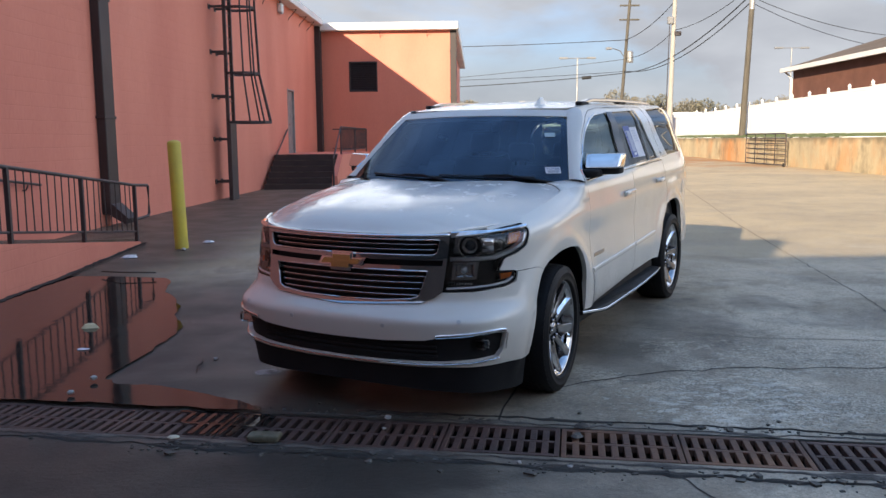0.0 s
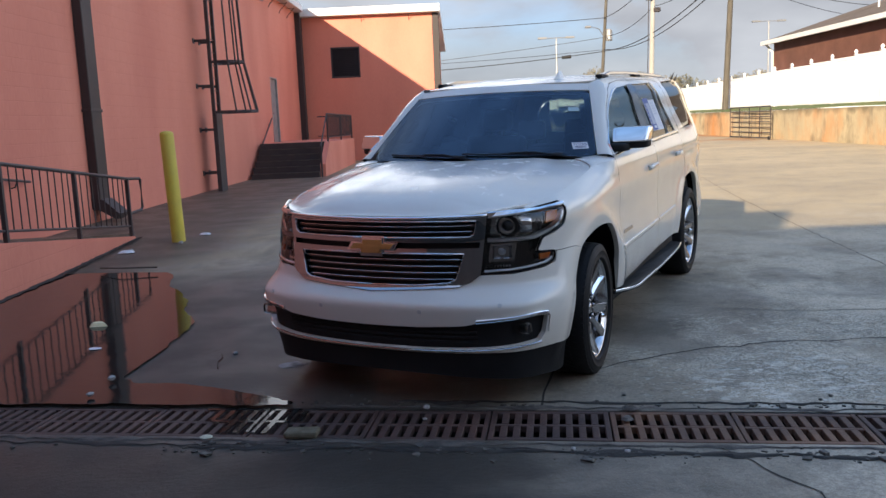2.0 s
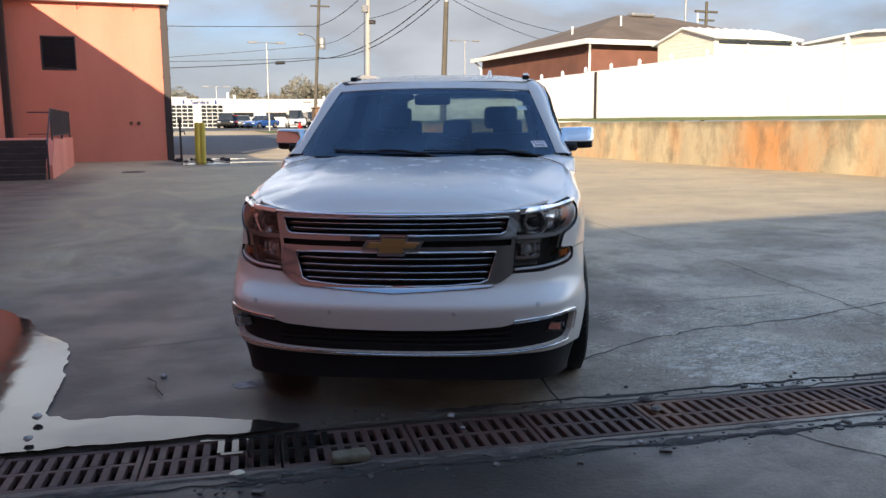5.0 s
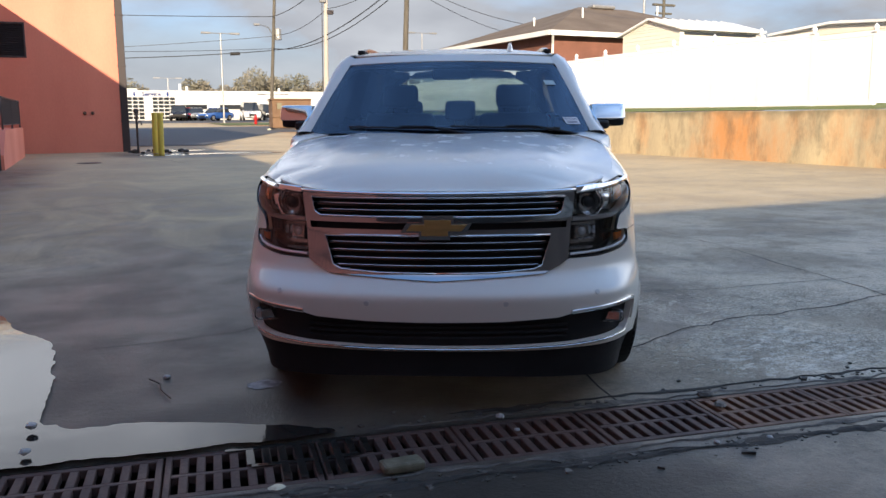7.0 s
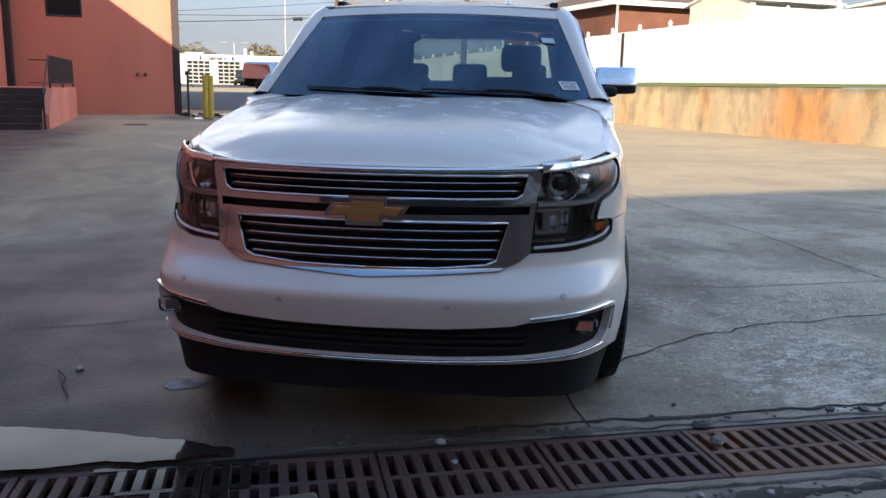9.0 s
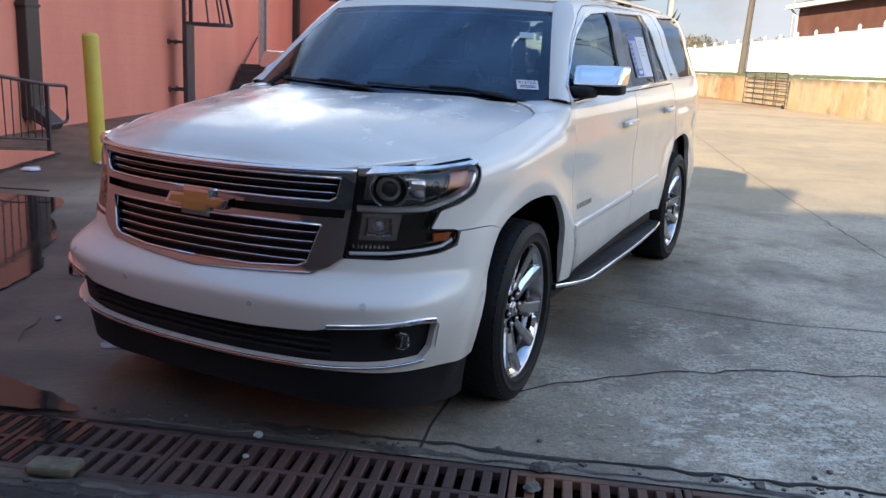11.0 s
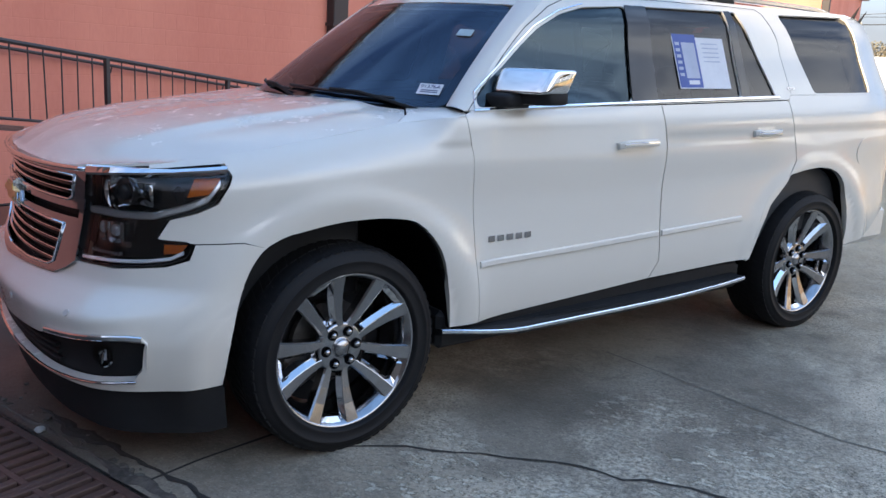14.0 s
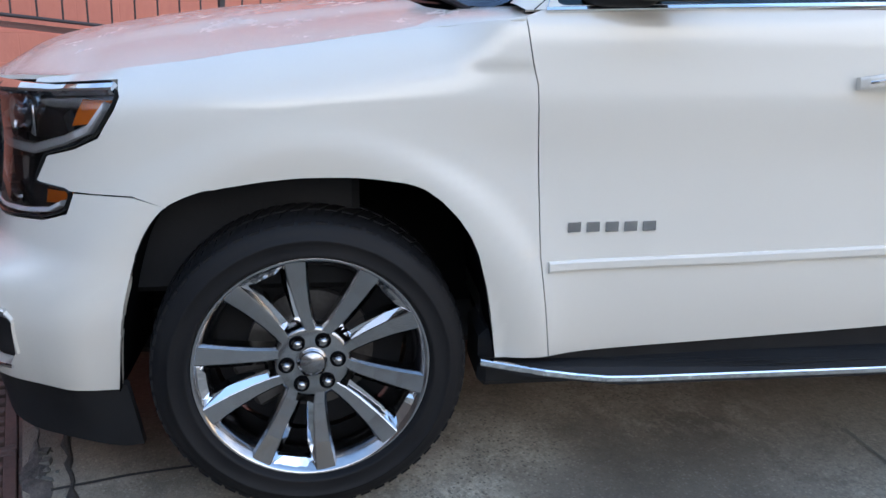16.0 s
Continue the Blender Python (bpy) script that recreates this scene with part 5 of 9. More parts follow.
    strip("edge_trim", mir(ed), 0.014, 0.018, M["chrome"], board, "chrome edge of the running board")
    tr = bmesh.new()
    for k in range(5):
        box(-2.2, -0.6, sgn * (0.905 + 0.018 * k) - 0.004, sgn * (0.905 + 0.018 * k) + 0.004, 0.372, 0.379, 0, tr)
    part("step_tread", tr, M["black_plastic"], board)

# wheel housings and underbody
for sgn in (1, -1):
    for arch, wx in ((ARCH_F, 0.03), (ARCH_R, -2.80)):
        bm = bmesh.new()
        cols = []
        for x, z in arch:
            cols.append([bm.verts.new((x, sgn * y, z - 0.004)) for y in (0.925, 0.75, 0.55)])
        for a, c in zip(cols, cols[1:]):
            for k in range(2):
                bm.faces.new((a[k], a[k + 1], c[k + 1], c[k]))
        bm.faces.new([c[2] for c in cols])
        part("wheel_housing", bm, M["housing"], car)
bm = bmesh.new()
box(-3.9, 0.75, -0.55, 0.55, 0.26, 0.44, 0.03, bm)
box(-2.3, -0.45, -0.86, 0.86, 0.30, 0.44, 0.02, bm)
part("underbody", bm, M["black_plastic"], car)
bm = bmesh.new()
box(-4.05, -3.45, -0.80, 0.80, 0.36, 0.62, 0.05, bm)
part("rear_bumper", bm, M["paint"], car)

# front bumper with its intake
BUMPER = [(Q0, 0.345)] + front_pts([(0.3, 0.345), (0.6, 0.348)]) + side_pts([(0.70, 0.350), (0.60, 0.348)]) + side_pts(ARCH_F[:25]) + side_pts([(0.42, 0.838), (0.565, 0.836), (0.586, 0.786), (0.652, 0.763)]) \
    + front_pts([(0.72, 0.746), (0.57, 0.746), (0.53, 0.715), (0.47, 0.686)]) + [(Q0, 0.662)]
INTAKE = [(Q0, 0.359)] + front_pts([(0.3, 0.360), (0.6, 0.367), (0.76, 0.380)]) + side_pts([(0.775, 0.392), (0.752, 0.43), (0.742, 0.528)]) + front_pts([(0.84, 0.540), (0.60, 0.520), (0.53, 0.503), (0.3, 0.490)]) + [(Q0, 0.487)]
bumper = panel("front_bumper", both(BUMPER), M["paint"], car, skin(), holes=[both(INTAKE)], steps=(0.05, 0.014), flange=0.03)
panel("lower_intake", both([(Q0, 0.35)] + front_pts([(0.6, 0.36)]) + side_pts([(0.74, 0.40), (0.72, 0.55)]) + front_pts([(0.6, 0.54)]) + [(Q0, 0.51)]), M["black_plastic"], bumper, skin(-0.035), step=0.08, flange=0.0)
LIP = front_pts([(0.3, 0.357), (0.6, 0.363), (0.76, 0.375)]) + side_pts([(0.768, 0.388)])
strip("intake_lip", skin_path([(2 * Q0 - q, z) for q, z in reversed(LIP)] + [(Q0, 0.355)] + LIP, 0.003), 0.008, 0.008, M["chrome"], bumper, "thin bright lip under the intake")
for z in (0.405, 0.432, 0.459):
    strip("intake_bar", skin_path([(2 * Q0 - qy(0.58, z), z), (2 * Q0 - qy(0.3, z), z), (Q0, z), (qy(0.3, z), z), (qy(0.58, z), z)], -0.03), 0.02, 0.012, M["black_plastic"], bumper)
DAM = [(Q0, 0.215)] + front_pts([(0.3, 0.21), (0.6, 0.195)]) + side_pts([(0.70, 0.175), (0.52, 0.155), (0.47, 0.160), (0.49, 0.348), (0.60, 0.346)]) + front_pts([(0.6, 0.343)]) + [(Q0, 0.343)]
panel("air_dam", both(DAM), M["black_plastic"], car, skin(-0.018), step=0.06, flange=0.02, label="black plastic air dam")
for sgn in (1, -1):
    mir = (lambda p: p) if sgn > 0 else mirrored_path
    strip("fog_trim", mir(skin_path(front_pts([(0.585, 0.527), (0.72, 0.538)]) + side_pts([(0.835, 0.549), (0.79, 0.549), (0.752, 0.544)]), 0.004)), 0.014, 0.020, M["chrome"], bumper, "chrome trim over the fog lamp")
    strip("fog_trim", mir(skin_path(side_pts([(0.752, 0.544), (0.736, 0.525), (0.738, 0.44)]), 0.003)), 0.010, 0.010, M["paint"], bumper)
    c = wrap(qy(0.775, 0.47), 0.47, -0.03)
    fog = part("fog_lamp", box(c.x - 0.03, c.x + 0.012, sgn * c.y - 0.085, sgn * c.y + 0.075, 0.445, 0.505, 0.012), M["lens"], bumper, "clear fog lamp")
    plate = box(-0.003, 0.003, -0.062, 0.062, -0.020, 0.020, 0.002)
    part("reflector", plate, M["dark_chrome"], fog, m=Matrix.Translation((c.x - 0.016, sgn * (c.y - 0.004), 0.475)) @ Matrix.Rotation(radians(-14 * sgn), 4, "Z") @ Matrix.Rotation(radians(-12), 4, "Y"))
    for k in range(3):
        part("reflector_rib", box(c.x - 0.020, c.x - 0.002 - 0.003 * k, sgn * (c.y - 0.045 + 0.036 * k) - 0.003, sgn * (c.y - 0.045 + 0.036 * k) + 0.003, 0.455, 0.495, 0.002), M["silver"], fog)
    for y, z in ((0.30, 0.575), (0.70, 0.61)):
        p, o_, u_ = skin_path([(qy(y, z), z), (qy(y, z) + 0.001, z)], 0.002, 1)[0]
        sns = bmesh.new()
        rod(p - o_ * 0.008, p + o_ * 0.0012, 0.0115, 18, 0.0115, sns)
        ob = part("parking_sensor", sns, M["sensor"], bumper)
        if sgn < 0:
            for v in ob.data.vertices:
                v.co.y = -v.co.y
            ob.data.flip_normals()

# grille
GR_OUT = [(Q0, 0.668)] + front_pts([(0.47, 0.692), (0.535, 0.722), (0.572, 0.75), (0.598, 1.066), (0.3, 1.062)]) + [(Q0, 1.060)]
GR_UP = [(Q0, 0.952)] + front_pts([(0.3, 0.951), (0.515, 0.951), (0.538, 0.966), (0.552, 1.036), (0.3, 1.038)]) + [(Q0, 1.038)]
GR_MID = [(Q0, 0.893)] + front_pts([(0.3, 0.893), (0.562, 0.892), (0.566, 0.922), (0.3, 0.923)]) + [(Q0, 0.923)]
GR_LOW = [(Q0, 0.698)] + front_pts([(0.25, 0.700), (0.42, 0.712), (0.455, 0.728), (0.492, 0.862), (0.3, 0.866)]) + [(Q0, 0.866)]
grille = panel("grille", both(GR_OUT), M["grille_chrome"], car, skin(0.012), holes=[both(GR_UP), both(GR_MID), both(GR_LOW)], step=0.05, flange=0.045, label="chrome double-bar grille")
panel("grille_mesh", both([(Q0, 0.68)] + front_pts([(0.46, 0.70), (0.56, 0.76), (0.58, 1.04)]) + [(Q0, 1.045)]), M["black_plastic"], grille, skin(-0.035), step=0.08, flange=0.0)
for z, y in ((1.010, 0.540), (0.980, 0.533), (0.832, 0.477), (0.798, 0.469), (0.764, 0.460), (0.730, 0.449)):
    q1, q2 = qy(y, z), qy(0.3, z)
    strip("grille_bar", skin_path([(2 * Q0 - q1, z), (2 * Q0 - q2, z), (Q0, z), (q2, z), (q1, z)], -0.004), 0.016, 0.0075, M["chrome"], grille, "thin chrome grille bar", full_round=True)
    strip("grille_slat", skin_path([(2 * Q0 - q1, z - 0.009), (2 * Q0 - q2, z - 0.009), (Q0, z - 0.009), (q2, z - 0.009), (q1, z - 0.009)], -0.018), 0.034, 0.012, M["gloss_black"], grille)
for z, hole in ((0, GR_UP), (0, GR_LOW)):
    full = both(hole)
    full.append(full[0])
    strip("grille_rim", skin_path(full, 0.012, 2), 0.014, 0.011, M["chrome"], grille, full_round=True)
TOP = front_pts([(0.15, 1.057), (0.3, 1.058), (0.45, 1.060), (0.598, 1.062)])
strip("top_bar", skin_path([(2 * Q0 - q, z) for q, z in reversed(TOP)] + [(Q0, 1.056)] + TOP, 0.016), 0.018, 0.016, M["chrome"], grille, "bright chrome bar along the top of the grille", full_round=True)
TIE = [(-0.155, -0.022), (-0.075, -0.022), (-0.075, -0.056), (0.060, -0.056), (0.060, -0.022), (0.128, -0.022), (0.155, 0.022), (0.075, 0.022), (0.075, 0.056), (-0.060, 0.056), (-0.060, 0.022), (-0.128, 0.022)]


def emblem(scale, x0, x1, mat, nm, parent, bevel):
    bm = bmesh.new()
    prism([(a * scale[0], b_ * scale[1]) for a, b_ in TIE], x0, x1, bm)
    bmesh.ops.bevel(bm, geom=[e for e in bm.edges if all(v.co.z > x0 + 1e-5 for v in e.verts)], offset=bevel, segments=2, affect="EDGES")
    return part(nm, bm, mat, parent, m=Matrix.Translation((0.945, 0, 0.905)) @ Matrix(((0, 0, 1, 0), (1, 0, 0, 0), (0, 1, 0, 0), (0, 0, 0, 1))))


e1 = emblem((1.0, 1.0), -0.03, 0.028, M["chrome"], "emblem", grille, 0.009)
e1["label"] = "chrome-edged gold emblem"
e2 = emblem((0.85, 0.64), 0.01, 0.032, M["gold"], "emblem_face", grille, 0.003)

# headlamps
for sgn in (1, -1):
    mir = (lambda p: p) if sgn > 0 else mirrored_path
    lamp = panel("headlamp", HEADLAMP, M["gloss_black"], car, skin(-0.055), step=0.05, side=sgn, flange=0.0, label="black headlamp with chrome details")
    cover = panel("lamp_lens", HEADLAMP, M["lens"], lamp, skin(-0.002), step=0.05, side=sgn, flange=0.0, label="clear lamp lens")
    cover.visible_shadow = False
    for bowl in ([(0.615, 0.950), (0.76, 0.950), (0.785, 1.035), (0.625, 1.042)], [(0.61, 0.805), (0.735, 0.805), (0.745, 0.90), (0.615, 0.90)]):
        panel("reflector_bowl", front_pts(bowl), M["dark_chrome"], lamp, skin(-0.050), step=0.04, side=sgn, flange=0.0, label="silvered bowl inside the lamp")
    ring = HEADLAMP + [HEADLAMP[0]]
    strip("lamp_seal", mir(skin_path(ring, -0.004, 2)), 0.014, 0.007, M["gloss_black"], lamp)
    top = side_pts([(0.448, 1.080), (0.50, 1.075), (0.60, 1.066)]) + front_pts([(0.72, 1.066), (0.66, 1.064), (0.602, 1.061)])
    strip("brow_trim", mir(skin_path(top, 0.009, 3)), 0.020, 0.034, M["chrome"], lamp, "chrome brow over the headlamp")
    mid = front_pts([(0.60, 0.925), (0.70, 0.922), (0.80, 0.925)]) + side_pts([(0.585, 0.955), (0.52, 0.985), (0.478, 1.035)])
    strip("lamp_divider", mir(skin_path(mid, -0.018, 3)), 0.03, 0.024, M["silver"], lamp, "chrome bar across the lamp")
    low = front_pts([(0.59, 0.765), (0.70, 0.768)]) + side_pts([(0.70, 0.778), (0.64, 0.788), (0.602, 0.808)])
    strip("lamp_edge", mir(skin_path(low, -0.010, 3)), 0.02, 0.014, M["silver"], lamp)
    for y, z, r, deep in ((0.700, 0.993, 0.052, 0.010), (0.672, 0.858, 0.042, 0.012)):
        q = qy(y, z)
        p, o_, u_ = skin_path([(q, z), (q + 0.001, z)], -0.05, 1)[0]
        face = Vector((0.86, 0.45, 0.05)).normalized()
        rot = face.to_track_quat("Z", "Y").to_matrix().to_4x4()
        bm = bmesh.new()
        if z > 0.9:
            lathe([(r * 1.30, 0.030), (r * 1.22, 0.030), (r * 1.05, 0.014), (r * 0.85, -0.002), (r * 0.62, -0.010), (0.001, -0.012)], 32, bm)
            box(0.055, 0.125, -0.040, 0.036, -0.004, 0.006, 0.004, bm)
        else:
            lathe([(r * 1.25, 0.032), (r * 1.12, 0.012), (r * 0.9, -0.004), (r * 0.55, -0.012), (0.001, -0.014)], 4, bm)
            bmesh.ops.transform(bm, matrix=Matrix.Diagonal((1.35, 0.92, 1, 1)) @ Matrix.Rotation(radians(45), 4, "Z"), verts=bm.verts)
        bmesh.ops.transform(bm, matrix=Matrix.Translation(p) @ rot, verts=bm.verts)
        if sgn < 0:
            for v in bm.verts:
                v.co.y = -v.co.y
            bmesh.ops.reverse_faces(bm, faces=bm.faces)
        bz = part("reflector", bm, M["chrome"], lamp, "chrome lamp reflector", smooth=z > 0.9)
        bm = bmesh.new()
        bmesh.ops.create_uvsphere(bm, u_segments=24, v_segments=14, radius=r * (0.58 if z > 0.9 else 0.5))
        bmesh.ops.scale(bm, vec=(1, 1, 0.6), verts=bm.verts)
        bmesh.ops.transform(bm, matrix=Matrix.Translation(p + face * (0.010 if z > 0.9 else 0.004)) @ rot, verts=bm.verts)
        if sgn < 0:
            for v in bm.verts:
                v.co.y = -v.co.y
            bmesh.ops.reverse_faces(bm, faces=bm.faces)
        part("projector", bm, M["window_dark"] if z > 0.9 else M["silver"], bz, smooth=True)
    amb = side_pts([(0.585, 0.985), (0.555, 1.045), (0.475, 1.048), (0.50, 0.998)])
    panel("side_marker", amb, M["amber"], lamp, skin(-0.035), step=0.05, side=sgn, flange=0.012, label="amber side reflector")
    amb = side_pts([(0.66, 0.800), (0.655, 0.832), (0.590, 0.832), (0.612, 0.806)])
    panel("side_marker", amb, M["amber"], lamp, skin(-0.018), step=0.05, side=sgn, flange=0.012, label="amber side reflector")
    for k in range(9):
        y = 0.60 + 0.014 * k
        p = wrap(qy(y, 0.785), 0.785, -0.038)
        part("lamp_led", box(p.x - 0.006, p.x + 0.010, sgn * p.y - 0.005, sgn * p.y + 0.005, 0.779, 0.793, 0.002), M["chrome"], lamp)

# fender and hood gap shadow plates: dark inner structure behind the seams
bm = bmesh.new()
box(-0.10, 0.60, -0.80, 0.80, 0.55, 1.02, 0.02, bm)
part("engine_bay", bm, M["black_plastic"], car)

# mirrors
def blob(c, r, e1, e2, sweep=0.0, bm=None, lean=0.0):
    """A rounded box: a superellipsoid about c with half sizes r, swept back outwards."""
    own = bm if bm is not None else bmesh.new()
    pw = lambda v, k: math.copysign(abs(v) ** k, v)
    rings = []
    for i in range(19):
        v = -math.pi / 2 + math.pi * (i + 0.02) / 18.04
        row = []
        for j in range(40):
            u = 2 * math.pi * j / 40
            y = r[1] * pw(math.cos(v), e1) * pw(math.sin(u), e2)
            row.append(own.verts.new((c[0] + r[0] * pw(math.cos(v), e1) * pw(math.cos(u), e2) - sweep * y - lean * r[2] * pw(math.sin(v), e1), c[1] + y, c[2] + r[2] * pw(math.sin(v), e1))))
        rings.append(row)
    for a, b_ in zip(rings, rings[1:]):
        for j in range(40):
            own.faces.new((a[j], a[(j + 1) % 40], b_[(j + 1) % 40], b_[j]))
    own.faces.new(rings[0][::-1])
    own.faces.new(rings[-1])
    bmesh.ops.recalc_face_normals(own, faces=own.faces)
    return own


for sgn in (1, -1):
    bm = blob((-0.785, 0.962, 1.316), (0.060, 0.102, 0.030), 0.35, 0.4, 0.45)
    blob((-0.700, 0.890, 1.300), (0.075, 0.070, 0.030), 0.5, 0.5, 0.3, bm)
    base = part("door_mirror", bm, M["black_plastic"], car, "chrome-capped door mirror", smooth=True)
    cap = part("mirror_cap", blob((-0.785, 0.960, 1.379), (0.066, 0.110, 0.050), 0.22, 0.30, 0.45, None, 0.55), M["chrome"], base, "chrome mirror cap", smooth=True)
    bm = box(-0.004, 0.004, -0.082, 0.082, -0.042, 0.040, 0.003)
    bmesh.ops.transform(bm, matrix=Matrix.Translation((-0.856, 0.960, 1.378)) @ Matrix.Rotation(math.atan(0.45), 4, "Z"), verts=bm.verts)
    gl = part("mirror_glass", bm, M["window_dark"], base)
    if sgn < 0:
        for o2 in (base, cap, gl):
            for v in o2.data.vertices:
                v.co.y = -v.co.y
            o2.data.flip_normals()
    panel("mirror_sail", side_pts(tucked([(-0.530, 1.274), (-0.545, 1.335), (-0.66, 1.415), (-0.665, 1.280)])), M["gloss_black"], car, skin(-0.012), step=0.06, side=sgn, flange=0.0)

# roof rails, aerial fin
for sgn in (1, -1):
    mir = (lambda p: p) if sgn > 0 else mirrored_path
    path = []
    for i in range(31):
        x = -1.28 - 2.15 * i / 30
        lift = 0.020 * smooth01(0, 0.12, i / 30) * smooth01(1.0, 0.90, i / 30)
        path.append((Vector((x, 0.618, roof_at(x, 0.618).z + 0.005 + lift)), Vector((0, 1, 0)), Vector((0, 0, 1))))
    rail = strip("roof_rail", mir(path), 0.040, 0.026, M["dark_chrome"], car, "satin roof rail")
    for x in (-1.34, -2.35, -3.36):
        zt = roof_at(x, 0.618).z
        part("rail_foot", box(x - 0.09, x + 0.09, sgn * 0.618 - 0.024, sgn * 0.618 + 0.024, zt - 0.008, zt + 0.022, 0.008), M["black_plastic"], rail)
bm = bmesh.new()
prism([(-1.52, 0.0), (-1.57, 0.022), (-1.69, 0.030), (-1.72, 0.0), (-1.69, -0.030), (-1.57, -0.022)], 1.79, 1.855, bm)
for v in bm.verts:
    if v.co.z > 1.82:
        v.co.y *= 0.2
        v.co.x = -1.66 + (v.co.x + 1.66) * 0.28
bmesh.ops.bevel(bm, geom=bm.edges[:], offset=0.004, segments=2, affect="EDGES")
bmesh.ops.translate(bm, vec=(0.50, 0.37, -0.022), verts=bm.verts)
part("aerial", bm, M["paint"], car, "white shark-fin aerial")

# model name in bright letters, as plain bars, and trim badge
for sgn in (1,):
    for k in range(5):
        x = -0.605 - 0.048 * k
        q = side_pts([(x, 0.738), (x, 0.762), (x - 0.032, 0.763), (x - 0.032, 0.739)])
        panel("badge_bar", q, M["dark_chrome"], car, skin(0.005), step=0.05, side=sgn, flange=0.006, label="small chrome badge bar")
    for k in range(3):
        x = -2.60 - 0.022 * k
        panel("badge_bar", side_pts([(x, 1.345), (x, 1.358), (x - 0.016, 1.358), (x - 0.016, 1.345)]), M["dark_chrome"], car, skin(0.004), step=0.05, side=sgn, flange=0.004)
    cap = [(3.36 + 0.075 * math.cos(a * math.pi / 10), 1.0 + 0.075 * math.sin(a * math.pi / 10)) for a in range(20)]
    fuel = panel("fuel_flap", cap, M["paint"], car, skin(0.003), step=0.05, side=sgn, flange=0.006)

# wheels
def wheel(at, sgn):
    hub = thing("wheel")
    hub.parent = car
    hub.matrix_local = Matrix.Translation(at) @ Matrix.Rotation(radians(3.5 if Vector(at).x > -1.5 else 0), 4, "Z") @ Matrix.Rotation(radians(-90 if sgn > 0 else 90), 4, "X") @ Matrix.Rotation(radians((44 if sgn > 0 else 50) - (15 if Vector(at).x > -1.5 else 0)), 4, "Z")
    # local z points outwards from the car
    side = [(0.279, -0.125), (0.30, -0.135), (0.345, -0.138), (0.378, -0.128), (0.392, -0.112), (0.396, -0.10), (0.396, -0.05), (0.396, 0.0), (0.396, 0.06), (0.393, 0.10), (0.384, 0.116), (0.366, 0.127), (0.352, 0.1305), (0.350, 0.1335), (0.344, 0.1335), (0.342, 0.131), (0.328, 0.131), (0.314, 0.127), (0.309, 0.130), (0.304, 0.127), (0.300, 0.116), (0.297, 0.106)]
    t = lathe(side, 96)
    bmesh.ops.recalc_face_normals(t, faces=t.faces)
    part("tyre", t, M["tyre"], hub, "black road tyre", smooth=True)
    tb = bmesh.new()
    for k in range(60):
        a = 2 * math.pi * k / 60
        for z0, z1, tw in ((0.055, 0.117, 0.10), (-0.118, -0.055, -0.10), (-0.035, 0.035, 0.2)):
            vs_ = []
            for rr in (0.394, 0.3995):
                for zz, da in ((z0, 0.0), (z1, tw * 0.4)):
                    for w_ in (-0.036, 0.036):
                        rz = rr - 0.010 * (max(0, abs(zz) - 0.095) / 0.02)
                        vs_.append(tb.verts.new((rz * math.cos(a + da + w_), rz * math.sin(a + da + w_), zz)))
            i0, i1, i2, i3, o0, o1, o2, o3 = vs_
            for f in ((o0, o1, o3, o2), (i0, i1, o1, o0), (i2, o2, o3, i3), (i0, o0, o2, i2), (i1, i3, o3, o1)):
                tb.faces.new(f)
    bmesh.ops.recalc_face_normals(tb, faces=tb.faces)
    tread = part("tread", tb, M["tyre"], hub.children[0])
    r_ = lathe([(0.266, -0.12), (0.255, -0.06), (0.255, 0.030), (0.260, 0.055), (0.269, 0.078), (0.280, 0.096), (0.289, 0.106), (0.295, 0.112), (0.299, 0.110), (0.300, 0.098)], 72)
    bmesh.ops.recalc_face_normals(r_, faces=r_.faces)
    for f in r_.faces:
        f.normal_flip() if f.calc_center_median().xy.dot(f.normal.xy) > 0 and f.calc_center_median().z < 0.09 else None
    rim = part("rim", r_, M["dark_chrome"], hub, "polished five-spoke-pair alloy rim", smooth=True)
    # spokes: five pairs, each pair holding a pocket; stations are radius, angle from the pair's middle, half width, height
    STATIONS = ((0.060, 0.46, 0.020, 0.058), (0.085, 0.36, 0.022, 0.060), (0.115, 0.295, 0.0235, 0.064), (0.16, 0.272, 0.026, 0.072), (0.22, 0.272, 0.030, 0.085), (0.288, 0.285, 0.035, 0.104))
    BEVEL = 0.013
    spoke_me = []
    for sd in (-1, 1):
        bm = bmesh.new()
        rows2 = []
        for r0, da, w_, top in STATIONS:
            a = sd * da
            rad, tan = Vector((math.cos(a), math.sin(a), 0)), Vector((-math.sin(a), math.cos(a), 0)) * sd
            b_ = rad * r0
            rows2.append([bm.verts.new(b_ + tan * u + Vector((0, 0, top + dz))) for u, dz in ((BEVEL - w_, -0.046), (BEVEL - w_, 0.0), (BEVEL - w_ + 0.003, 0.0015), (w_ - 0.006, 0.0), (w_, -0.007), (w_, -0.046))])
        for a_, b2 in zip(rows2, rows2[1:]):
            for j in range(6):
                bm.faces.new((a_[j], a_[(j + 1) % 6], b2[(j + 1) % 6], b2[j]))
        bmesh.ops.recalc_face_normals(bm, faces=bm.faces)
        spoke_me.append(mesh_of("spoke", bm, M["wheel_grey"]))
    # bright bevelled wall that runs down one spoke, round the hub and up the other
    half = []
    for r0, da, w_, top in STATIONS[2:]:
        a = da
        rad, tan = Vector((math.cos(a), math.sin(a), 0)), Vector((-math.sin(a), math.cos(a), 0))
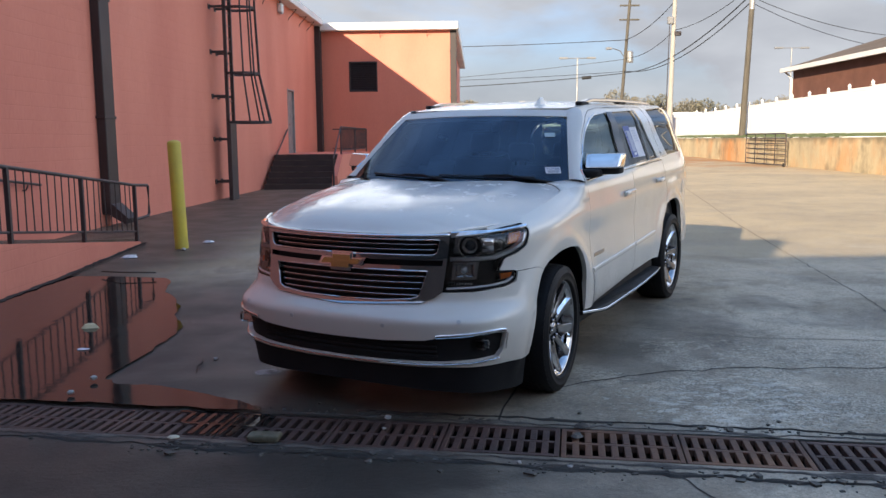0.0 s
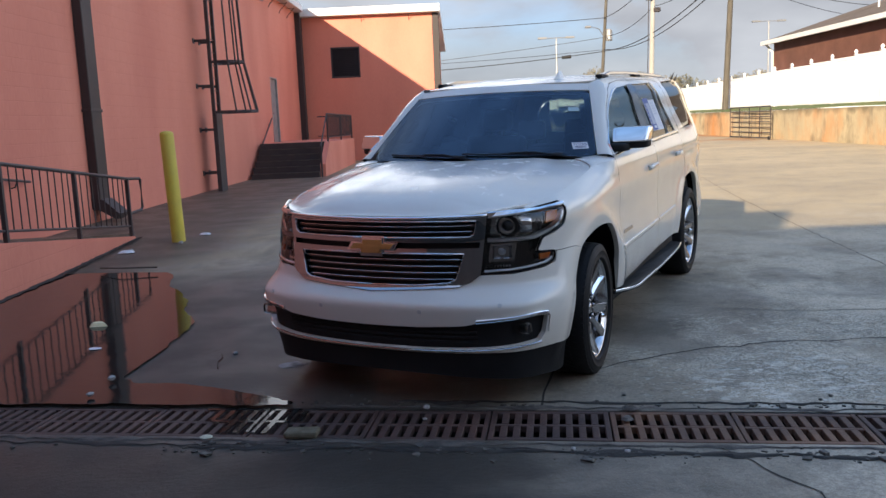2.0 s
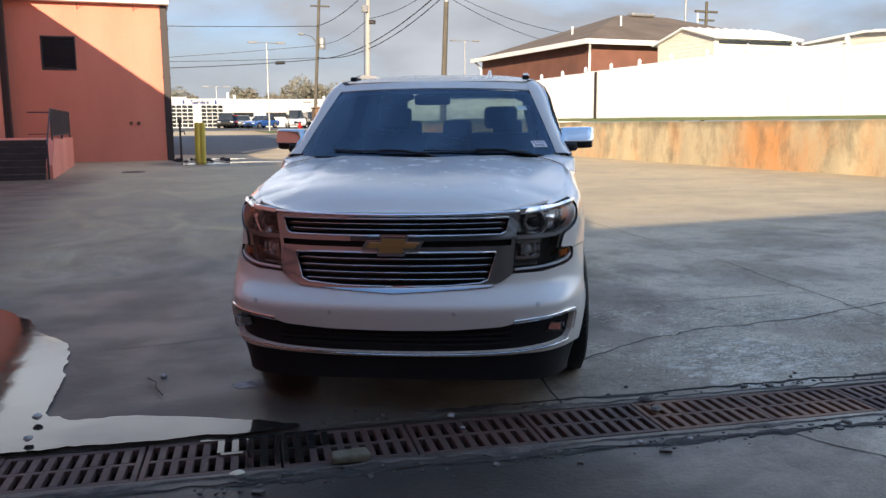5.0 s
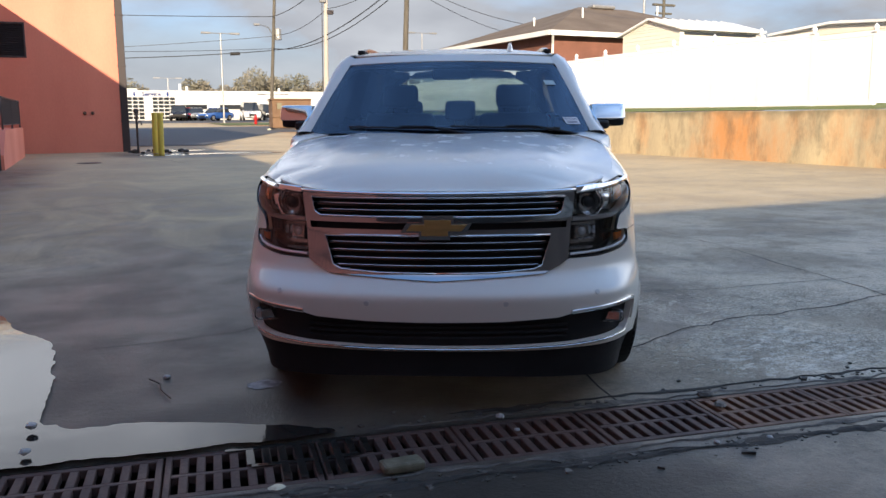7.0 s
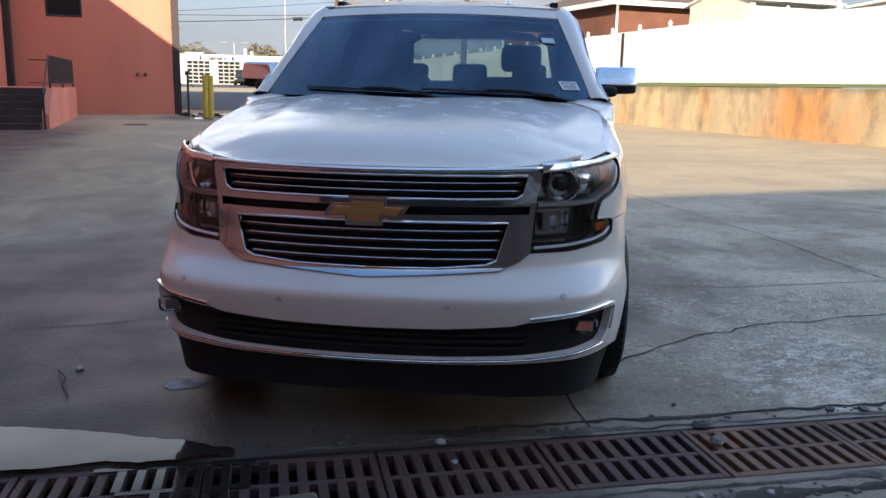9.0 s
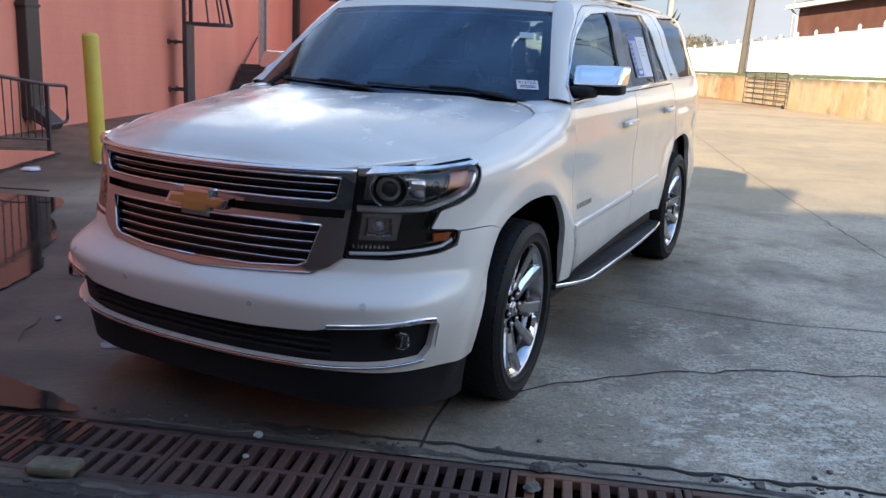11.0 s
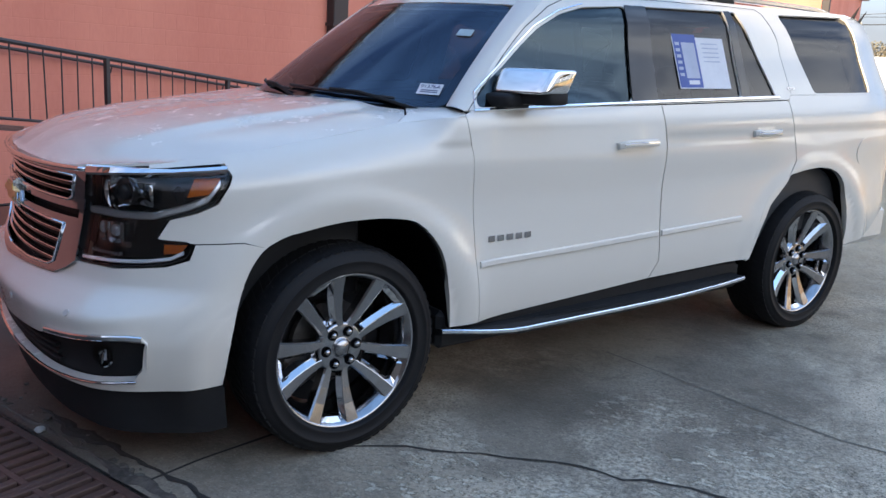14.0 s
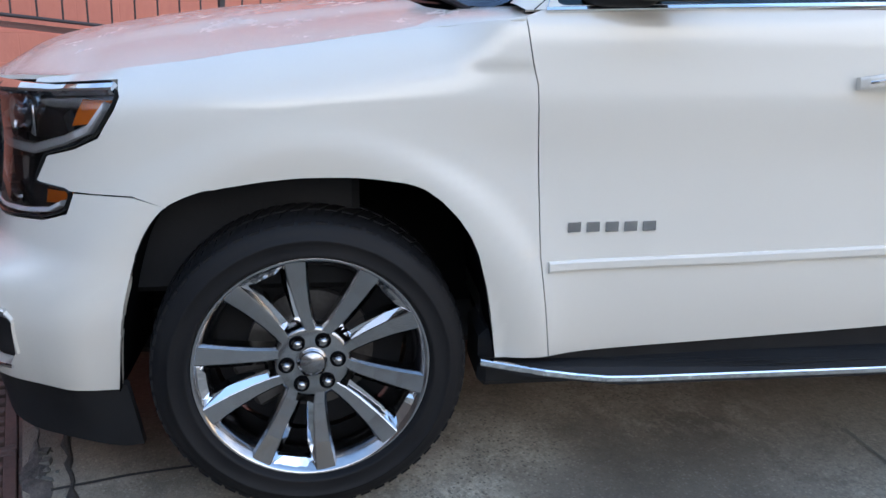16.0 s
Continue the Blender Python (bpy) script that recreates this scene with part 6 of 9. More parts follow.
        half.append([rad * r0 + tan * (BEVEL - w_) + Vector((0, 0, top)), rad * r0 - tan * (w_ + 0.003) + Vector((0, 0, top - 0.017)), rad * r0 - tan * (w_ + 0.003) + Vector((0, 0, top - 0.060))])
    bend = [[Vector((0.110, 0.012, 0.063)), Vector((0.121, 0.0045, 0.045)), Vector((0.121, 0.0045, 0.005))]]
    edge_ = []
    for f in (0.30, 0.62):
        a_t, a_l = 0.233 * f, 0.165 * f
        edge_.append([Vector((0.290 * math.cos(a_t), 0.290 * math.sin(a_t), 0.104)), Vector((0.263 * math.cos(a_l), 0.263 * math.sin(a_l), 0.084)), Vector((0.263 * math.cos(a_l), 0.263 * math.sin(a_l), 0.045))])
    edge_.append([half[-1][0], half[-1][1] * 0.925, half[-1][2] * 0.925])
    half[-1] = [half[-1][0] * 0.985, half[-1][1] * 0.92, half[-1][2] * 0.92]
    run = edge_ + half[::-1] + bend
    run = run + [[Vector((v.x, -v.y, v.z)) for v in row] for row in reversed(run)]
    pk = bmesh.new()
    lines = [[pk.verts.new(v) for v in row] for row in run]
    for p0, p1 in zip(lines, lines[1:] + lines[:1]):
        for j in range(2):
            pk.faces.new((p0[j], p0[j + 1], p1[j + 1], p1[j]))
    bmesh.ops.remove_doubles(pk, verts=pk.verts, dist=1e-5)
    pocket_me = mesh_of("spoke_pocket", pk, M["chrome"])
    for k in range(5):
        turn = Matrix.Rotation(radians(-95 + 72 * k), 4, "Z")
        for me in spoke_me:
            o = new("spoke", me)
            o.parent = rim
            o.matrix_local = turn
        o = new("spoke_pocket", pocket_me)
        o.parent = rim
        o.matrix_local = turn
        o["label"] = "bright polished pocket wall"
    hb = lathe([(0.001, 0.066), (0.034, 0.066), (0.036, 0.062), (0.042, 0.060), (0.060, 0.061), (0.088, 0.0615), (0.100, 0.057), (0.104, 0.02)], 40)
    bmesh.ops.recalc_face_normals(hb, faces=hb.faces)
    part("hub_plate", hb, M["wheel_grey"], rim, smooth=True)
    cp = lathe([(0.0005, 0.075), (0.030, 0.073), (0.0335, 0.068), (0.0335, 0.056)], 28)
    bmesh.ops.recalc_face_normals(cp, faces=cp.faces)
    part("centre_cap", cp, M["wheel_grey"], rim, "chrome centre cap", smooth=True)
    for k in range(6):
        a = radians(60 * k - 25)
        m_ = Matrix.Translation((0.066 * math.cos(a), 0.066 * math.sin(a), 0.0))
        nb = lathe([(0.0125, 0.050), (0.0125, 0.070), (0.0115, 0.075), (0.007, 0.079), (0.0005, 0.080)], 12)
        bmesh.ops.recalc_face_normals(nb, faces=nb.faces)
        nut = part("lug_nut", nb, M["dark_chrome"], rim, m=m_, smooth=True)
        nb = lathe([(0.0205, 0.058), (0.0205, 0.0655), (0.0185, 0.067), (0.0165, 0.064), (0.0135, 0.0635)], 18)
        bmesh.ops.recalc_face_normals(nb, faces=nb.faces)
        part("nut_seat", nb, M["housing"], nut)
    dk = lathe([(0.06, -0.02), (0.165, -0.02), (0.165, -0.045), (0.06, -0.045)], 40)
    bmesh.ops.recalc_face_normals(dk, faces=dk.faces)
    part("brake_disc", dk, M["brake"], hub, "grey brake disc")
    cl = bmesh.new()
    box(0.10, 0.20, -0.07, 0.07, -0.06, 0.0, 0.012, cl)
    part("brake_caliper", cl, M["brake"], hub)
    wl_ = lathe([(0.001, -0.06), (0.25, -0.06), (0.25, -0.07), (0.001, -0.07)], 32)
    bmesh.ops.recalc_face_normals(wl_, faces=wl_.faces)
    part("wheel_back", wl_, M["black_plastic"], hub)
    return hub


for wx, wz in WHEELS:
    for sgn in (1, -1):
        wheel((wx, sgn * 0.826, 0.386), sgn)

# wipers
for y0, y1, xb in ((0.62, 0.02, 0.0), (0.05, -0.56, 0.0)):
    pts = []
    for i in range(9):
        y = y0 + (y1 - y0) * i / 8
        pts.append(screen_at(y, 0.015 + 0.03 * (i / 8)) + Vector((0.006, 0, 0.009)))
    part("wiper_blade", tube(pts, 0.0065, 6), M["black_rubber"], car, "black wiper blade")
    part("wiper_arm", tube([screen_at(y0 + 0.1 * (1 if y0 > 0.3 else 1), -0.03) + Vector((0.01, 0, -0.004)), pts[2] + Vector((0.004, 0, 0.010)), pts[4] + Vector((0.003, 0, 0.008))], 0.0075, 6), M["black_plastic"], car)

# cabin
cab = bmesh.new()
box(-3.75, -0.42, -0.80, 0.80, 0.44, 0.60, 0.02, cab)
part("cabin_floor", cab, M["leather"], car)
dsh = bmesh.new()
prism([(-0.42, -0.78), (-0.30, -0.4), (-0.26, 0.0), (-0.30, 0.4), (-0.42, 0.78), (-0.86, 0.76), (-0.86, -0.76)], 0.80, 1.245, dsh)
bmesh.ops.bevel(dsh, geom=[e for e in dsh.edges if e.calc_length() > 0.3], offset=0.05, segments=4, affect="EDGES")
part("dashboard", dsh, M["dash"], car, "charcoal dashboard", smooth=False)
for sgn in (1, -1):
    dp = bmesh.new()
    box(-3.4, -0.62, sgn * 0.86 - 0.02, sgn * 0.86 + 0.02, 0.55, 1.262, 0.01, dp)
    part("door_lining", dp, M["dash"], car)
hd = panel("headliner", [(x * 0.985 - 0.03, y * 0.95) for x, y in (roof_half + [(x, -y) for x, y in reversed(roof_half[1:-1])])], M["cream"], car, lambda x, y: roof_at(x, y) - Vector((0, 0, 0.03)), step=0.15, flange=0.0)


def seat(x, y, w_, low=0.0):
    s_ = bmesh.new()
    box(x - 0.30, x + 0.26, y - w_, y + w_, 0.66 + low, 0.82 + low, 0.05, s_, 3)
    st = part("seat", s_, M["leather"], car, "black leather seat")
    b_ = bmesh.new()
    box(-0.08, 0.08, -w_, w_, 0.0, 0.62, 0.06, b_, 3)
    part("seat_back", b_, M["leather"], st, m=Matrix.Translation((x - 0.30, y, 0.74 + low)) @ Matrix.Rotation(radians(-12), 4, "Y"))
    for yy in ((0,) if w_ < 0.4 else (-0.45, 0.0, 0.45)):
        h_ = bmesh.new()
        box(-0.05, 0.05, yy - 0.13, yy + 0.13, 0.66, 0.84, 0.04, h_, 3)
        hr = part("head_rest", h_, M["leather"], st, m=Matrix.Translation((x - 0.30, y, 0.74 + low)) @ Matrix.Rotation(radians(-12), 4, "Y"))
        for dy in (-0.05, 0.05):
            part("post", rod((0, yy + dy, 0.58), (0, yy + dy, 0.70), 0.007, 8), M["chrome"], hr)


seat(-1.45, 0.42, 0.26)
seat(-1.45, -0.42, 0.26)
seat(-2.35, 0.0, 0.66, -0.13)
sw = bmesh.new()
tube([(0.19 * math.cos(2 * math.pi * k / 28), 0.19 * math.sin(2 * math.pi * k / 28), 0) for k in range(28)], 0.016, 8, sw, True)
steer = part("steering_wheel", sw, M["leather"], car, "black leather steering wheel", m=Matrix.Translation((-0.98, 0.42, 1.08)) @ Matrix.Rotation(radians(-65), 4, "Y"), smooth=True)
sp = bmesh.new()
box(-0.18, 0.18, -0.03, 0.03, -0.012, 0.012, 0.008, sp)
box(-0.07, 0.07, -0.06, 0.06, -0.02, 0.03, 0.015, sp)
part("wheel_centre", sp, M["dash"], steer)
mirr = bmesh.new()
box(-0.03, 0.03, -0.12, 0.12, -0.035, 0.035, 0.02, mirr, 2)
part("rear_view_mirror", mirr, M["black_plastic"], car, m=Matrix.Translation((-0.84, 0.0, 1.62)))

# ---- the drain ----
def place_de(d, e, z):
    p = from_de(d, e)
    return Vector((p.x, p.y, z))


DRAIN_TURN = math.atan2(E_WAY.y, E_WAY.x)
DRAIN_M = Matrix.Translation((0, 4.25, -0.066)) @ Matrix.Rotation(DRAIN_TURN, 4, "Z")
tr = bmesh.new()
box(-5.0, 7.0, 0.205, 0.26, -0.40, -0.004, 0, tr)
box(-5.0, 7.0, -0.26, -0.205, -0.40, -0.004, 0, tr)
box(-5.05, 7.05, -0.26, 0.26, -0.46, -0.34, 0, tr)
box(-5.06, -5.0, -0.26, 0.26, -0.40, -0.004, 0, tr)
box(7.0, 7.06, -0.26, 0.26, -0.40, -0.004, 0, tr)
ob = part("drain_channel", tr, M["mud"])
ob.matrix_world = DRAIN_M
tagged(ob, "muddy concrete trench drain channel", "drain", kind="structure")


random.seed(5)
rusted = {}
def grate_thing():
    """One cast-iron section: rim, middle bar and sixteen ribs between two rows of nine slots."""
    g = thing("drain_grate")
    L, Wd, T, rim, gap, n = 0.604, 0.405, 0.038, 0.026, 0.030, 9
    fr_ = bmesh.new()
    for x0, x1, y0, y1 in ((-L / 2, -L / 2 + rim, -Wd / 2, Wd / 2), (L / 2 - rim, L / 2, -Wd / 2, Wd / 2), (-L / 2 + rim, L / 2 - rim, -Wd / 2, -Wd / 2 + 0.034), (-L / 2 + rim, L / 2 - rim, Wd / 2 - 0.034, Wd / 2)):
        box(x0, x1, y0, y1, -T, 0, 0.003, fr_)
    part("rim", fr_, M["rust_iron"], g)
    part("middle_bar", box(-L / 2 + rim, L / 2 - rim, -0.013, 0.013, -T, -0.0012, 0.003), M["rust_iron"], g)
    bar = (L - 2 * rim - n * gap) / (n - 1)
    rib = mesh_of("rib", box(-bar / 2, bar / 2, -0.078, 0.078, -T, 0.0, 0.003), M["rust_iron"])
    for k in range(n - 1):
        for s in (-1, 1):
            o = new("rib", rib)
            o.parent = g
            o.location = (-L / 2 + rim + gap + bar / 2 + (gap + bar) * k, s * 0.0905, -0.0006)
    return g


iron = grate_thing()
tagged(iron, "rusty cast-iron slotted drain grate set in the concrete", "grate", "row of drain grates")
for k in range(-8, 11):
    e = 0.305 + 0.6125 * k
    m = DRAIN_M @ Matrix.Translation((e, random.uniform(-0.004, 0.004), -0.002 + random.uniform(-0.003, 0.003))) @ Matrix.Rotation(radians(random.uniform(-0.4, 0.4)), 4, "X") @ Matrix.Rotation(radians(random.uniform(-0.5, 0.5)), 4, "Z")
    if k == -8:
        iron.matrix_world = m
        continue
    c = copy_thing(iron, m)
    if k in (1, 2, 4):
        for o in c.children:
            o.data = rusted.setdefault(o.data.name, o.data.copy() if o.data.name not in rusted else None)
            o.data.materials[0] = M["rust"]
        c["label"] = "orange-rusted cast-iron slotted drain grate set in the concrete"

# broken edges of the slab along the drain
def ragged(name, e0, e1, d0, amp, lift, material, label, seed, width=0.05):
    random.seed(seed)
    bm = bmesh.new()
    n = int((e1 - e0) / 0.035)
    rows2 = []
    for i in range(n + 1):
        e = e0 + (e1 - e0) * i / n
        a = d0 + amp * 0.35 * noise.noise(Vector((e * 2.1, seed, 0)))
        w = width * max(0.12, 0.25 + 1.5 * noise.noise(Vector((e * 2.3, seed + 5, 0)))) + 0.05 * abs(noise.noise(Vector((e * 11.0, seed + 9, 0))))
        a += 0.03 * noise.noise(Vector((e * 9.0, seed + 31, 0)))
        taper = min(1.0, i / 3, (n - i) / 3)
        row = []
        for k, f in enumerate((0.0, 0.3, 0.7, 1.0)):
            d = a + (f - 0.5) * w * taper
            p = from_de(d, e)
            h = 0.0 if k in (0, 3) else lift * taper * (0.5 + 0.8 * abs(noise.noise(Vector((e * 13, f * 9, seed)))))
            row.append(bm.verts.new((p.x, p.y, ground_z(p.x, p.y) + h + 0.002)))
        rows2.append(row)
    for a, c in zip(rows2, rows2[1:]):
        for k in range(3):
            bm.faces.new((a[k], c[k], c[k + 1], a[k + 1]))
    bmesh.ops.recalc_face_normals(bm, faces=bm.faces)
    if sum(f.normal.z for f in bm.faces) < 0:
        bmesh.ops.reverse_faces(bm, faces=bm.faces)
    return tagged(part(name, bm, material), label, "rubble", kind="stuff")


ragged("slab_edge", -4.6, 6.5, -0.265, 0.05, 0.007, M["broken"], "pale broken concrete lip along the drain", 3, 0.07)
ragged("slab_edge", -1.0, 6.5, 0.250, 0.03, 0.005, M["broken"], "worn concrete lip behind the drain", 8, 0.05)
ragged("drain_dirt", -1.5, 3.4, -0.36, 0.10, 0.010, M["dirt"], "dark dirt and crumbs of concrete by the drain", 15, 0.09)
ragged("drain_dirt", -3.5, 0.3, -0.33, 0.06, 0.006, M["dirt"], "dark dirt and crumbs of concrete by the drain", 25, 0.06)
ragged("drain_dirt", -0.6, 3.4, 0.33, 0.08, 0.008, M["dirt"], "dark wet dirt behind the drain", 35, 0.07)


def crack(name, pts, width, material, label, seed, lift=0.003, jit=0.02):
    """A dirt-filled crack or joint running through points on the slab."""
    random.seed(seed)
    dense = []
    for (xa, ya), (xb, yb) in zip(pts, pts[1:]):
        n = max(2, int(math.hypot(xb - xa, yb - ya) / 0.08))
        dense += [(xa + (xb - xa) * i / n, ya + (yb - ya) * i / n) for i in range(n)]
    dense.append(pts[-1])
    bm = bmesh.new()
    rows2 = []
    for i, (x, y) in enumerate(dense):
        j = max(0, min(i, len(dense) - 2))
        way = Vector((dense[j + 1][0] - dense[j][0], dense[j + 1][1] - dense[j][1])).normalized()
        nn = Vector((-way.y, way.x))
        s = jit * noise.noise(Vector((x * 5, y * 5, seed))) + jit * 0.5 * noise.noise(Vector((x * 17, y * 17, seed)))
        w = width * (0.5 + abs(noise.noise(Vector((x * 9, y * 9, seed + 3)))))
        c = Vector((x, y)) + nn * s
        rows2.append([bm.verts.new((q.x, q.y, ground_z(q.x, q.y) + lift)) for q in (c - nn * w / 2, c + nn * w / 2)])
    for a, c in zip(rows2, rows2[1:]):
        bm.faces.new((a[0], c[0], c[1], a[1]))
    bmesh.ops.recalc_face_normals(bm, faces=bm.faces)
    if sum(f.normal.z for f in bm.faces) < 0:
        bmesh.ops.reverse_faces(bm, faces=bm.faces)
    return tagged(part(name, bm, material), label, "crack", kind="structure")


crack("slab_crack", [(0.55, 5.0), (0.84, 5.12), (1.2, 5.27), (1.555, 5.36), (1.95, 5.43), (2.3, 5.40), (2.92, 5.385), (3.9, 5.5), (5.2, 5.3)], 0.019, M["dirt"], "dark crack across the concrete slab", 4, jit=0.05)
crack("slab_joint", [(3.3, 4.2), (3.774, 6.945), (4.311, 10.174), (5.057, 14.314), (5.954, 18.7), (7.6, 27), (10, 40)], 0.013, M["dirt"], "dirt-filled joint between slabs", 6, jit=0.03)
crack("slab_joint", [(0.30, 4.47), (0.34, 4.68), (0.56, 5.4)], 0.022, M["dirt"], "dirt-filled joint between slabs", 9, jit=0.006)
crack("slab_joint", [(-4.3, 12.9), (-1.5, 14.8), (2.2, 17.5), (6.0, 19.0)], 0.02, M["dirt"], "faint joint between slabs", 12, jit=0.02)
crack("slab_joint", [(1.3, 6.6), (2.4, 6.15), (3.9, 5.95)], 0.016, M["joint_paste"], "faint joint between slabs", 14, jit=0.012)
crack("dirt_line", [(-4.40, 4.9), (-4.37, 7.0), (-4.38, 9.5), (-4.36, 12.1)], 0.10, M["dirt"], "line of wet dirt along the foot of the ramp wall", 41, 0.018, 0.03)
crack("slab_crack", [(1.4, 26.5), (1.0, 28.2), (0.4, 29.6)], 0.03, M["dirt"], "crack in the concrete", 15, jit=0.04)
crack("slab_crack", [(1.05, 3.78), (1.12, 3.55), (1.25, 3.3), (1.2, 3.0)], 0.012, M["dirt"], "short crack in the concrete", 18, jit=0.03)
crack("slab_crack", [(-0.35, 6.9), (-1.1, 6.55), (-2.0, 6.6)], 0.010, M["dirt"], "faint crack in the concrete", 19, jit=0.03)

# puddle
def water():
    m = bpy.data.materials.new("still_water")
    m.use_nodes = True
    n, l = m.node_tree.nodes, m.node_tree.links
    b = n["Principled BSDF"]
    b.inputs["Base Color"].default_value = (0.020, 0.018, 0.016, 1)
    b.inputs["Roughness"].default_value = 0.06
    b.inputs["IOR"].default_value = 1.32
    b.inputs["Specular IOR Level"].default_value = 0.5
    g = n.new("ShaderNodeNewGeometry")
    t = n.new("ShaderNodeTexNoise")
    t.inputs["Scale"].default_value, t.inputs["Detail"].default_value = 5.0, 3.0
    bp = n.new("ShaderNodeBump")
    bp.inputs["Distance"].default_value = 0.0012
    l.new(g.outputs["Position"], t.inputs["Vector"])
    l.new(t.outputs["Fac"], bp.inputs["Height"])
    l.new(bp.outputs["Normal"], b.inputs["Normal"])
    return m


M["water"] = water()


def puddle(outline, z, seed, label):
    pts = []
    k = len(outline)
    for i in range(k):
        p0, p1, p2, p3 = (Vector(outline[(i + j) % k]) for j in (-1, 0, 1, 2))
        for s in range(24):
            t = s / 24
            q = 0.5 * (2 * p1 + (p2 - p0) * t + (2 * p0 - 5 * p1 + 4 * p2 - p3) * t * t + (-p0 + 3 * p1 - 3 * p2 + p3) * t ** 3)
            q += 0.03 * Vector((noise.noise(Vector((q.x * 5, q.y * 5, seed))), noise.noise(Vector((q.x * 5, q.y * 5, seed + 7)))))
            q += 0.10 * Vector((noise.noise(Vector((q.x * 1.6, q.y * 1.6, seed + 3))), 0.0)) * (1.0 if q.y > 5.3 else 0.0)
            q += 0.016 * Vector((noise.noise(Vector((q.x * 19, q.y * 19, seed + 1))), noise.noise(Vector((q.x * 19, q.y * 19, seed + 4)))))
            pts.append(q)
    bm = bmesh.new()
    f = bm.faces.new([bm.verts.new((p.x, p.y, ground_z(p.x, p.y) + 0.005 if z is None else z)) for p in pts])
    f.normal_update()
    if f.normal.z < 0:
        f.normal_flip()
    return tagged(part("puddle", bm, M["water"]), label, "puddle", kind="structure")


puddle([(-4.35, 5.18), (-2.9, 4.945), (-1.9, 4.78), (-1.12, 4.66), (-1.20, 4.80), (-1.75, 5.12), (-2.1, 5.22), (-2.22, 5.45), (-2.20, 6.1), (-2.22, 6.8), (-2.42, 7.4), (-2.68, 8.1), (-3.1, 9.2), (-3.6, 10.4), (-4.02, 11.3), (-4.40, 11.5), (-4.42, 9.0), (-4.42, 7.0)],
       -0.047, 2, "shallow brown puddle beside the ramp wall")
puddle([(0.6, 31.0), (1.6, 30.7), (3.4, 31.2), (5.5, 31.0), (4.6, 31.7), (2.6, 32.0), (1.0, 31.8)], None, 5, "shallow puddle by the far corner of the building")
puddle([(1.1, 34.0), (2.4, 33.6), (3.4, 34.2), (2.5, 35.0), (1.4, 34.9)], None, 9, "shallow puddle by the far corner of the building")

# ---- ramp, low wall and railing ----
RX = -4.45


def rail_z(y, base):
    return base + (12.1 - y) * 0.107


rw = bmesh.new()
for x0, x1 in ((RX - 0.16, RX),):
    a = [rw.verts.new(p) for p in ((x0, 12.15, -0.2), (x1, 12.15, -0.2), (x1, 12.15, 0.045), (x0, 12.15, 0.045))]
    c = [rw.verts.new(p) for p in ((x0, 2.0, -0.2), (x1, 2.0, -0.2), (x1, 2.0, 1.215), (x0, 2.0, 1.215))]
    for j in range(4):
        rw.faces.new((a[j], a[(j + 1) % 4], c[(j + 1) % 4], c[j]))
    rw.faces.new(a[::-1])
    rw.faces.new(c)
bmesh.ops.recalc_face_normals(rw, faces=rw.faces)
bmesh.ops.bevel(rw, geom=[e for e in rw.edges if e.calc_length() > 5], offset=0.012, segments=2, affect="EDGES")
tagged(part("ramp_wall", rw, M["pink"]), "low salmon-painted wall along the ramp", "wall", kind="structure")
rs = bmesh.new()
vv = [rs.verts.new(p) for p in ((-6.6, 12.6, 0.035), (RX - 0.15, 12.6, 0.035), (RX - 0.15, 2.0, 1.17), (-6.6, 2.0, 1.17))]
rs.faces.new(vv)
ww = [rs.verts.new((v.co.x, v.co.y, -0.2)) for v in vv]
rs.faces.new(ww[::-1])
for j in range(4):
    rs.faces.new((vv[j], ww[j], ww[(j + 1) % 4], vv[(j + 1) % 4]))
bmesh.ops.recalc_face_normals(rs, faces=rs.faces)
tagged(part("ramp", rs, M["ground"]), "sloping concrete ramp", "ramp", kind="structure")

railing = thing("ramp_railing", Matrix.Identity(4), "dark brown steel picket railing on the ramp wall", "railing")
xr = RX - 0.06
part("top_rail", tube([(xr, 2.0, rail_z(2.0, 0.88)), (xr, 12.15, rail_z(12.15, 0.88)), (xr, 12.68, 0.845), (xr, 12.72, 0.82), (xr, 12.72, 0.42), (xr, 12.66, 0.38), (xr, 12.15, 0.37)], 0.022, 8), M["dark_metal"], railing)
part("bottom_rail", tube([(xr, 2.0, rail_z(2.0, 0.20)), (xr, 12.15, rail_z(12.15, 0.20))], 0.014, 8), M["dark_metal"], railing)
posts = [12.15, 10.37, 8.60, 6.83, 5.06, 3.29]
for y in posts:
    part("post", box(xr - 0.024, xr + 0.024, y - 0.024, y + 0.024, 0.02 + (12.1 - y) * 0.1135, rail_z(y, 0.88), 0.003), M["dark_metal"], railing)
random.seed(3)
for a, c in zip(posts, posts[1:] + [1.9]):
    for k in range(1, 10):
        y = a + (c - a) * k / 10
        lean = random.uniform(-0.012, 0.012)
        part("picket", rod((xr, y, rail_z(y, 0.20)), (xr + lean * 0.3, y + lean, rail_z(y, 0.88)), 0.0075, 6), M["dark_metal"], railing)

wall_rail = thing("wall_handrail", BLD, "short steel handrail bracketed to the wall", "handrail")
part("rail", tube([(0.09, -8.5, 1.42), (0.09, -3.75, 0.885)], 0.019, 8), M["dark_metal"], wall_rail)
for y, z in ((-4.1, 0.92), (-6.0, 1.14), (-8.0, 1.36)):
    part("bracket", tube([(0.0, y, z - 0.10), (0.06, y, z - 0.09), (0.09, y, z - 0.02)], 0.010, 6), M["dark_metal"], wall_rail)

